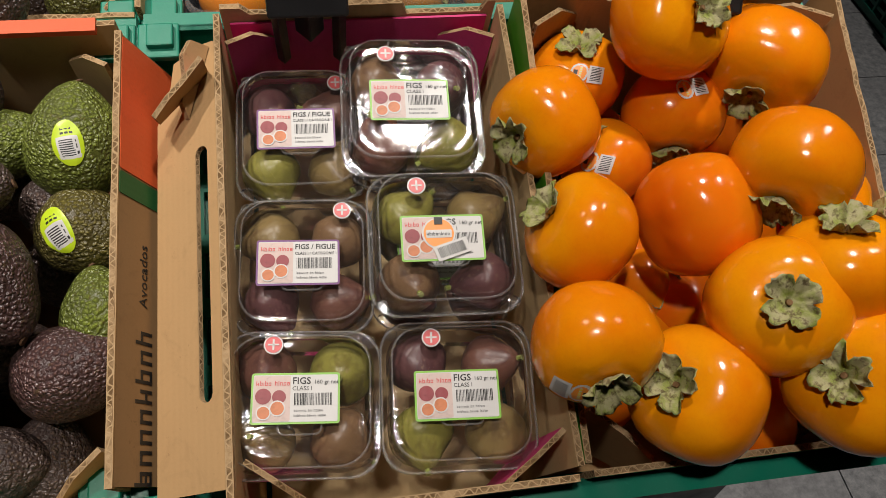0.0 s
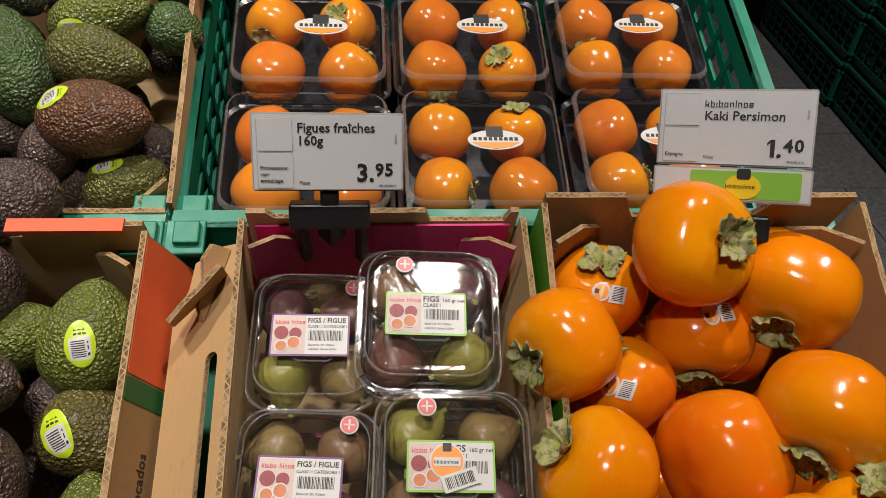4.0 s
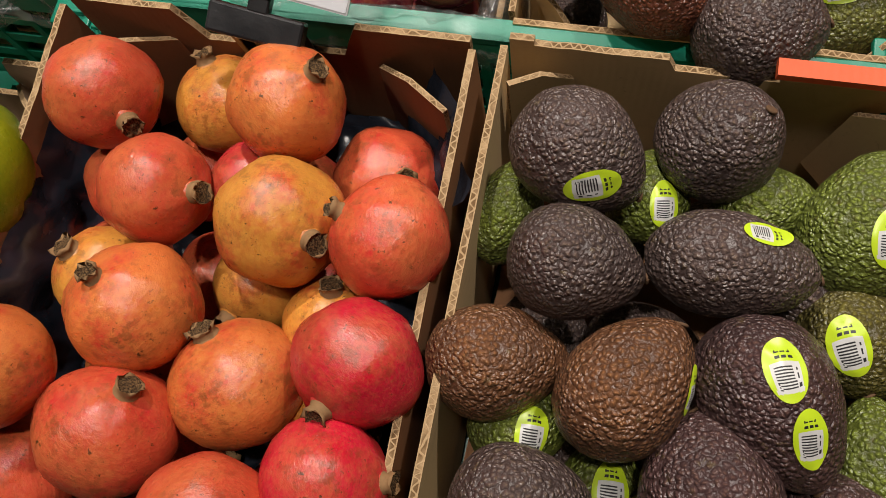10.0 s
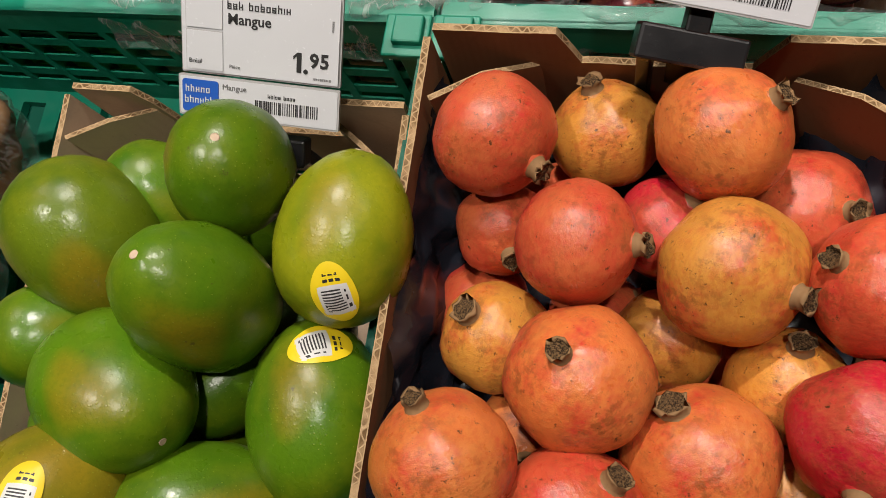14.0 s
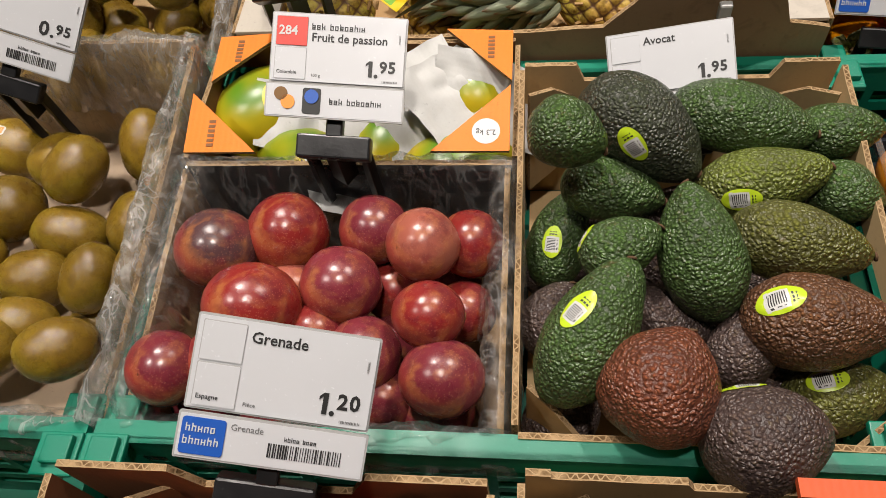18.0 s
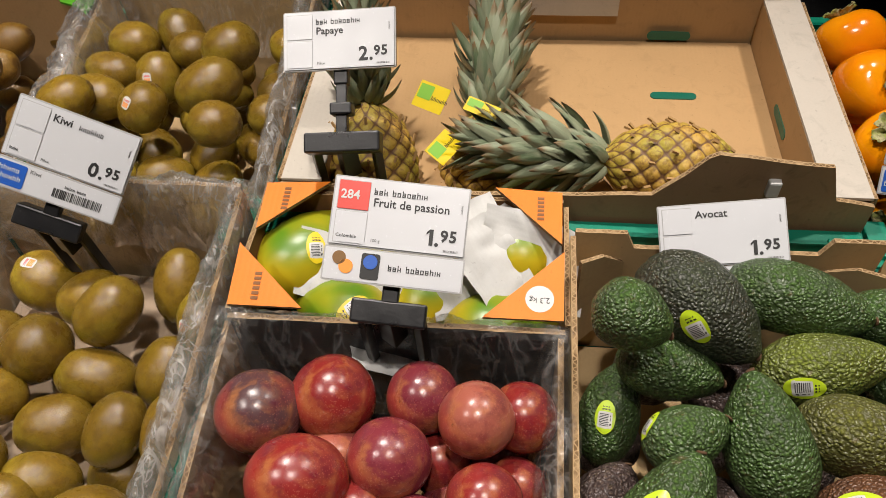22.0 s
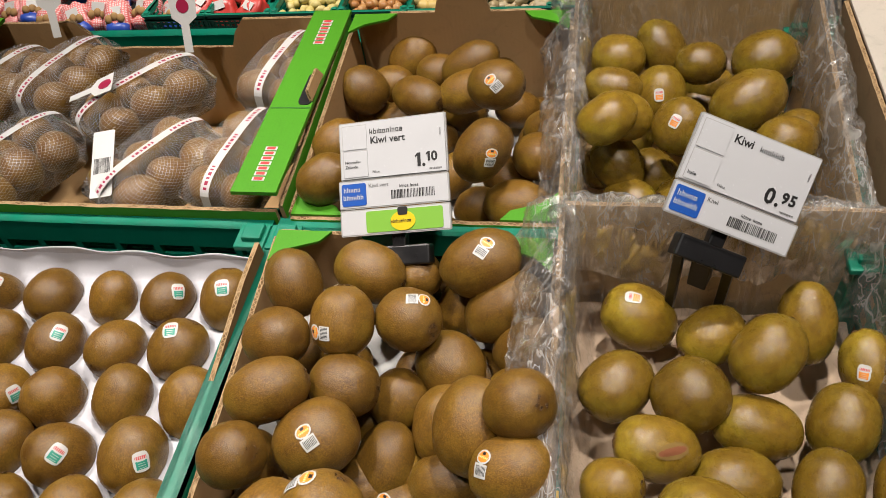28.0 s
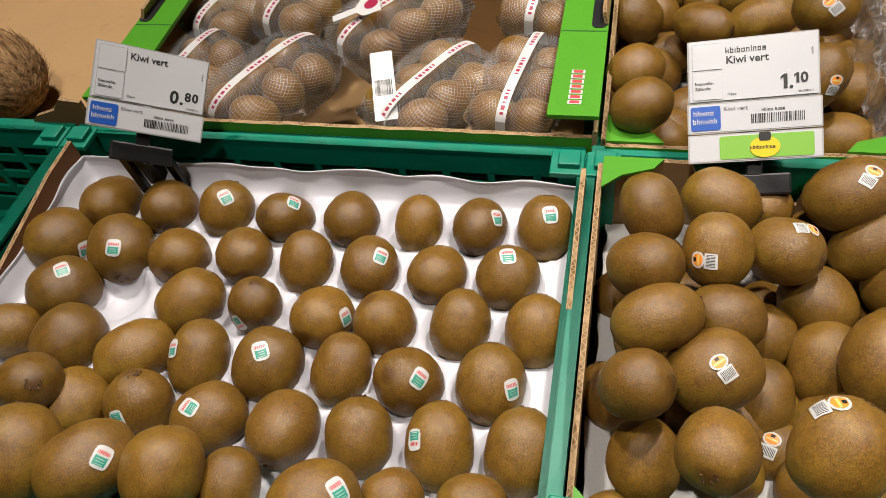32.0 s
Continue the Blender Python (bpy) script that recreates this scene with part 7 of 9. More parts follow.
# the tray's edge turns up, wavy, along the back and the outer side
for nm, x0, y0, x1, y1, n in (("back_lip", -1.945, 0.353, -1.368, 0.353, 110), ("side_lip", -1.9455, -0.02, -1.9455, 0.352, 80)):
    v, f = [], []
    for k in range(n + 1):
        t = k / n
        x, y = x0 + (x1 - x0) * t, y0 + (y1 - y0) * t
        up = 0.010 + 0.008 * noise.noise(Vector((x * 14, y * 14, 2.0)))
        for j in range(5):
            q = j / 4
            lean = 0.005 * noise.noise(Vector((x * 20, y * 20, 5.0))) * q
            v.append((x + (lean if nm == "side_lip" else 0.0), y + (lean if nm == "back_lip" else 0.0), -0.016 + up * q))
    m = len(v)
    off = Vector((0.0012, 0, 0)) if nm == "side_lip" else Vector((0, -0.0012, 0))
    v += [tuple(Vector(p) + off) for p in v]
    f = [(k * 5 + j, (k + 1) * 5 + j, (k + 1) * 5 + j + 1, k * 5 + j + 1) for k in range(n) for j in range(4)]
    f += [tuple(m + q for q in reversed(face)) for face in f] + [(k * 5 + 4, (k + 1) * 5 + 4, m + (k + 1) * 5 + 4, m + k * 5 + 4) for k in range(n)]
    part(nm, mesh_of(nm, v, f, WHITE_PLASTIC, smooth=True), tray, "wavy turned-up white edge")
# cardboard edges round the tray
for nm, x0, x1 in (("board_edge", -1.3725, -1.3675), ("board_edge", -1.9515, -1.9465)):
    e = thing(nm, ROW[2], "thin brown corrugated board edge beside the pocket tray", "board")
    s = Solid()
    s.prism([(0, -0.15), (0.352, -0.15), (0.352, 0.018), (0.30, 0.016), (0.12, -0.012), (0, -0.015)], frame_at((x0, 0, 0), (0, 1, 0), (0, 0, 1)), x1 - x0, 0, 0, 2)
    part("board", s.mesh("board", [KRAFT_DARK, KRAFT, FLUTE]), e)

# ---------------------------------------------------------------- clear film liners
def crumple(q, o):
    """Sharp folds at two sizes, as in stiff thin film: -0.5 to about 0.5."""
    a, _ = noise.voronoi(q * 21 + o)
    b, _ = noise.voronoi(q * 58 + o * 2)
    return (a[1] - a[0]) - 0.4 + 0.38 * ((b[1] - b[0]) - 0.4)


def film_liner(r, x0, x1, v0, v1, back, front, label, inside=0.10, outside=0.035, seed=1, rough=0.010, name="film_liner", film=None):
    """A crinkled clear bag that hangs inside a box and is turned out over its walls, one sheet a side."""
    rng = Vector((seed * 3.3, seed * 1.7, seed * 0.9))
    e = 0.012
    prof = [(0.016, -outside), (0.018, -outside * 0.7), (0.017, -outside * 0.4), (0.014, -0.006), (0.011, 0.001), (0.007, 0.006), (0.002, 0.009), (-0.004, 0.008), (-0.008, 0.002),
            (-0.009, -0.008), (-0.010, -inside * 0.2), (-0.011, -inside * 0.32), (-0.012, -inside * 0.45), (-0.014, -inside * 0.58), (-0.017, -inside * 0.7), (-0.022, -inside * 0.85), (-0.034, -inside)]
    t0 = thing(name, ROW[r], label, "plastic film", "film liners of the boxes")
    m = len(prof)
    for side, n in (("front", 84), ("right", 96), ("back", 84), ("left", 96)):
        v, f = [], []
        for k in range(n + 1):
            t = k / n
            x, y, top, nx, ny = {"front": (x0 - e + (x1 - x0 + 2 * e) * t, v0, front, 0, -1), "right": (x1, v0 + (v1 - v0) * t, front + (back - front) * t, 1, 0),
                                 "back": (x1 + e - (x1 - x0 + 2 * e) * t, v1, back, 0, 1), "left": (x0, v1 - (v1 - v0) * t, back + (front - back) * t, -1, 0)}[side]
            for j, (o, z) in enumerate(prof):
                q = Vector((x * 16, y * 16, j * 0.42)) + rng
                d = noise.noise_vector(q) * rough + noise.noise_vector(q * 2.9) * rough * 0.6 + noise.noise_vector(q * 7.0) * rough * 0.22
                edge = noise.noise(Vector((x * 22, y * 22, 1.0)) + rng) * 0.016 if j in (0, m - 1) else 0.0
                k2 = crumple(Vector((x, y, z * 0.8)), rng) * 0.008
                v.append((x + nx * (o + k2) + d.x * 0.6, y + ny * (o + k2) + d.y * 0.6, top + z + abs(d.z) * 0.6 + k2 * 0.4 + edge))
        f = [(k * m + j, (k + 1) * m + j, (k + 1) * m + j + 1, k * m + j + 1) for k in range(n) for j in range(m - 1)]
        part(side + "_sheet", mesh_of("sheet", v, f, film or FILM, smooth=False), t0, "crinkled clear film")
    return t0


LINERS = {}
LINERS[2] = film_liner(2, -1.056, -0.766, 0.004, 0.385, 0.052, 0.010, "crinkled clear plastic bag lining the gold kiwi box", 0.12, 0.05, 1)
LINERS["passion"] = film_liner(2, -0.742, -0.450, 0.002, 0.246, 0.028, 0.004, "crinkled clear plastic bag lining the passion fruit box", 0.10, 0.045, 2, film=FILM_CLEAR)
LINERS[3] = film_liner(3, -1.056, -0.770, 0.004, 0.378, 0.085, 0.010, "crinkled clear plastic bag lining the back gold kiwi box", 0.12, 0.03, 3, 0.014)


def film_fold(liner, p0, p1, out, reach, seed, label, drop=0.075):
    """A loose, crumpled margin of the liner, thrown outwards over a box's wall from p0 to p1."""
    o, p0, p1, out = Vector((seed * 3.1, seed * 1.3, seed * 0.7)), Vector(p0), Vector(p1), Vector(out)
    prof = [(0.016, -drop), (0.014, -drop * 0.75), (0.012, -drop * 0.5), (0.011, -drop * 0.25), (0.008, 0.000), (0.003, 0.010), (-0.006, 0.015), (-0.016, 0.013), (-0.026, 0.008),
            (-0.034, 0.000), (-0.040, -0.012), (-0.044, -0.024), (-0.046, -0.036)]
    prof = [q for a, b in zip(prof, prof[1:]) for q in (a, ((a[0] + b[0]) / 2, (a[1] + b[1]) / 2))] + prof[-1:]
    n, m, v = 170, len(prof), []
    length = (p1 - p0).length
    for k in range(n + 1):
        q0 = p0 + (p1 - p0) * (k / n)
        y = length * k / n
        for j, (a, z) in enumerate(prof):
            warp = noise.noise(Vector((y * 9, seed, a * 12)))
            q = Vector((a * 8, y * 12 + warp * 0.9, z * 4)) + o
            fine = Vector((a * 15 + warp, y * 38 + warp * 2.5, z * 9)) + o
            ridge = 0.5 - abs(noise.noise(q)) * 1.7 + 0.45 * (0.4 - abs(noise.noise(fine)) * 1.6)
            d = noise.noise_vector(q * 1.7) * 0.0045 + noise.noise_vector(Vector((a * 90, y * 90, z * 90)) + o) * 0.0012
            ragged = 0.02 * noise.noise(Vector((y * 24, j // 24, seed))) if j > 20 else 0.0
            fold = crumple(Vector((a, y, z)), o) * 0.009
            s = -a * (reach if a < 0 else 1.0) + ridge * 0.007 + fold
            v.append(tuple(q0 + out * s + Vector((0, 0, z + ridge * 0.006 + fold * 0.6 + ragged)) + d))
    f = [(k * m + j, k * m + j + 1, (k + 1) * m + j + 1, (k + 1) * m + j) for k in range(n) for j in range(m - 1)]
    return part("turned_out_margin", mesh_of("turned_out_margin", v, f, FILM_CLEAR if "passion" in label else FILM_WHITE, smooth=True), liner, label)


for k, (r, p0, p1, out, reach, what) in enumerate((
        (2, (-1.056, 0.0, 0.012), (-1.056, 0.385, 0.052), (-1, 0, 0), 1.0, "gold kiwi box's side"),
        (2, (-0.770, 0.0, 0.012), (-0.770, 0.385, 0.052), (1, 0, 0), 0.35, "gold kiwi box's side"),
        (2, (-1.050, 0.383, 0.045), (-0.772, 0.383, 0.045), (0, 1, 0), 0.4, "gold kiwi box's back"),
        (2, (-1.050, 0.004, 0.002), (-0.772, 0.004, 0.002), (0, -1, 0), 0.5, "gold kiwi box's front"),
        (3, (-1.056, 0.0, 0.012), (-1.056, 0.378, 0.075), (-1, 0, 0), 0.8, "back kiwi box's side"),
        (3, (-0.774, 0.0, 0.012), (-0.774, 0.378, 0.075), (1, 0, 0), 0.35, "back kiwi box's side"),
        (3, (-1.050, 0.004, 0.002), (-0.776, 0.004, 0.002), (0, -1, 0), 0.3, "back kiwi box's front"),
        (2, (-0.452, 0.0, 0.004), (-0.452, 0.246, 0.026), (1, 0, 0), 0.5, "passion fruit box's side"),
        (2, (-0.740, 0.0, 0.004), (-0.740, 0.246, 0.026), (-1, 0, 0), 0.45, "passion fruit box's side"),
        (2, (-0.738, 0.004, 0.002), (-0.456, 0.004, 0.002), (0, -1, 0), 0.4, "passion fruit box's front"))):
    film_fold(LINERS["passion" if "passion" in what else r], p0, p1, out, reach, k + 1, "crumpled clear margin of the film over the " + what)


def sheet_of(name, r, m0, w, h, nx, ny, rough, scale, m, label, category, seed):
    """A crumpled rectangular sheet in the frame m0."""
    o = Vector((seed * 5.1, seed * 2.3, seed))
    v = []
    for j in range(ny + 1):
        for i in range(nx + 1):
            x, y = w * (i / nx - 0.5), h * (j / ny - 0.5)
            q = Vector((x * scale, y * scale, 0)) + o
            d = noise.noise_vector(q) * rough + noise.noise_vector(q * 2.7) * rough * 0.5
            v.append((x + d.x, y + d.y, d.z * 1.6))
    f = [(j * (nx + 1) + i, j * (nx + 1) + i + 1, (j + 1) * (nx + 1) + i + 1, (j + 1) * (nx + 1) + i) for j in range(ny) for i in range(nx)]
    ob = new(name, mesh_of(name, v, f, m, smooth=True))
    ob.matrix_world = ROW[r] @ m0
    return tagged(ob, label, category)


# white lining paper under the green kiwis, black liners round the pomegranates
sheet_of("lining_paper", 2, Matrix.Translation((-1.209, 0.19, -0.075)), 0.275, 0.36, 30, 38, 0.006, 22, PAPER, "crumpled white lining paper under the kiwis", "paper", 1)
sheet_of("lining_paper", 3, Matrix.Translation((-1.209, 0.17, -0.085)), 0.275, 0.33, 30, 34, 0.006, 22, PAPER, "crumpled white lining paper under the kiwis", "paper", 2)
sheet_of("lining_paper", 2, Matrix.Translation((-0.911, 0.19, -0.085)), 0.27, 0.36, 30, 38, 0.006, 22, KRAFT_PALE, "pale brown lining sheet under the gold kiwis", "paper", 6)
sheet_of("black_liner", 1, Matrix.Translation((-0.599, 0.178, -0.075)), 0.28, 0.335, 34, 40, 0.012, 26, TRAY_BLACK, "shiny black plastic liner under the pomegranates", "plastic liner", 3)
sheet_of("black_liner", 1, Matrix.Translation((-0.733, 0.178, -0.025)) @ pose(0, 0, 0, 0, 78, 0), 0.10, 0.31, 14, 36, 0.007, 30, TRAY_BLACK, "shiny black plastic liner beside the pomegranates", "plastic liner", 4)
sheet_of("black_liner", 1, Matrix.Translation((-0.476, 0.292, -0.022)) @ pose(0, 0, 0, 0, -62, 20), 0.10, 0.10, 14, 14, 0.008, 30, TRAY_BLACK, "shiny black plastic tray edge beside the pomegranates", "plastic liner", 5)
sheet_of("black_liner", 1, Matrix.Translation((-0.205, 0.18, -0.098)) @ Matrix.Translation((-0.088, 0, 0)), 0.255, 0.33, 24, 30, 0.004, 22, KRAFT_DARK, "dark brown paper under the avocados", "paper", 7)

# ---------------------------------------------------------------- fruit of the lower layers, seen in the gaps
def lower_layer(maker, r, x0, x1, v0, v1, w, step, a, b, seed, **more):
    rng, y, k = random.Random(seed), v0, 0
    while y <= v1:
        x = x0 + (step * 0.5 if k % 2 else 0)
        while x <= x1:
            maker(r, x + rng.uniform(-1, 1) * step * 0.12, y + rng.uniform(-1, 1) * step * 0.12, w + rng.uniform(-1, 1) * 0.006,
                  a * rng.uniform(0.92, 1.05), b * rng.uniform(0.92, 1.05), rng.uniform(0, 360), rng.uniform(-40, 40), **more)
            x += step
        y += step * 0.9
        k += 1


lower_layer(kiwi, 2, -1.325, -1.09, 0.035, 0.34, -0.068, 0.064, 33, 26, 11)
lower_layer(kiwi, 3, -1.325, -1.09, 0.035, 0.31, -0.052, 0.064, 33, 27, 12, group="green kiwis heaped in the back box")
lower_layer(kiwi, 3, -1.02, -0.80, 0.05, 0.33, -0.055, 0.066, 34, 27, 13, gold=True, group="gold kiwis in the back box")
lower_layer(pomegranate, 1, -0.700, -0.495, 0.045, 0.30, -0.062, 0.083, 38, 37, 14, tone="r")
lower_layer(avocado, 1, -0.39, -0.19, 0.045, 0.31, -0.068, 0.084, 42, 32, 15, tone="d")
lower_layer(avocado, 2, -0.40, -0.19, 0.045, 0.31, -0.060, 0.080, 42, 30, 16, tone="d", group="avocados in the upper box")
lower_layer(passion_fruit, 2, -0.70, -0.49, 0.04, 0.21, -0.045, 0.068, 31, 31, 17, tone="p")
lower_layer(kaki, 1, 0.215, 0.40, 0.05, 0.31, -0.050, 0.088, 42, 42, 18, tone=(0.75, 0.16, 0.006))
lower_layer(mango, 1, -1.0, -0.81, 0.06, 0.27, -0.070, 0.10, 52, 42, 19)
lower_layer(kaki, 3, -0.09, 0.40, 0.06, 0.33, -0.035, 0.088, 42, 42, 20, group="loose persimmons in the back crate")
for u, v, w, az, el in ((-0.10, 0.10, 0.04, 200, 60), (-0.02, 0.16, 0.045, 90, 30), (-0.10, 0.20, 0.042, 300, 50), (-0.01, 0.26, 0.04, 20, 70), (-0.10, 0.29, 0.04, 120, 40),
                        (0.07, 0.11, 0.04, 60, 20), (0.08, 0.22, 0.042, 250, 60), (0.16, 0.15, 0.04, 180, 30), (0.05, 0.05, 0.03, 100, 60), (-0.04, 0.05, 0.03, 10, 70)):
    kaki(3, u, v, w, 42, 42, az, el, group="loose persimmons in the back crate")

# ---------------------------------------------------------------- papayas in the box with orange ears
PAPAYA = mat("papaya_skin", rough=0.33, spec=0.5)
_n = Nodes(PAPAYA)
_c = _n.mix(_n.ramp(_n.noise(9, 3), (0.38, 0.0), (0.62, 1.0)), (0.10, 0.22, 0.010), (0.50, 0.36, 0.010))
_n.color(_n.mix(_n.ramp(_n.noise(120, 4, 0.7), (0.66, 0.0), (0.72, 0.4)), _c, (0.12, 0.12, 0.02)))
_n.bump(_n.noise(160, 3), 0.12, 0.001)
for u, v, w, a, b, az, el, stick_it in ((-0.701, 0.362, -0.022, 66, 44, 40, 5, 1), (-0.628, 0.385, -0.025, 60, 42, 70, 0, 1), (-0.655, 0.298, -0.035, 58, 36, 160, 0, 1),
                                        (-0.500, 0.292, -0.038, 62, 38, 20, 0, 0), (-0.492, 0.388, -0.025, 62, 42, 120, 0, 0), (-0.570, 0.34, -0.05, 62, 40, 60, 0, 0)):
    body, ob, rng_p = fruit("papaya", PAPAYA, (1, 1, 1), prof_avocado, "green papaya turning yellow, half wrapped in white paper", "papayas in the box", 2, u, v, w, a, b, az, el, 0.04)
    s = Solid()
    tip = body.at(0, 0)
    s.bar(tip * 0.985, tip * 1.01, 0.004, 8)
    part("stem_end", s.mesh("stem_end", STEM, 0.0008), ob)
    if stick_it:
        toward = turn_of(az, el).to_3x3().transposed() @ Vector((0.35, -0.45, 0.85))
        stick(body, ob, "mango", tuple(toward), 60, 0.9)
for k, (u, v, w, rx, ry, ww, hh) in enumerate(((-0.64, 0.33, -0.005, 30, 10, 0.13, 0.07), (-0.540, 0.350, 0.004, 22, -14, 0.10, 0.10), (-0.500, 0.345, 0.006, 30, 12, 0.10, 0.10),
                                              (-0.47, 0.35, 0.0, 20, -40, 0.08, 0.12), (-0.60, 0.30, -0.02, 20, 0, 0.16, 0.08))):
    sheet_of("wrapping_paper", 2, Matrix.Translation((u, v, w)) @ pose(0, 0, 0, rx, ry, k * 23), ww, hh, 34, 32, 0.0055, 19, PAPER, "crumpled white wrapping paper round papayas", "paper", 20 + k)
for nm, pts, (fx, fy) in (("back", ((0, 0), (0.066, 0.004), (0.0, -0.056)), (-0.745, 0.405)), ("back", ((0, 0), (0.0, -0.060), (-0.066, 0.004)), (-0.446, 0.405)),
                          ("front", ((0, 0.062), (0.0, 0.0), (0.068, 0.0)), (-0.745, 0.252)), ("front", ((0, 0.066), (-0.070, 0.0), (0.0, 0.0)), (-0.446, 0.252))):
    s = Solid()
    s.prism([(x, y) for x, y in pts], Matrix.Translation((fx, fy, 0.036)) @ pose(0, 0, 0, 8 if nm == "back" else 14, 0, 0), 0.004, 0, 0, 1)
    ear = part("corner_ear", s.mesh("corner_ear", [ORANGE_PRINT, FLUTE]), papaya_box, "orange printed corner ear",
               Matrix.Translation((0.746, -0.250, 0.150)))
    if nm == "front" and fx > -0.5:
        continue
    s = Solid()
    cx, cy = sum(p[0] for p in pts) / 3, sum(p[1] for p in pts) / 3
    for q in range(6):
        s.box(cx - 0.002, cx + 0.0045, cy - 0.015 + q * 0.0048, cy - 0.015 + q * 0.0048 + 0.0030, 0.0042, 0.0046)
    part("printed_bar", s.mesh("printed_bar", KRAFT_DARK), ear, "", Matrix.Translation((fx, fy, 0.036)) @ pose(0, 0, 0, 8 if nm == "back" else 14, 0, 0))
s = Solid()
s.bar((0, 0, 0), (0, 0, 0.0008), 0.0125, 24)
weight = part("weight_label", s.mesh("weight_label", LABEL_WHITE), papaya_box, "round white weight label", Matrix.Translation((0.746 - 0.467, 0.270 - 0.250, 0.150 + 0.044)) @ pose(0, 0, 0, 14, 0, 0))
part("printed_text", letters("2,3 kg", 0.0075, INK, "CENTER"), weight, "", pose(0, 0.001, 0.001, 0, 0, 180))

# ---------------------------------------------------------------- the coconut in the nearly empty box
HUSK = mat("coconut_husk", (0.16, 0.085, 0.035), 0.9, spec=0.15)
_n = Nodes(HUSK)
_h = _n.noise(160, 5, 0.75, _n.stretched(1.0, 1.0, 0.22))
_n.color(_n.mix(_n.ramp(_h, (0.38, 0.0), (0.62, 1.0)), (0.10, 0.05, 0.02), (0.46, 0.28, 0.13)))
_n.bump(_h, 0.9, 0.004)
body, coconut, rng_c = fruit("coconut", HUSK, (1, 1, 1), prof_round, "brown fibrous coconut in a nearly empty kraft box", "", 3, -2.128, 0.072, 0.028, 62, 56, 160, 30, 0.06, rings=22, segs=30)
s = Solid()
for k in range(420):
    th, ph = math.acos(rng_c.uniform(-1, 1)), rng_c.uniform(0, math.tau)
    a0, b0 = body.at(th, ph), body.at(max(0.05, th - rng_c.uniform(0.1, 0.3)), ph + rng_c.uniform(-0.12, 0.12), rng_c.uniform(0.002, 0.006))
    s.bar(a0, b0, 0.0004, 3)
part("fibres", s.mesh("fibres", HUSK), coconut, "loose dry husk fibres", kind="stuff")

# ---------------------------------------------------------------- pineapples
LEAF = mat("pineapple_leaf", rough=0.45)
_n = Nodes(LEAF)
_c = _n.mix(_n.chance(), (0.10, 0.145, 0.075), (0.30, 0.34, 0.22))
_c = _n.mix(_n.ramp(_n.noise(70, 4, 0.6, _n.stretched(0.25, 2.2, 1.0)), (0.42, 0.0), (0.62, 0.8)), _c, (0.27, 0.29, 0.19))
_x = _n.math("ADD", _n.axes()[0], _n.math("MULTIPLY", _n.math("SUBTRACT", _n.noise(60, 3), 0.5), 0.35))
_n.color(_n.mix(_n.ramp(_x, (0.82, 0.0), (0.97, 0.9)), _c, (0.19, 0.10, 0.04)))
_n.bump(_n.noise(160, 3, 0.6, _n.stretched(0.2, 3.0, 1.0)), 0.45, 0.0012)
PINE = mat("pineapple_skin", rough=0.6)
_n = Nodes(PINE)
_c = _n.mix(_n.ramp(_n.noise(13, 3), (0.4, 0.0), (0.65, 1.0)), (0.46, 0.28, 0.045), (0.33, 0.29, 0.03))
_u = _n.axes(_n.coord("UV"))
_a = _n.math("ABSOLUTE", _n.math("SINE", _n.math("ADD", _n.math("MULTIPLY", _u[0], 6.0), _n.math("MULTIPLY", _u[1], 21.0))))
_b = _n.math("ABSOLUTE", _n.math("SINE", _n.math("SUBTRACT", _n.math("MULTIPLY", _u[0], 6.0), _n.math("MULTIPLY", _u[1], 21.0))))
_c = _n.mix(_n.ramp(_n.math("MULTIPLY", _a, _b), (0.03, 1.0), (0.3, 0.0)), _c, (0.10, 0.045, 0.015))
_n.color(_n.mix(_n.ramp(_n.noise(150, 4, 0.7), (0.48, 0.0), (0.66, 0.8)), _c, (0.16, 0.07, 0.025)))
_n.bump(_n.noise(220, 4), 0.6, 0.002)
EYE_MAT = m_card("pineapple_eye", (0.36, 0.22, 0.09), 0.6)


def leaf_mesh(length, width, bend, seed):
    rng, v, f, n = random.Random(seed), [], [], 9
    for k in range(n + 1):
        t = k / n
        w = width * (1 - t) ** 0.75 * (0.75 + 0.5 * min(1, t * 4))
        x = length * t
        z = bend * length * t * t
        for j, s in enumerate((-1, -0.5, 0, 0.5, 1)):
            v.append((x * (1 - 0.25 * abs(bend) * t), s * w / 2, z + abs(s) * w * 0.30))
    for k in range(n):
        for j in range(4):
            a = k * 5 + j
            f.append((a, a + 5, a + 6, a + 1))
    m = len(v)
    v += [(x, y, z - 0.0008) for x, y, z in v]
    f += [tuple(m + q for q in reversed(face)) for face in f]
    return mesh_of("leaf", v, f, LEAF, smooth=True)


LEAVES = [leaf_mesh(L, W, B, k) for k, (L, W, B) in enumerate(((0.046, 0.019, 0.45), (0.058, 0.022, 0.30), (0.068, 0.023, 0.20), (0.070, 0.021, 0.05), (0.066, 0.018, -0.10)))]


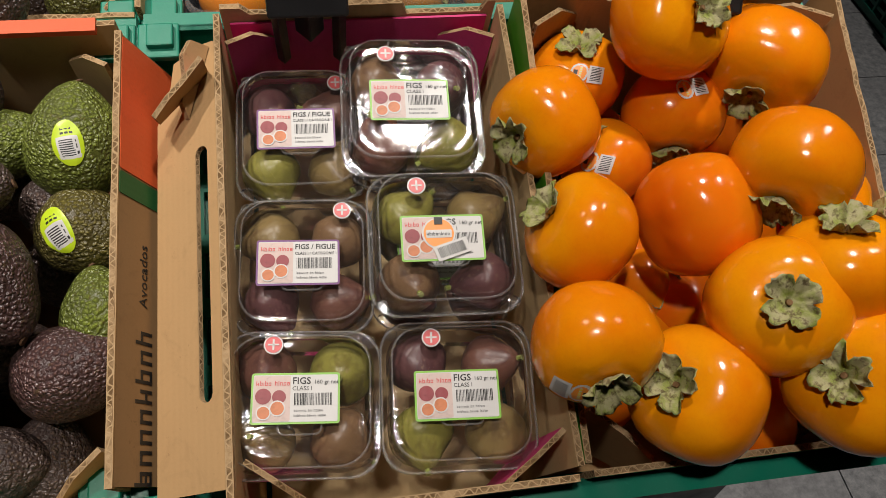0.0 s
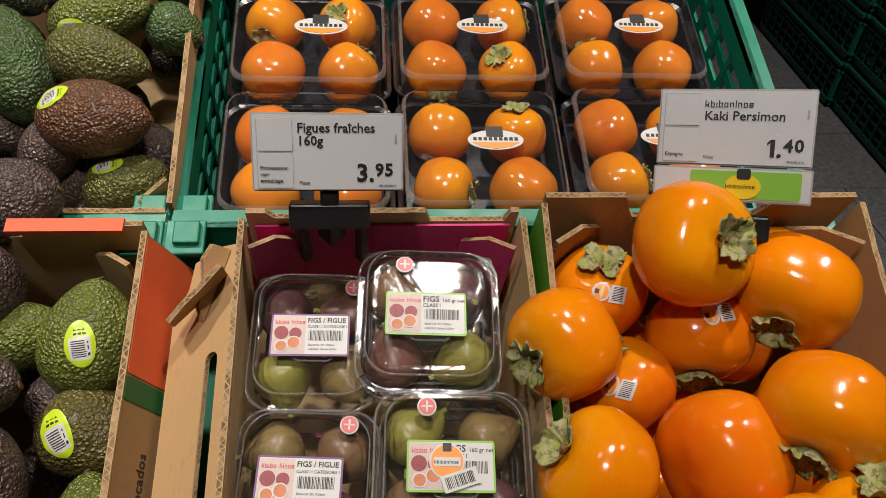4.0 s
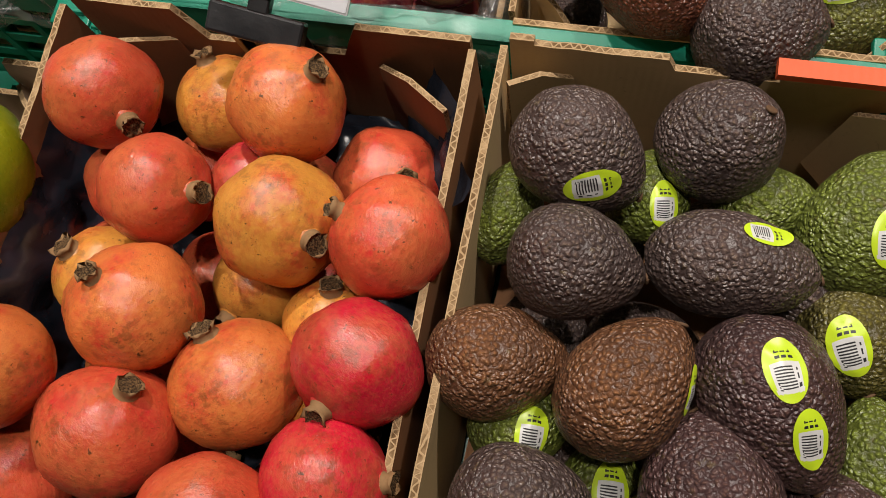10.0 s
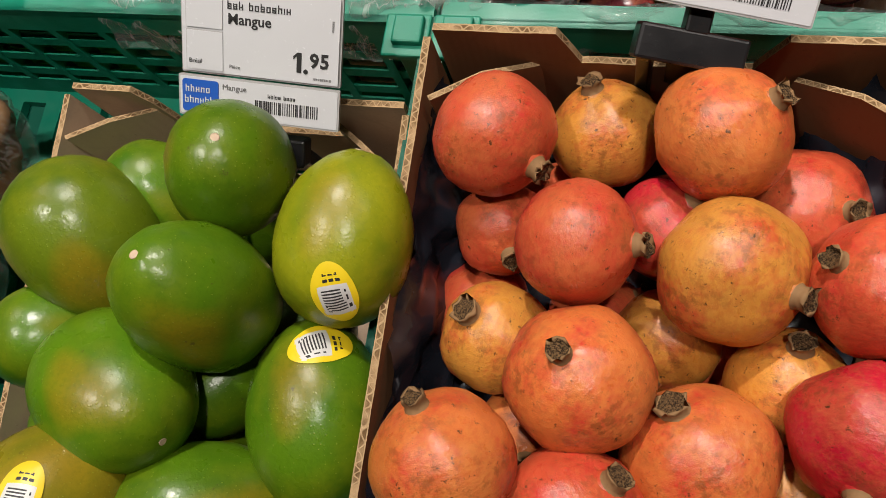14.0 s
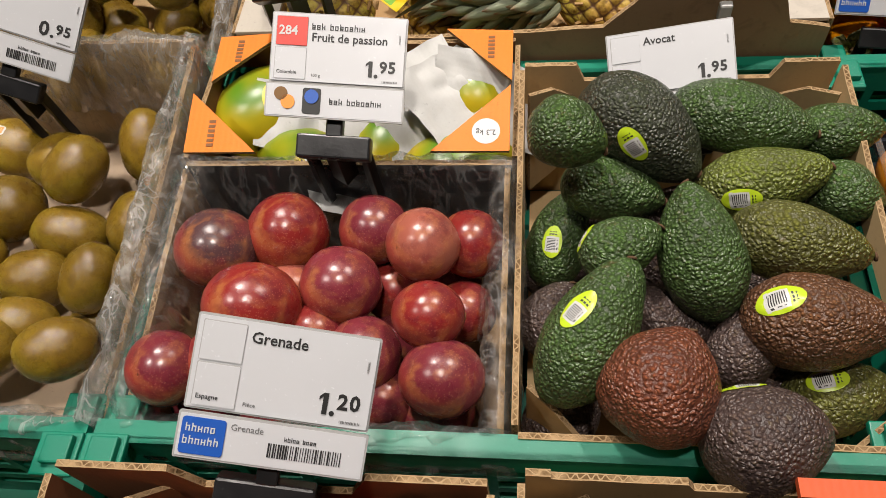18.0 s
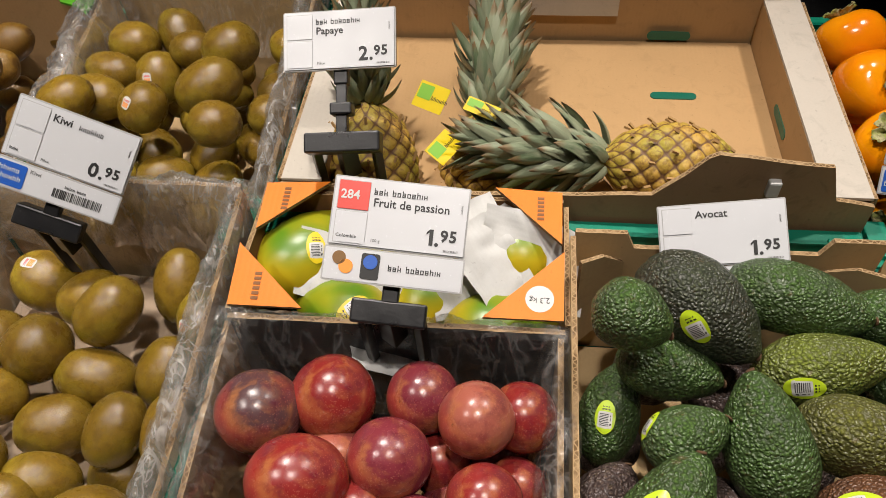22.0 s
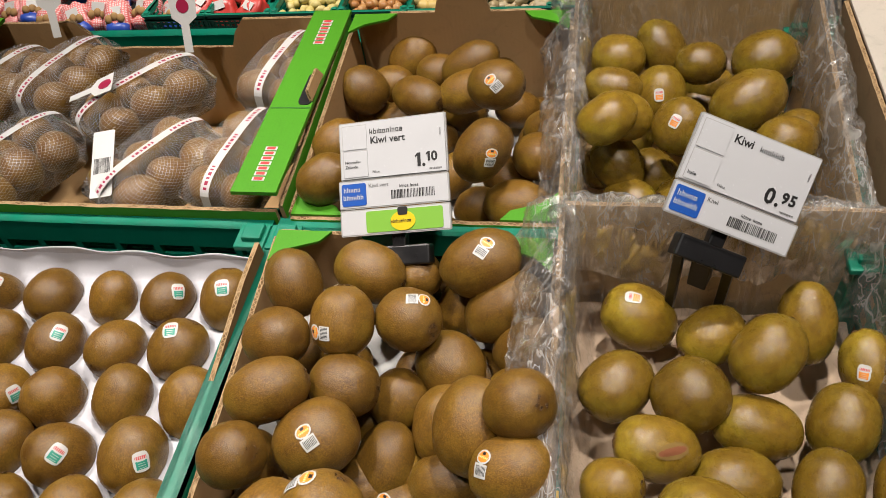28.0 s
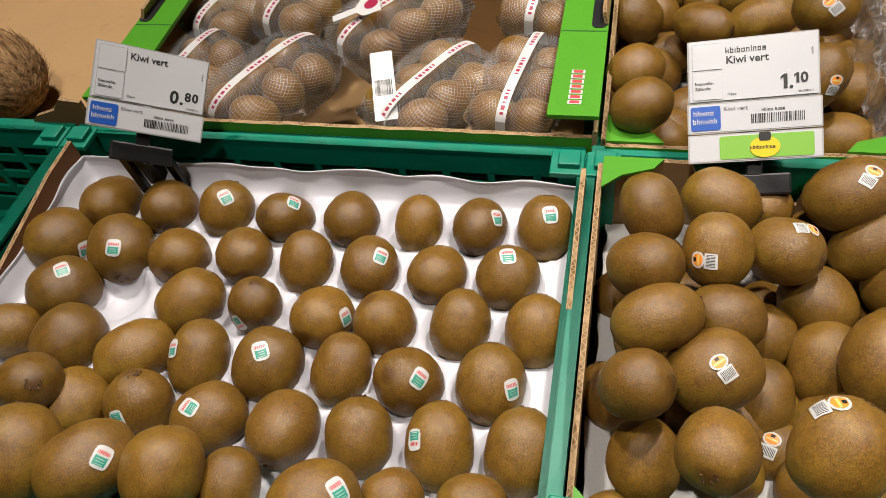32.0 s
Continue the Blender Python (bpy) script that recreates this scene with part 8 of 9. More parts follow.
def pineapple(u, v, w, az, el, length, radius, leaves, crown_scale, label, seed):
    rng = random.Random(seed)
    p = thing("pineapple", ROW[3] @ Matrix.Translation((u, v, w)) @ turn_of(az, el), label, "pineapple", "pineapples in the kraft box")
    R, S = 70, 108
    vv, ff, uv = [], [], []
    for i in range(R + 1):
        t = i / R
        r0 = radius * max(0.05, math.sin(math.pi * min(max(t, 0.02), 0.98)) ** 0.42) * (1 - 0.08 * t)
        for j in range(S + 1):
            ph = math.tau * j / S
            bump = 0.10 * (abs(math.sin(6 * ph + t * 21)) * abs(math.sin(6 * ph - t * 21))) ** 0.5
            vv.append((math.cos(ph) * r0 * (0.92 + bump), math.sin(ph) * r0 * (0.92 + bump), (t - 0.5) * length))
            uv.append((ph, t))
    n = S + 1
    for i in range(R):
        ff += [(i * n + j, i * n + j + 1, (i + 1) * n + j + 1, (i + 1) * n + j) for j in range(S)]
    me = mesh_of("body", vv, ff, PINE, smooth=True)
    lay = me.uv_layers.new()
    for lp in me.loops:
        lay.data[lp.index].uv = uv[lp.vertex_index]
    part("body", me, p, "golden brown scaly body")
    sp = Solid()
    for i in range(14):
        for j in range(12):
            ph = (j + 0.5 * (i % 2)) * math.pi / 6 + math.pi / 12
            t2 = (2 * i + 1) * math.pi / 42.0
            if t2 > 0.95:
                continue
            r0 = radius * math.sin(math.pi * t2) ** 0.42 * (1 - 0.08 * t2) * 1.03
            c = Vector((math.cos(ph) * r0, math.sin(ph) * r0, (t2 - 0.5) * length))
            nn = Vector((math.cos(ph), math.sin(ph), 0.0))
            sp.bar(c, c + nn * rng.uniform(0.002, 0.005) + Vector((0, 0, rng.uniform(0.004, 0.009))), 0.0017, 4)
    part("scale_tip", sp.mesh("scale_tip", EYE_MAT), p, "small dry scale tips", kind="stuff")
    core = 0.085 * crown_scale
    for k in range(leaves):
        t = k / leaves
        ph = k * 2.39996
        lf = part("leaf", LEAVES[min(4, int(t * 5))], p)
        sc = crown_scale * rng.uniform(0.72, 1.05) * (0.78 if t < 0.12 else 1.0)
        lf.matrix_local = (Matrix.Translation((0, 0, length * 0.46 + core * t)) @ pose(0, 0, 0, 0, 0, math.degrees(ph)) @ Matrix.Translation((0.016 * (1 - t), 0, 0))
                           @ pose(0, 0, 0, rng.uniform(-22, 22), -(22 + 58 * t) - rng.uniform(-12, 12), rng.uniform(-10, 10)) @ Matrix.Scale(sc, 4))
    return p


def hang_tag(r, m, w, h, label):
    t = thing("pineapple_tag", ROW[r] @ m, label, "paper tag")
    part("card", plate(w, h, 0.0006, YELLOW, 0.001), t)
    part("picture", plate(w * 0.45, h * 0.55, 0.0004, LABEL_GREEN, 0.001), t, "", Matrix.Translation((w * 0.05, -h * 0.1, 0.0005)))
    part("printed_bar", strokes((6,), h * 0.22, INK), t, "", Matrix.Translation((w * 0.53, -h * 0.6, 0.0008)))


pineapple(-0.333, 0.064, 0.038, 176, 4, 0.138, 0.049, 150, 1.25, "ripe pineapple lying on its side with a spiky grey-green crown", 1)
pineapple(-0.533, 0.112, -0.018, 85, 30, 0.130, 0.052, 150, 1.28, "pineapple with its tall crown leaning on the box back", 2)
pineapple(-0.652, 0.075, 0.015, 100, 48, 0.140, 0.054, 120, 1.0, "pineapple standing on end in the box corner", 3)
hang_tag(3, Matrix.Translation((-0.600, 0.150, 0.078)) @ pose(0, 0, 0, 35, 0, -28), 0.038, 0.030, "yellow paper tag with a fruit picture on a pineapple")
hang_tag(3, Matrix.Translation((-0.590, 0.060, 0.055)) @ pose(0, 0, 0, 25, 0, 62), 0.040, 0.026, "yellow paper tag with a fruit picture on a pineapple")
hang_tag(3, Matrix.Translation((-0.545, 0.115, 0.085)) @ pose(0, 0, 0, 30, 0, -30), 0.040, 0.016, "yellow paper tag with a fruit picture on a pineapple")
# hand holes and ledges of the pineapple box
for x, y, z, rx, rz in ((0.432, 0.232, 0.1395, 0, 0), (0.435, 0.344, 0.150, 90, 0), (0.5428, 0.168, 0.156, 90, 90)):
    s = Solid()
    s.prism(rounded(0.056, 0.013, 0.0063), Matrix.Translation((0, 0, -0.0006)), 0.0012)
    part("hand_hole", s.mesh("hand_hole", CRATE_DARK), pine_box, "dark oval hand hole", Matrix.Translation((x, y, z)) @ pose(0, 0, 0, rx, 0, rz))
for x0, x1 in ((0.001, 0.043), (0.543, 0.587)):
    s = Solid()
    s.box(x0, x1, 0.001, 0.3465, 0.2005, 0.2043)
    part("side_ledge", s.mesh("side_ledge", WHITE_CARD, 0.0004), pine_box, "whitish worn corrugated top ledge")
s = Solid()
s.box(0.480, 0.492, -0.012, 0.008, 0.212, 0.232)
part("white_clip", s.mesh("white_clip", LABEL_WHITE, 0.002), pine_box, "small white plastic clip")
s = Solid()
s.box(0.172, 0.365, 0.3445, 0.3465, 0.178, 0.262)
part("paper_patch", s.mesh("paper_patch", WHITE_CARD), pine_box, "pale torn paper patch")

# ---------------------------------------------------------------- netted kiwi packs
NETTING = bpy.data.materials.new("white_netting")
NETTING.use_nodes = True
_t = NETTING.node_tree
_t.nodes.remove(_t.nodes["Principled BSDF"])
_co = _t.nodes.new("ShaderNodeTexCoord")
_sep = _t.nodes.new("ShaderNodeSeparateXYZ")
_t.links.new(_co.outputs["UV"], _sep.inputs[0])


def _wire(op, a, b):
    n = _t.nodes.new("ShaderNodeMath")
    n.operation = op
    for val, sock in ((a, n.inputs[0]), (b, n.inputs[1])):
        if isinstance(val, (int, float)):
            sock.default_value = val
        else:
            _t.links.new(val, sock)
    return n.outputs[0]


_masks = []
for sign in (1, -1):
    lane = _wire("FRACT", _wire("ADD", _wire("MULTIPLY", _sep.outputs[0], 74.0), _wire("MULTIPLY", _sep.outputs[1], 32.0 * sign)), 0)
    _masks.append(_wire("LESS_THAN", lane, 0.068))
_cover = _wire("MAXIMUM", _masks[0], _masks[1])
_tr, _df, _mx = _t.nodes.new("ShaderNodeBsdfTransparent"), _t.nodes.new("ShaderNodeBsdfDiffuse"), _t.nodes.new("ShaderNodeMixShader")
_df.inputs[0].default_value = (0.80, 0.80, 0.80, 1)
_t.links.new(_wire("MULTIPLY", _cover, 0.60), _mx.inputs[0])
_t.links.new(_tr.outputs[0], _mx.inputs[1])
_t.links.new(_df.outputs[0], _mx.inputs[2])
_t.links.new(_mx.outputs[0], _t.nodes["Material Output"].inputs["Surface"])


def blob(w, d, h, seed, m, name, lump=0.06, R=22, S=36):
    """A soft bag: a rounded box of half sizes w, d, h."""
    v, f, uv, o = [], [], [], Vector((seed * 2.7, seed, seed * 0.4))
    for i in range(R + 1):
        th = math.pi * i / R
        for j in range(S + 1):
            ph = math.tau * j / S
            q = Vector((math.sin(th) * math.cos(ph), math.sin(th) * math.sin(ph), math.cos(th)))
            k = (abs(q.x) ** 3.2 + abs(q.y) ** 3.2 + abs(q.z) ** 3.2) ** (-1 / 3.2)
            k *= 1 + lump * noise.noise(q * 2.6 + o)
            v.append((q.x * k * w, q.y * k * d, q.z * k * h))
            uv.append((j / S, i / R))
    n = S + 1
    for i in range(R):
        f += [(i * n + j, (i + 1) * n + j, (i + 1) * n + j + 1, i * n + j + 1) for j in range(S)]
    me = mesh_of(name, v, f, m, smooth=True)
    lay = me.uv_layers.new()
    for lp in me.loops:
        lay.data[lp.index].uv = uv[lp.vertex_index]
    return me


def net_pack(u, v, w, spin, wd, dp, hh, seed, tilt=0):
    rng = random.Random(seed)
    p = thing("netted_kiwi_pack", ROW[3] @ Matrix.Translation((u, v, w)) @ pose(0, 0, 0, tilt, 0, spin), "clear punnet of kiwis in white netting with a printed band",
              "kiwi pack", "netted kiwi packs in the green box")
    for k in range(6):
        x, y, z = (-0.21 + 0.42 * (k % 2)) * wd, (-0.27 + 0.27 * (k // 2)) * dp, rng.uniform(-0.006, 0.006)
        body = Body(0.0300, rng.uniform(0.0245, 0.0265), prof_kiwi, seed * 11 + k, 0.045)
        kk = part("kiwi", body.mesh("kiwi", KIWI, 14, 20), p, "fuzzy brown kiwi", Matrix.Translation((x, y, z)) @ turn_of(rng.uniform(0, 360), rng.uniform(-30, 50)))
        kk.color = (0.188, 0.102, 0.015, 1)
    part("net", blob(wd / 2, dp / 2, hh, seed, NETTING, "net"), p, "white diamond netting")
    tray_v, tray_f = loft([(rounded(wd * 0.8, dp * 0.86, 0.02), -hh * 0.85), (rounded(wd * 0.93, dp * 0.95, 0.02), hh * 0.1), (rounded(wd * 0.96, dp * 0.97, 0.02), hh * 0.15)], False, True)
    part("punnet", mesh_of("punnet", tray_v, tray_f, CLAM), p, "clear plastic punnet")
    # the band lies over the net from end to end
    bv, bf, idx = [], [], []
    for k in range(73):
        t = -1 + 2 * k / 72
        y = t * dp / 2 * 1.0
        z = hh * max(0.0, 1 - abs(t) ** 3.2) ** (1 / 3.2) * 1.03 + 0.002
        for x in (-0.0058, -0.0022, 0.0022, 0.0058):
            bv.append((x, y, z))
        if k < 72:
            for j in range(3):
                a = k * 4 + j
                bf.append((a, a + 1, a + 5, a + 4))
                idx.append(1 if j == 1 and (k % 24) in (3, 5, 6, 8, 10, 11, 13, 15) else 0)
    part("band", mesh_of("band", bv, bf, [LABEL_WHITE, DARK_RED], idx), p, "white printed band with red marks")
    return p


net_pack(-1.762, 0.094, 0.004, -28, 0.120, 0.180, 0.036, 1)
net_pack(-1.556, 0.092, 0.002, -30, 0.120, 0.170, 0.034, 2)
net_pack(-1.625, 0.215, 0.012, -38, 0.125, 0.185, 0.036, 3)
net_pack(-1.452, 0.110, 0.000, -10, 0.105, 0.165, 0.034, 4)
net_pack(-1.768, 0.268, 0.006, -22, 0.115, 0.165, 0.036, 5)
net_pack(-1.442, 0.280, 0.004, -12, 0.105, 0.150, 0.036, 6)
net_pack(-1.866, 0.258, 0.002, -24, 0.110, 0.160, 0.034, 7)
net_pack(-1.875, 0.105, 0.000, -12, 0.110, 0.170, 0.034, 8)


def net_tag(m, L, label):
    t = thing("net_tag", ROW[3] @ m, label, "paper tag", "white tags of the netted packs")
    s = Solid()
    s.prism([(-0.006, 0), (0.006, 0), (0.006, L * 0.5), (0.018, L * 0.62), (0.020, L), (-0.020, L), (-0.018, L * 0.62), (-0.006, L * 0.5)], Matrix.Identity(4), 0.0006)
    part("card", s.mesh("card", LABEL_WHITE), t)
    s = Solid()
    s.bar((0, L * 0.82, 0.0006), (0, L * 0.82, 0.0012), 0.009, 20)
    part("red_mark", s.mesh("red_mark", DARK_RED), t, "dark red oval mark")


net_tag(Matrix.Translation((-1.585, 0.298, 0.030)) @ pose(0, 0, 0, 60, 0, 4), 0.075, "white paper tag with a dark red oval standing up")
net_tag(Matrix.Translation((-1.690, 0.165, 0.052)) @ pose(0, 0, 0, 12, 0, -70), 0.062, "white paper tag with a dark red oval lying on the nets")
net_tag(Matrix.Translation((-1.800, 0.325, 0.040)) @ pose(0, 0, 0, 60, 0, 10), 0.075, "white paper tag with a dark red oval standing up")
bar_tag = thing("bar_code_tag", ROW[3] @ Matrix.Translation((-1.628, 0.105, 0.048)) @ pose(0, 0, 0, 15, 0, 16), "pale paper strip with a bar code hanging from a net", "paper tag")
part("card", plate(0.026, 0.095, 0.0006, LABEL_WHITE), bar_tag)
part("bar_code", bars(0.020, 0.022, 18, INK, 12), bar_tag, "", Matrix.Translation((0.003, -0.040, 0.0008)))

# printed ledges and marks of the green net box
for x0, x1 in ((0.533, 0.585), (-0.006, 0.046)):
    s = Solid()
    s.box(x0, x1, 0.0, 0.352, 0.200, 0.205)
    led = part("top_ledge", s.mesh("top_ledge", GREEN_PRINT), net_box, "wide bright green top ledge")
    side = 1 if x0 > 0 else -1
    xe = (x1 if x0 > 0 else x0) - side * 0.010
    s = Solid()
    s.prism(rounded(0.017, 0.062, 0.007), Matrix.Translation((xe, 0.178, 0.2051)), 0.0008)
    part("hand_hole", s.mesh("hand_hole", BLACK), led, "dark hand hole")
    s = Solid()
    s.prism([(-0.026, 0.0), (0.026, 0.0), (0.020, 0.014), (-0.022, 0.013)], frame_at((xe + side * 0.006, 0.178, 0.2062), (0, 1, 0), (-side * 0.25, 0, 0.97)), 0.004, 0, 0, 1)
    part("hand_tab", s.mesh("hand_tab", [KRAFT, FLUTE]), led, "bent kraft hand tab")
    s = Solid()
    s.box(x0 + 0.001, x1 - 0.001, 0.1405, 0.1420, 0.2050, 0.2054)
    part("fold_line", s.mesh("fold_line", DARK_GREEN_PRINT), led, "darker fold line")
    for y in (0.045, 0.30):
        s = Solid()
        for q in range(7):
            s.box((x0 + x1) / 2 - 0.007, (x0 + x1) / 2 + 0.007, y - 0.028 + q * 0.0082, y - 0.028 + q * 0.0082 + 0.0058, 0.2052, 0.2056)
        part("printed_bar", s.mesh("printed_bar", LABEL_WHITE), led, "white and red printed mark")
        s = Solid()
        for q in range(7):
            s.box((x0 + x1) / 2 - 0.005, (x0 + x1) / 2 + 0.005, y - 0.027 + q * 0.0082, y - 0.027 + q * 0.0082 + 0.0040, 0.2056, 0.2060)
        part("printed_bar", s.mesh("printed_bar", LABEL_RED), led)
# bright green corner tabs of the kiwi boxes
for box, w, d, h in ((kiwi_box, 0.286, 0.368, 0.162), (kiwi2_box, 0.286, 0.341, 0.200)):
    for x, y, sx, sy in ((0, 0, 1, 1), (w, 0, -1, 1), (0, d, 1, -1), (w, d, -1, -1)):
        s = Solid()
        pts = [(0, 0), (sx * 0.058, 0), (sx * 0.048, sy * 0.014), (sx * 0.018, sy * 0.025), (0, sy * 0.042)]
        if sx * sy < 0:
            pts.reverse()
        s.prism(pts, Matrix.Translation((x, y, h + 0.002 if sy < 0 else h - 0.030)), 0.003)
        part("corner_tab", s.mesh("corner_tab", GREEN_PRINT), box, "bright green corner tab")

# the avocado box's printed outer side and orange corner strip
s = Solid()
s.prism([(0, 0), (0.345, 0), (0.345, 0.082), (0, 0.082)], frame_at((0.303, 0.006, 0.115), (0, 1, 0), (-0.36, 0, 0.93)), 0.003, 0, 0, 2)
side = part("printed_side", s.mesh("printed_side", [KRAFT_MID, KRAFT_MID, FLUTE]), avo_box, "kraft side panel with dark and orange print")
sm = frame_at((0.303, 0.006, 0.115), (0, 1, 0), (-0.36, 0, 0.93)) @ Matrix.Translation((0, 0, 0.0034))
part("orange_field", plate(0.115, 0.078, 0.0006, RED_PRINT), side, "orange-red printed corner", sm @ Matrix.Translation((0.228, 0.080, 0)))
part("green_stripe", plate(0.018, 0.078, 0.0006, DARK_GREEN_PRINT), side, "", sm @ Matrix.Translation((0.208, 0.080, 0)))
part("printed_bar", strokes((8,), 0.026, INK), side, "dark printed mark", sm @ Matrix.Translation((0.0, 0.040, 0)))
part("printed_text", letters("Avocados", 0.0125, INK), side, "", sm @ Matrix.Translation((0.126, 0.046, 0)))
part("printed_bar", strokes((7, 2, 5), 0.0085, KRAFT_DARK), side, "", sm @ Matrix.Translation((0.030, 0.026, 0)))
s = Solid()
s.box(0.168, 0.258, 0.352, 0.364, 0.189, 0.195)
part("orange_strip", s.mesh("orange_strip", RED_PRINT), avo_box, "orange-red printed strip")

# ---------------------------------------------------------------- crate with dark netted bags beside the mangoes
for k, (x, y) in enumerate(((-1.20, 0.26), (-1.19, 0.14), (-1.29, 0.20), (-1.28, 0.08))):
    b = thing("dark_bag", ROW[1] @ Matrix.Translation((x, y, -0.055)), "dark vegetables in a shiny clear bag", "bag", "clear bags in the crate")
    part("contents", blob(0.055, 0.065, 0.04, 30 + k, STEM, "contents", 0.2), b)
    part("film", blob(0.062, 0.072, 0.05, 40 + k, FILM, "film", 0.16), b, "crinkled clear film")

# ---------------------------------------------------------------- the stack of empty crates on the floor
for k in range(4):
    for j in range(3):
        c = crate(1, 0, 0.6, "dark green plastic crate in a stack on the floor", mats=CRATE_DARK, height=0.17)
        tagged(c, group="stacked crates on the floor")
        c.matrix_world = Matrix.Translation((1.66 + 0.02 * (j % 2), 1.05 + 0.61 * j + 0.6, 0.17 + 0.175 * k)) @ pose(0, 0, 0, 0, 0, -90)

# ---------------------------------------------------------------- floor tiles near the stand
s = Solid()
s.box(0.0015, 0.5985, 0.0015, 0.2985, -0.010, 0.0)
tile_me = s.mesh("floor_tile", FLOOR_MAT)
floor_ob = bpy.data.objects["floor"]
for i in range(5):
    for j in range(12):
        t = part("floor_tile", tile_me, floor_ob)
        t.location = (0.3 + 0.6 * i + (0.3 if j % 2 else 0), -0.3 + 0.3 * j, 0)

# ---------------------------------------------------------------- the far vegetable stand across the aisle
far = thing("far_display", Matrix.Identity(4), "distant sloping vegetable display with green crates", "display table")
s = Solid()
s.box(-5.6, 0.4, 3.75, 5.6, 0.0, 0.42)
part("plinth", s.mesh("plinth", BLACK), far)


def heap(x, y, z, w, d, n, size, cols, seed, label, category, long=1.0):
    """A crate's heap: too many small pieces to count."""
    rng, v, f, idx = random.Random(seed), [], [], []
    mats = [m_plastic("produce_%s" % category.replace(" ", "_"), c, 0.45, 0.1, 0.4) for c in cols]
    for k in range(n):
        c = Vector((x + rng.uniform(-0.5, 0.5) * w, y + rng.uniform(-0.5, 0.5) * d, z + rng.uniform(0.0, 0.05)))
        c.z += (c.y - y) * 0.30
        q = Euler((rng.uniform(0, 6), rng.uniform(-0.4, 0.4), rng.uniform(0, 6))).to_matrix()
        n0 = len(v)
        R, S = 6, 9
        for i in range(R + 1):
            th = math.pi * i / R
            for j in range(S):
                ph = math.tau * j / S
                p = Vector((math.sin(th) * math.cos(ph) * long, math.sin(th) * math.sin(ph), math.cos(th))) * size * rng.uniform(0.92, 1.08)
                v.append(tuple(c + q @ p))
        for i in range(R):
            for j in range(S):
                f.append((n0 + i * S + j, n0 + i * S + (j + 1) % S, n0 + (i + 1) * S + (j + 1) % S, n0 + (i + 1) * S + j))
                idx.append(k % len(mats))
    ob = new(category.replace(" ", "_") + "_heap", mesh_of("heap", v, f, mats, idx, True))
    tagged(ob, label, category, kind="stuff")


FARX = -1.05
BINS = [("green apple", 1.0, 0.035, [(0.35, 0.55, 0.14), (0.42, 0.6, 0.2)], "pale green apples heaped in a far crate"),
        ("ginger", 1.6, 0.024, [(0.5, 0.4, 0.22), (0.55, 0.47, 0.3)], "knobbly beige roots heaped in a far crate"),
        ("potato", 1.5, 0.032, [(0.62, 0.45, 0.14), (0.66, 0.5, 0.2)], "yellow potatoes heaped in a far crate"),
        ("onion", 1.0, 0.024, [(0.45, 0.2, 0.06), (0.52, 0.28, 0.1)], "brown onions heaped in a far crate"),
        ("small potato", 1.4, 0.022, [(0.6, 0.5, 0.16), (0.66, 0.56, 0.22)], "small yellow potatoes heaped in a far crate")]
for k, (cat, lg, size, cols, label) in enumerate(BINS):
    x = FARX - 0.335 * k
    heap(x, 4.02, 0.58, 0.29, 0.42, 90, size, cols, 60 + k, label, cat, lg)
for k in range(9):
    x = FARX + 0.67 - 0.335 * k if k < 7 else FARX - 0.335 * k + 0.67
    c = crate(1, 0, 0.33, "green plastic crate on the far display", mats=CRATE, depth=0.52, height=0.15)
    tagged(c, group="green crates on the far display")
    c.matrix_world = Matrix.Translation((x - 0.165, 3.76, 0.585)) @ pose(0, 0, 0, 16, 0, 0)
BAG_PINK = mat("pink_checked_net", (0.7, 0.3, 0.3), 0.45)
_n = Nodes(BAG_PINK)
_w = [_n.add("ShaderNodeTexWave", Scale=26.0, Distortion=1.5) for _ in range(2)]
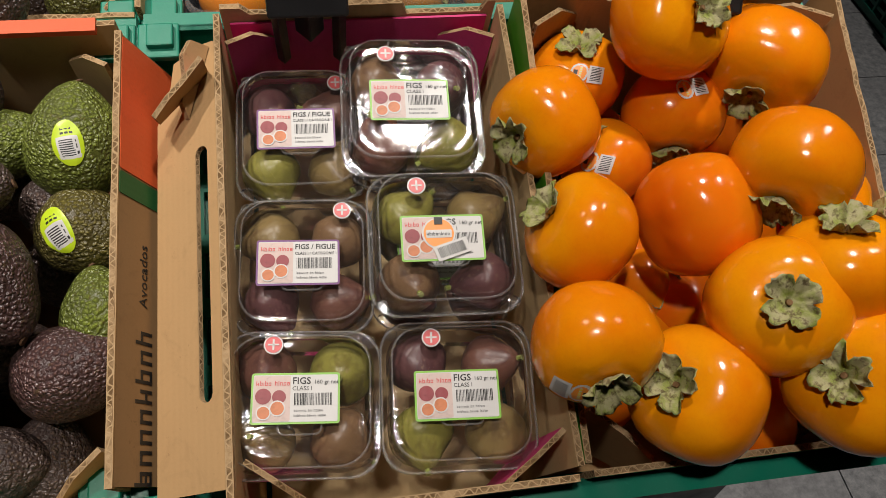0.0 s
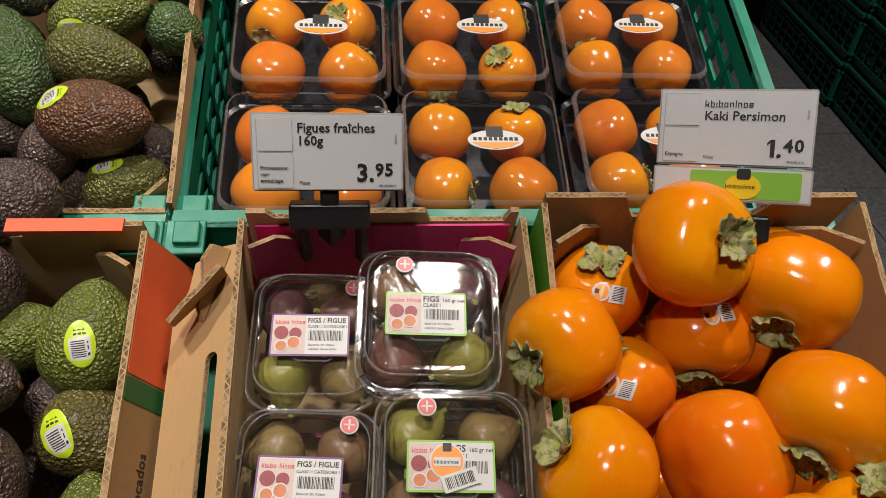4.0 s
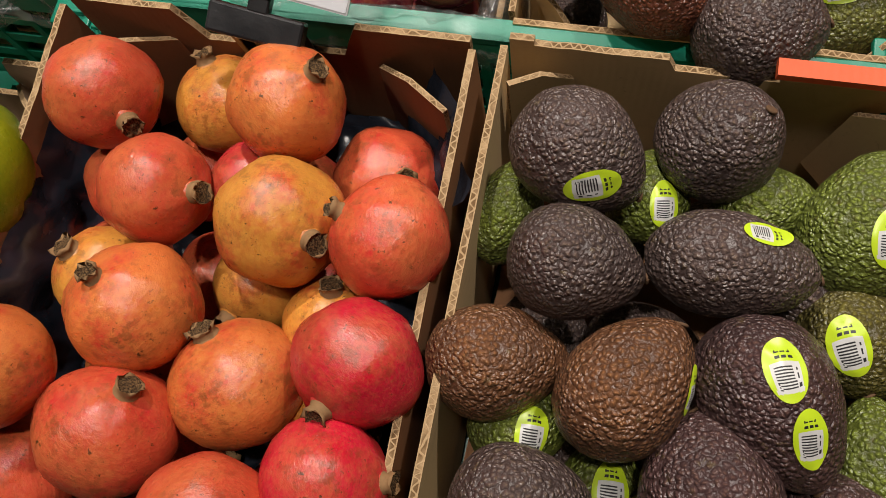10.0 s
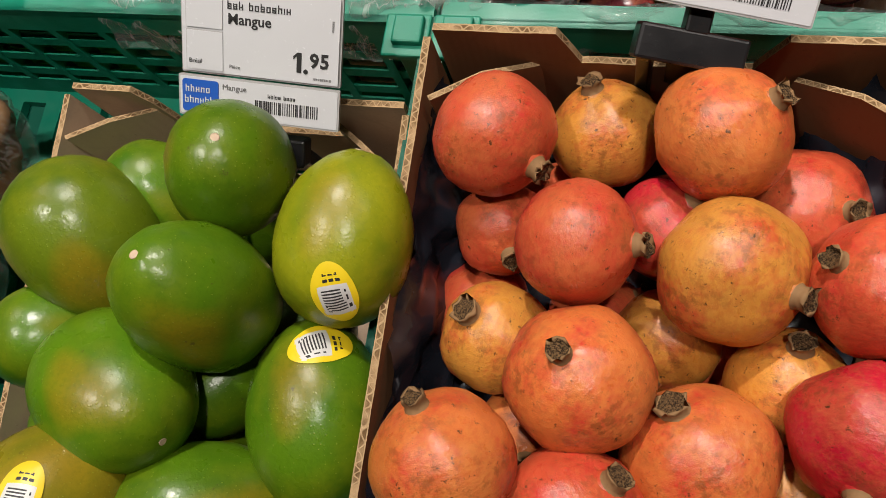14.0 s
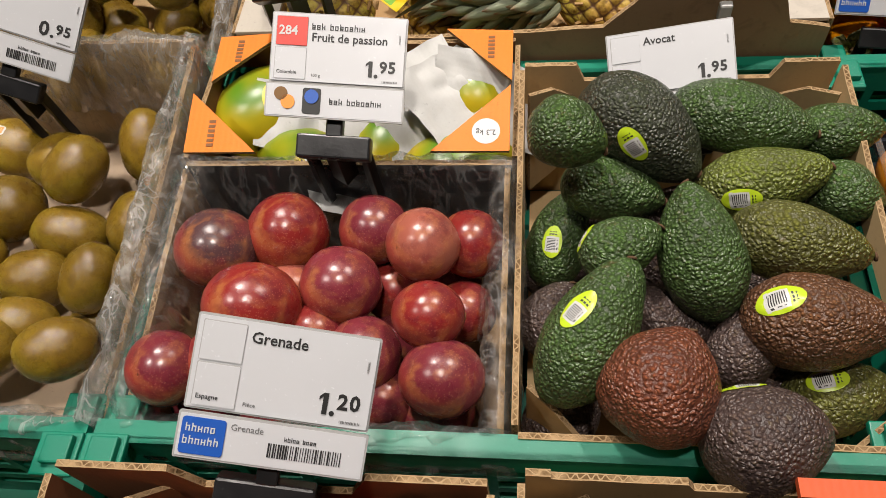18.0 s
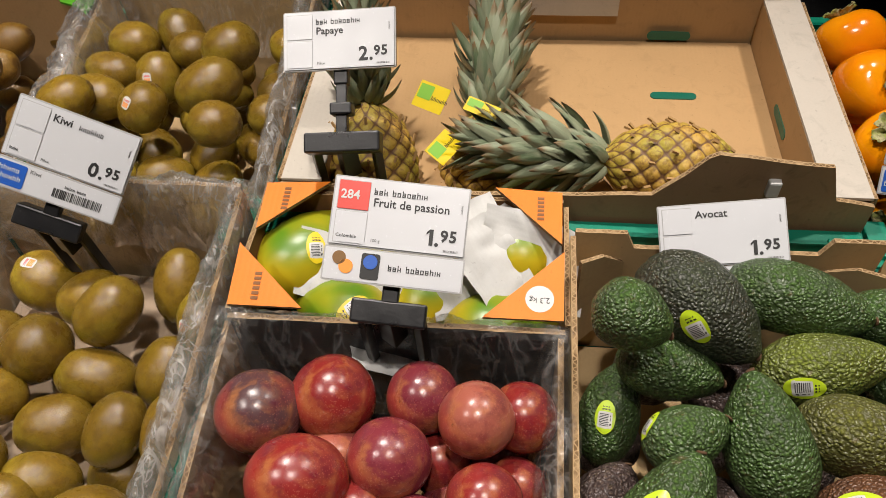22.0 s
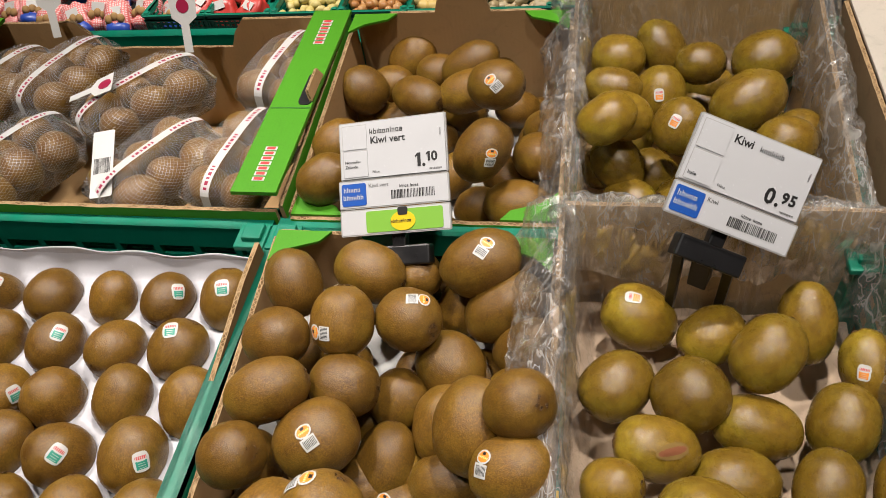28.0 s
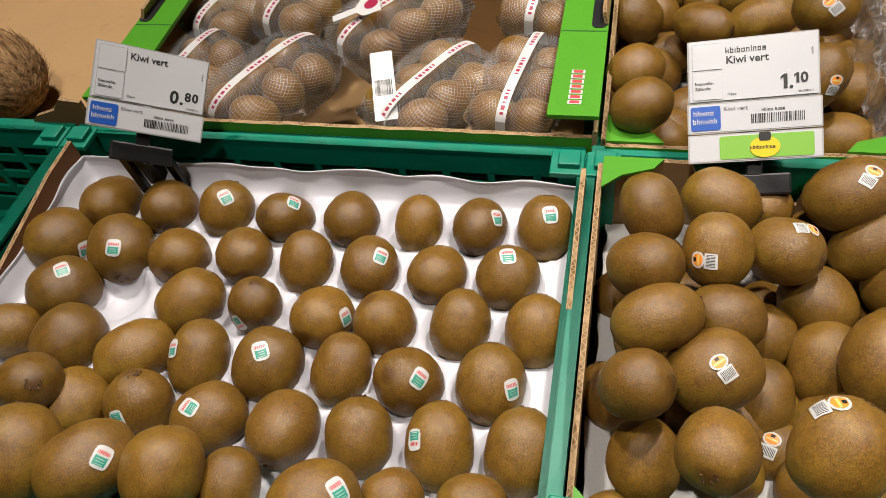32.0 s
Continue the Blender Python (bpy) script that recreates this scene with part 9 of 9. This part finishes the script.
_w[1].bands_direction = "Z"
for _k in _w:
    _n.link(_n.coord(), _k.inputs["Vector"])
_n.color(_n.mix(_n.ramp(_n.math("MULTIPLY", _w[0].outputs["Fac"], _w[1].outputs["Fac"]), (0.15, 0.0), (0.5, 1.0)), (0.66, 0.16, 0.16), (0.78, 0.58, 0.55)))
BAG_RED = m_plastic("red_net", (0.58, 0.05, 0.04), 0.35, 0.3, 0.4)
BAG_BLUE = m_plastic("blue_bag_foot", (0.03, 0.08, 0.42), 0.35, 0.2, 0.3)
POTATO = m_card("potato_skin", (0.36, 0.22, 0.09), 0.5)
rng_f = random.Random(77)
for k in range(26):
    x, y = -2.72 - 0.135 * (k % 13) + rng_f.uniform(-0.03, 0.03), 3.88 + 0.28 * (k // 13) + rng_f.uniform(-0.05, 0.05)
    red = (k % 13) < 3
    b = thing("net_bag", Matrix.Translation((x, y, 0.565 + (y - 3.9) * 0.28)) @ pose(0, 0, 0, -38 + rng_f.uniform(-15, 15), rng_f.uniform(-20, 20), rng_f.uniform(-35, 35)),
              "red net bag of produce with a white label" if red else "pink checked bag of potatoes with a white label", "bag", "printed bags on the far display")
    part("bag", blob(0.068, 0.050, 0.088, 80 + k, BAG_RED if red else BAG_PINK, "bag", 0.3, 14, 20), b)
    part("label", plate(0.062, 0.044, 0.001, LABEL_WHITE), b, "white printed label", Matrix.Translation((-0.031, -0.052, 0.042)) @ pose(0, 0, 0, 90, 0, 0))
    if not red:
        part("foot", blob(0.060, 0.046, 0.034, 130 + k, BAG_BLUE if k % 2 else BAG_PINK, "foot", 0.2, 8, 14), b, "", Matrix.Translation((0, -0.012, -0.066)))
        for q in range(3):
            body = Body(0.024, 0.020, prof_round, k * 3 + q, 0.08)
            part("potato", body.mesh("potato", POTATO, 8, 10), b, "", Matrix.Translation((-0.032 + 0.030 * q, -0.047, -0.022 + 0.012 * (q % 2))))
back = slab("partition_north", -8.9, 5.9, 6.2, 6.3, 0, 2.2, PAINT, "plain low shop partition")
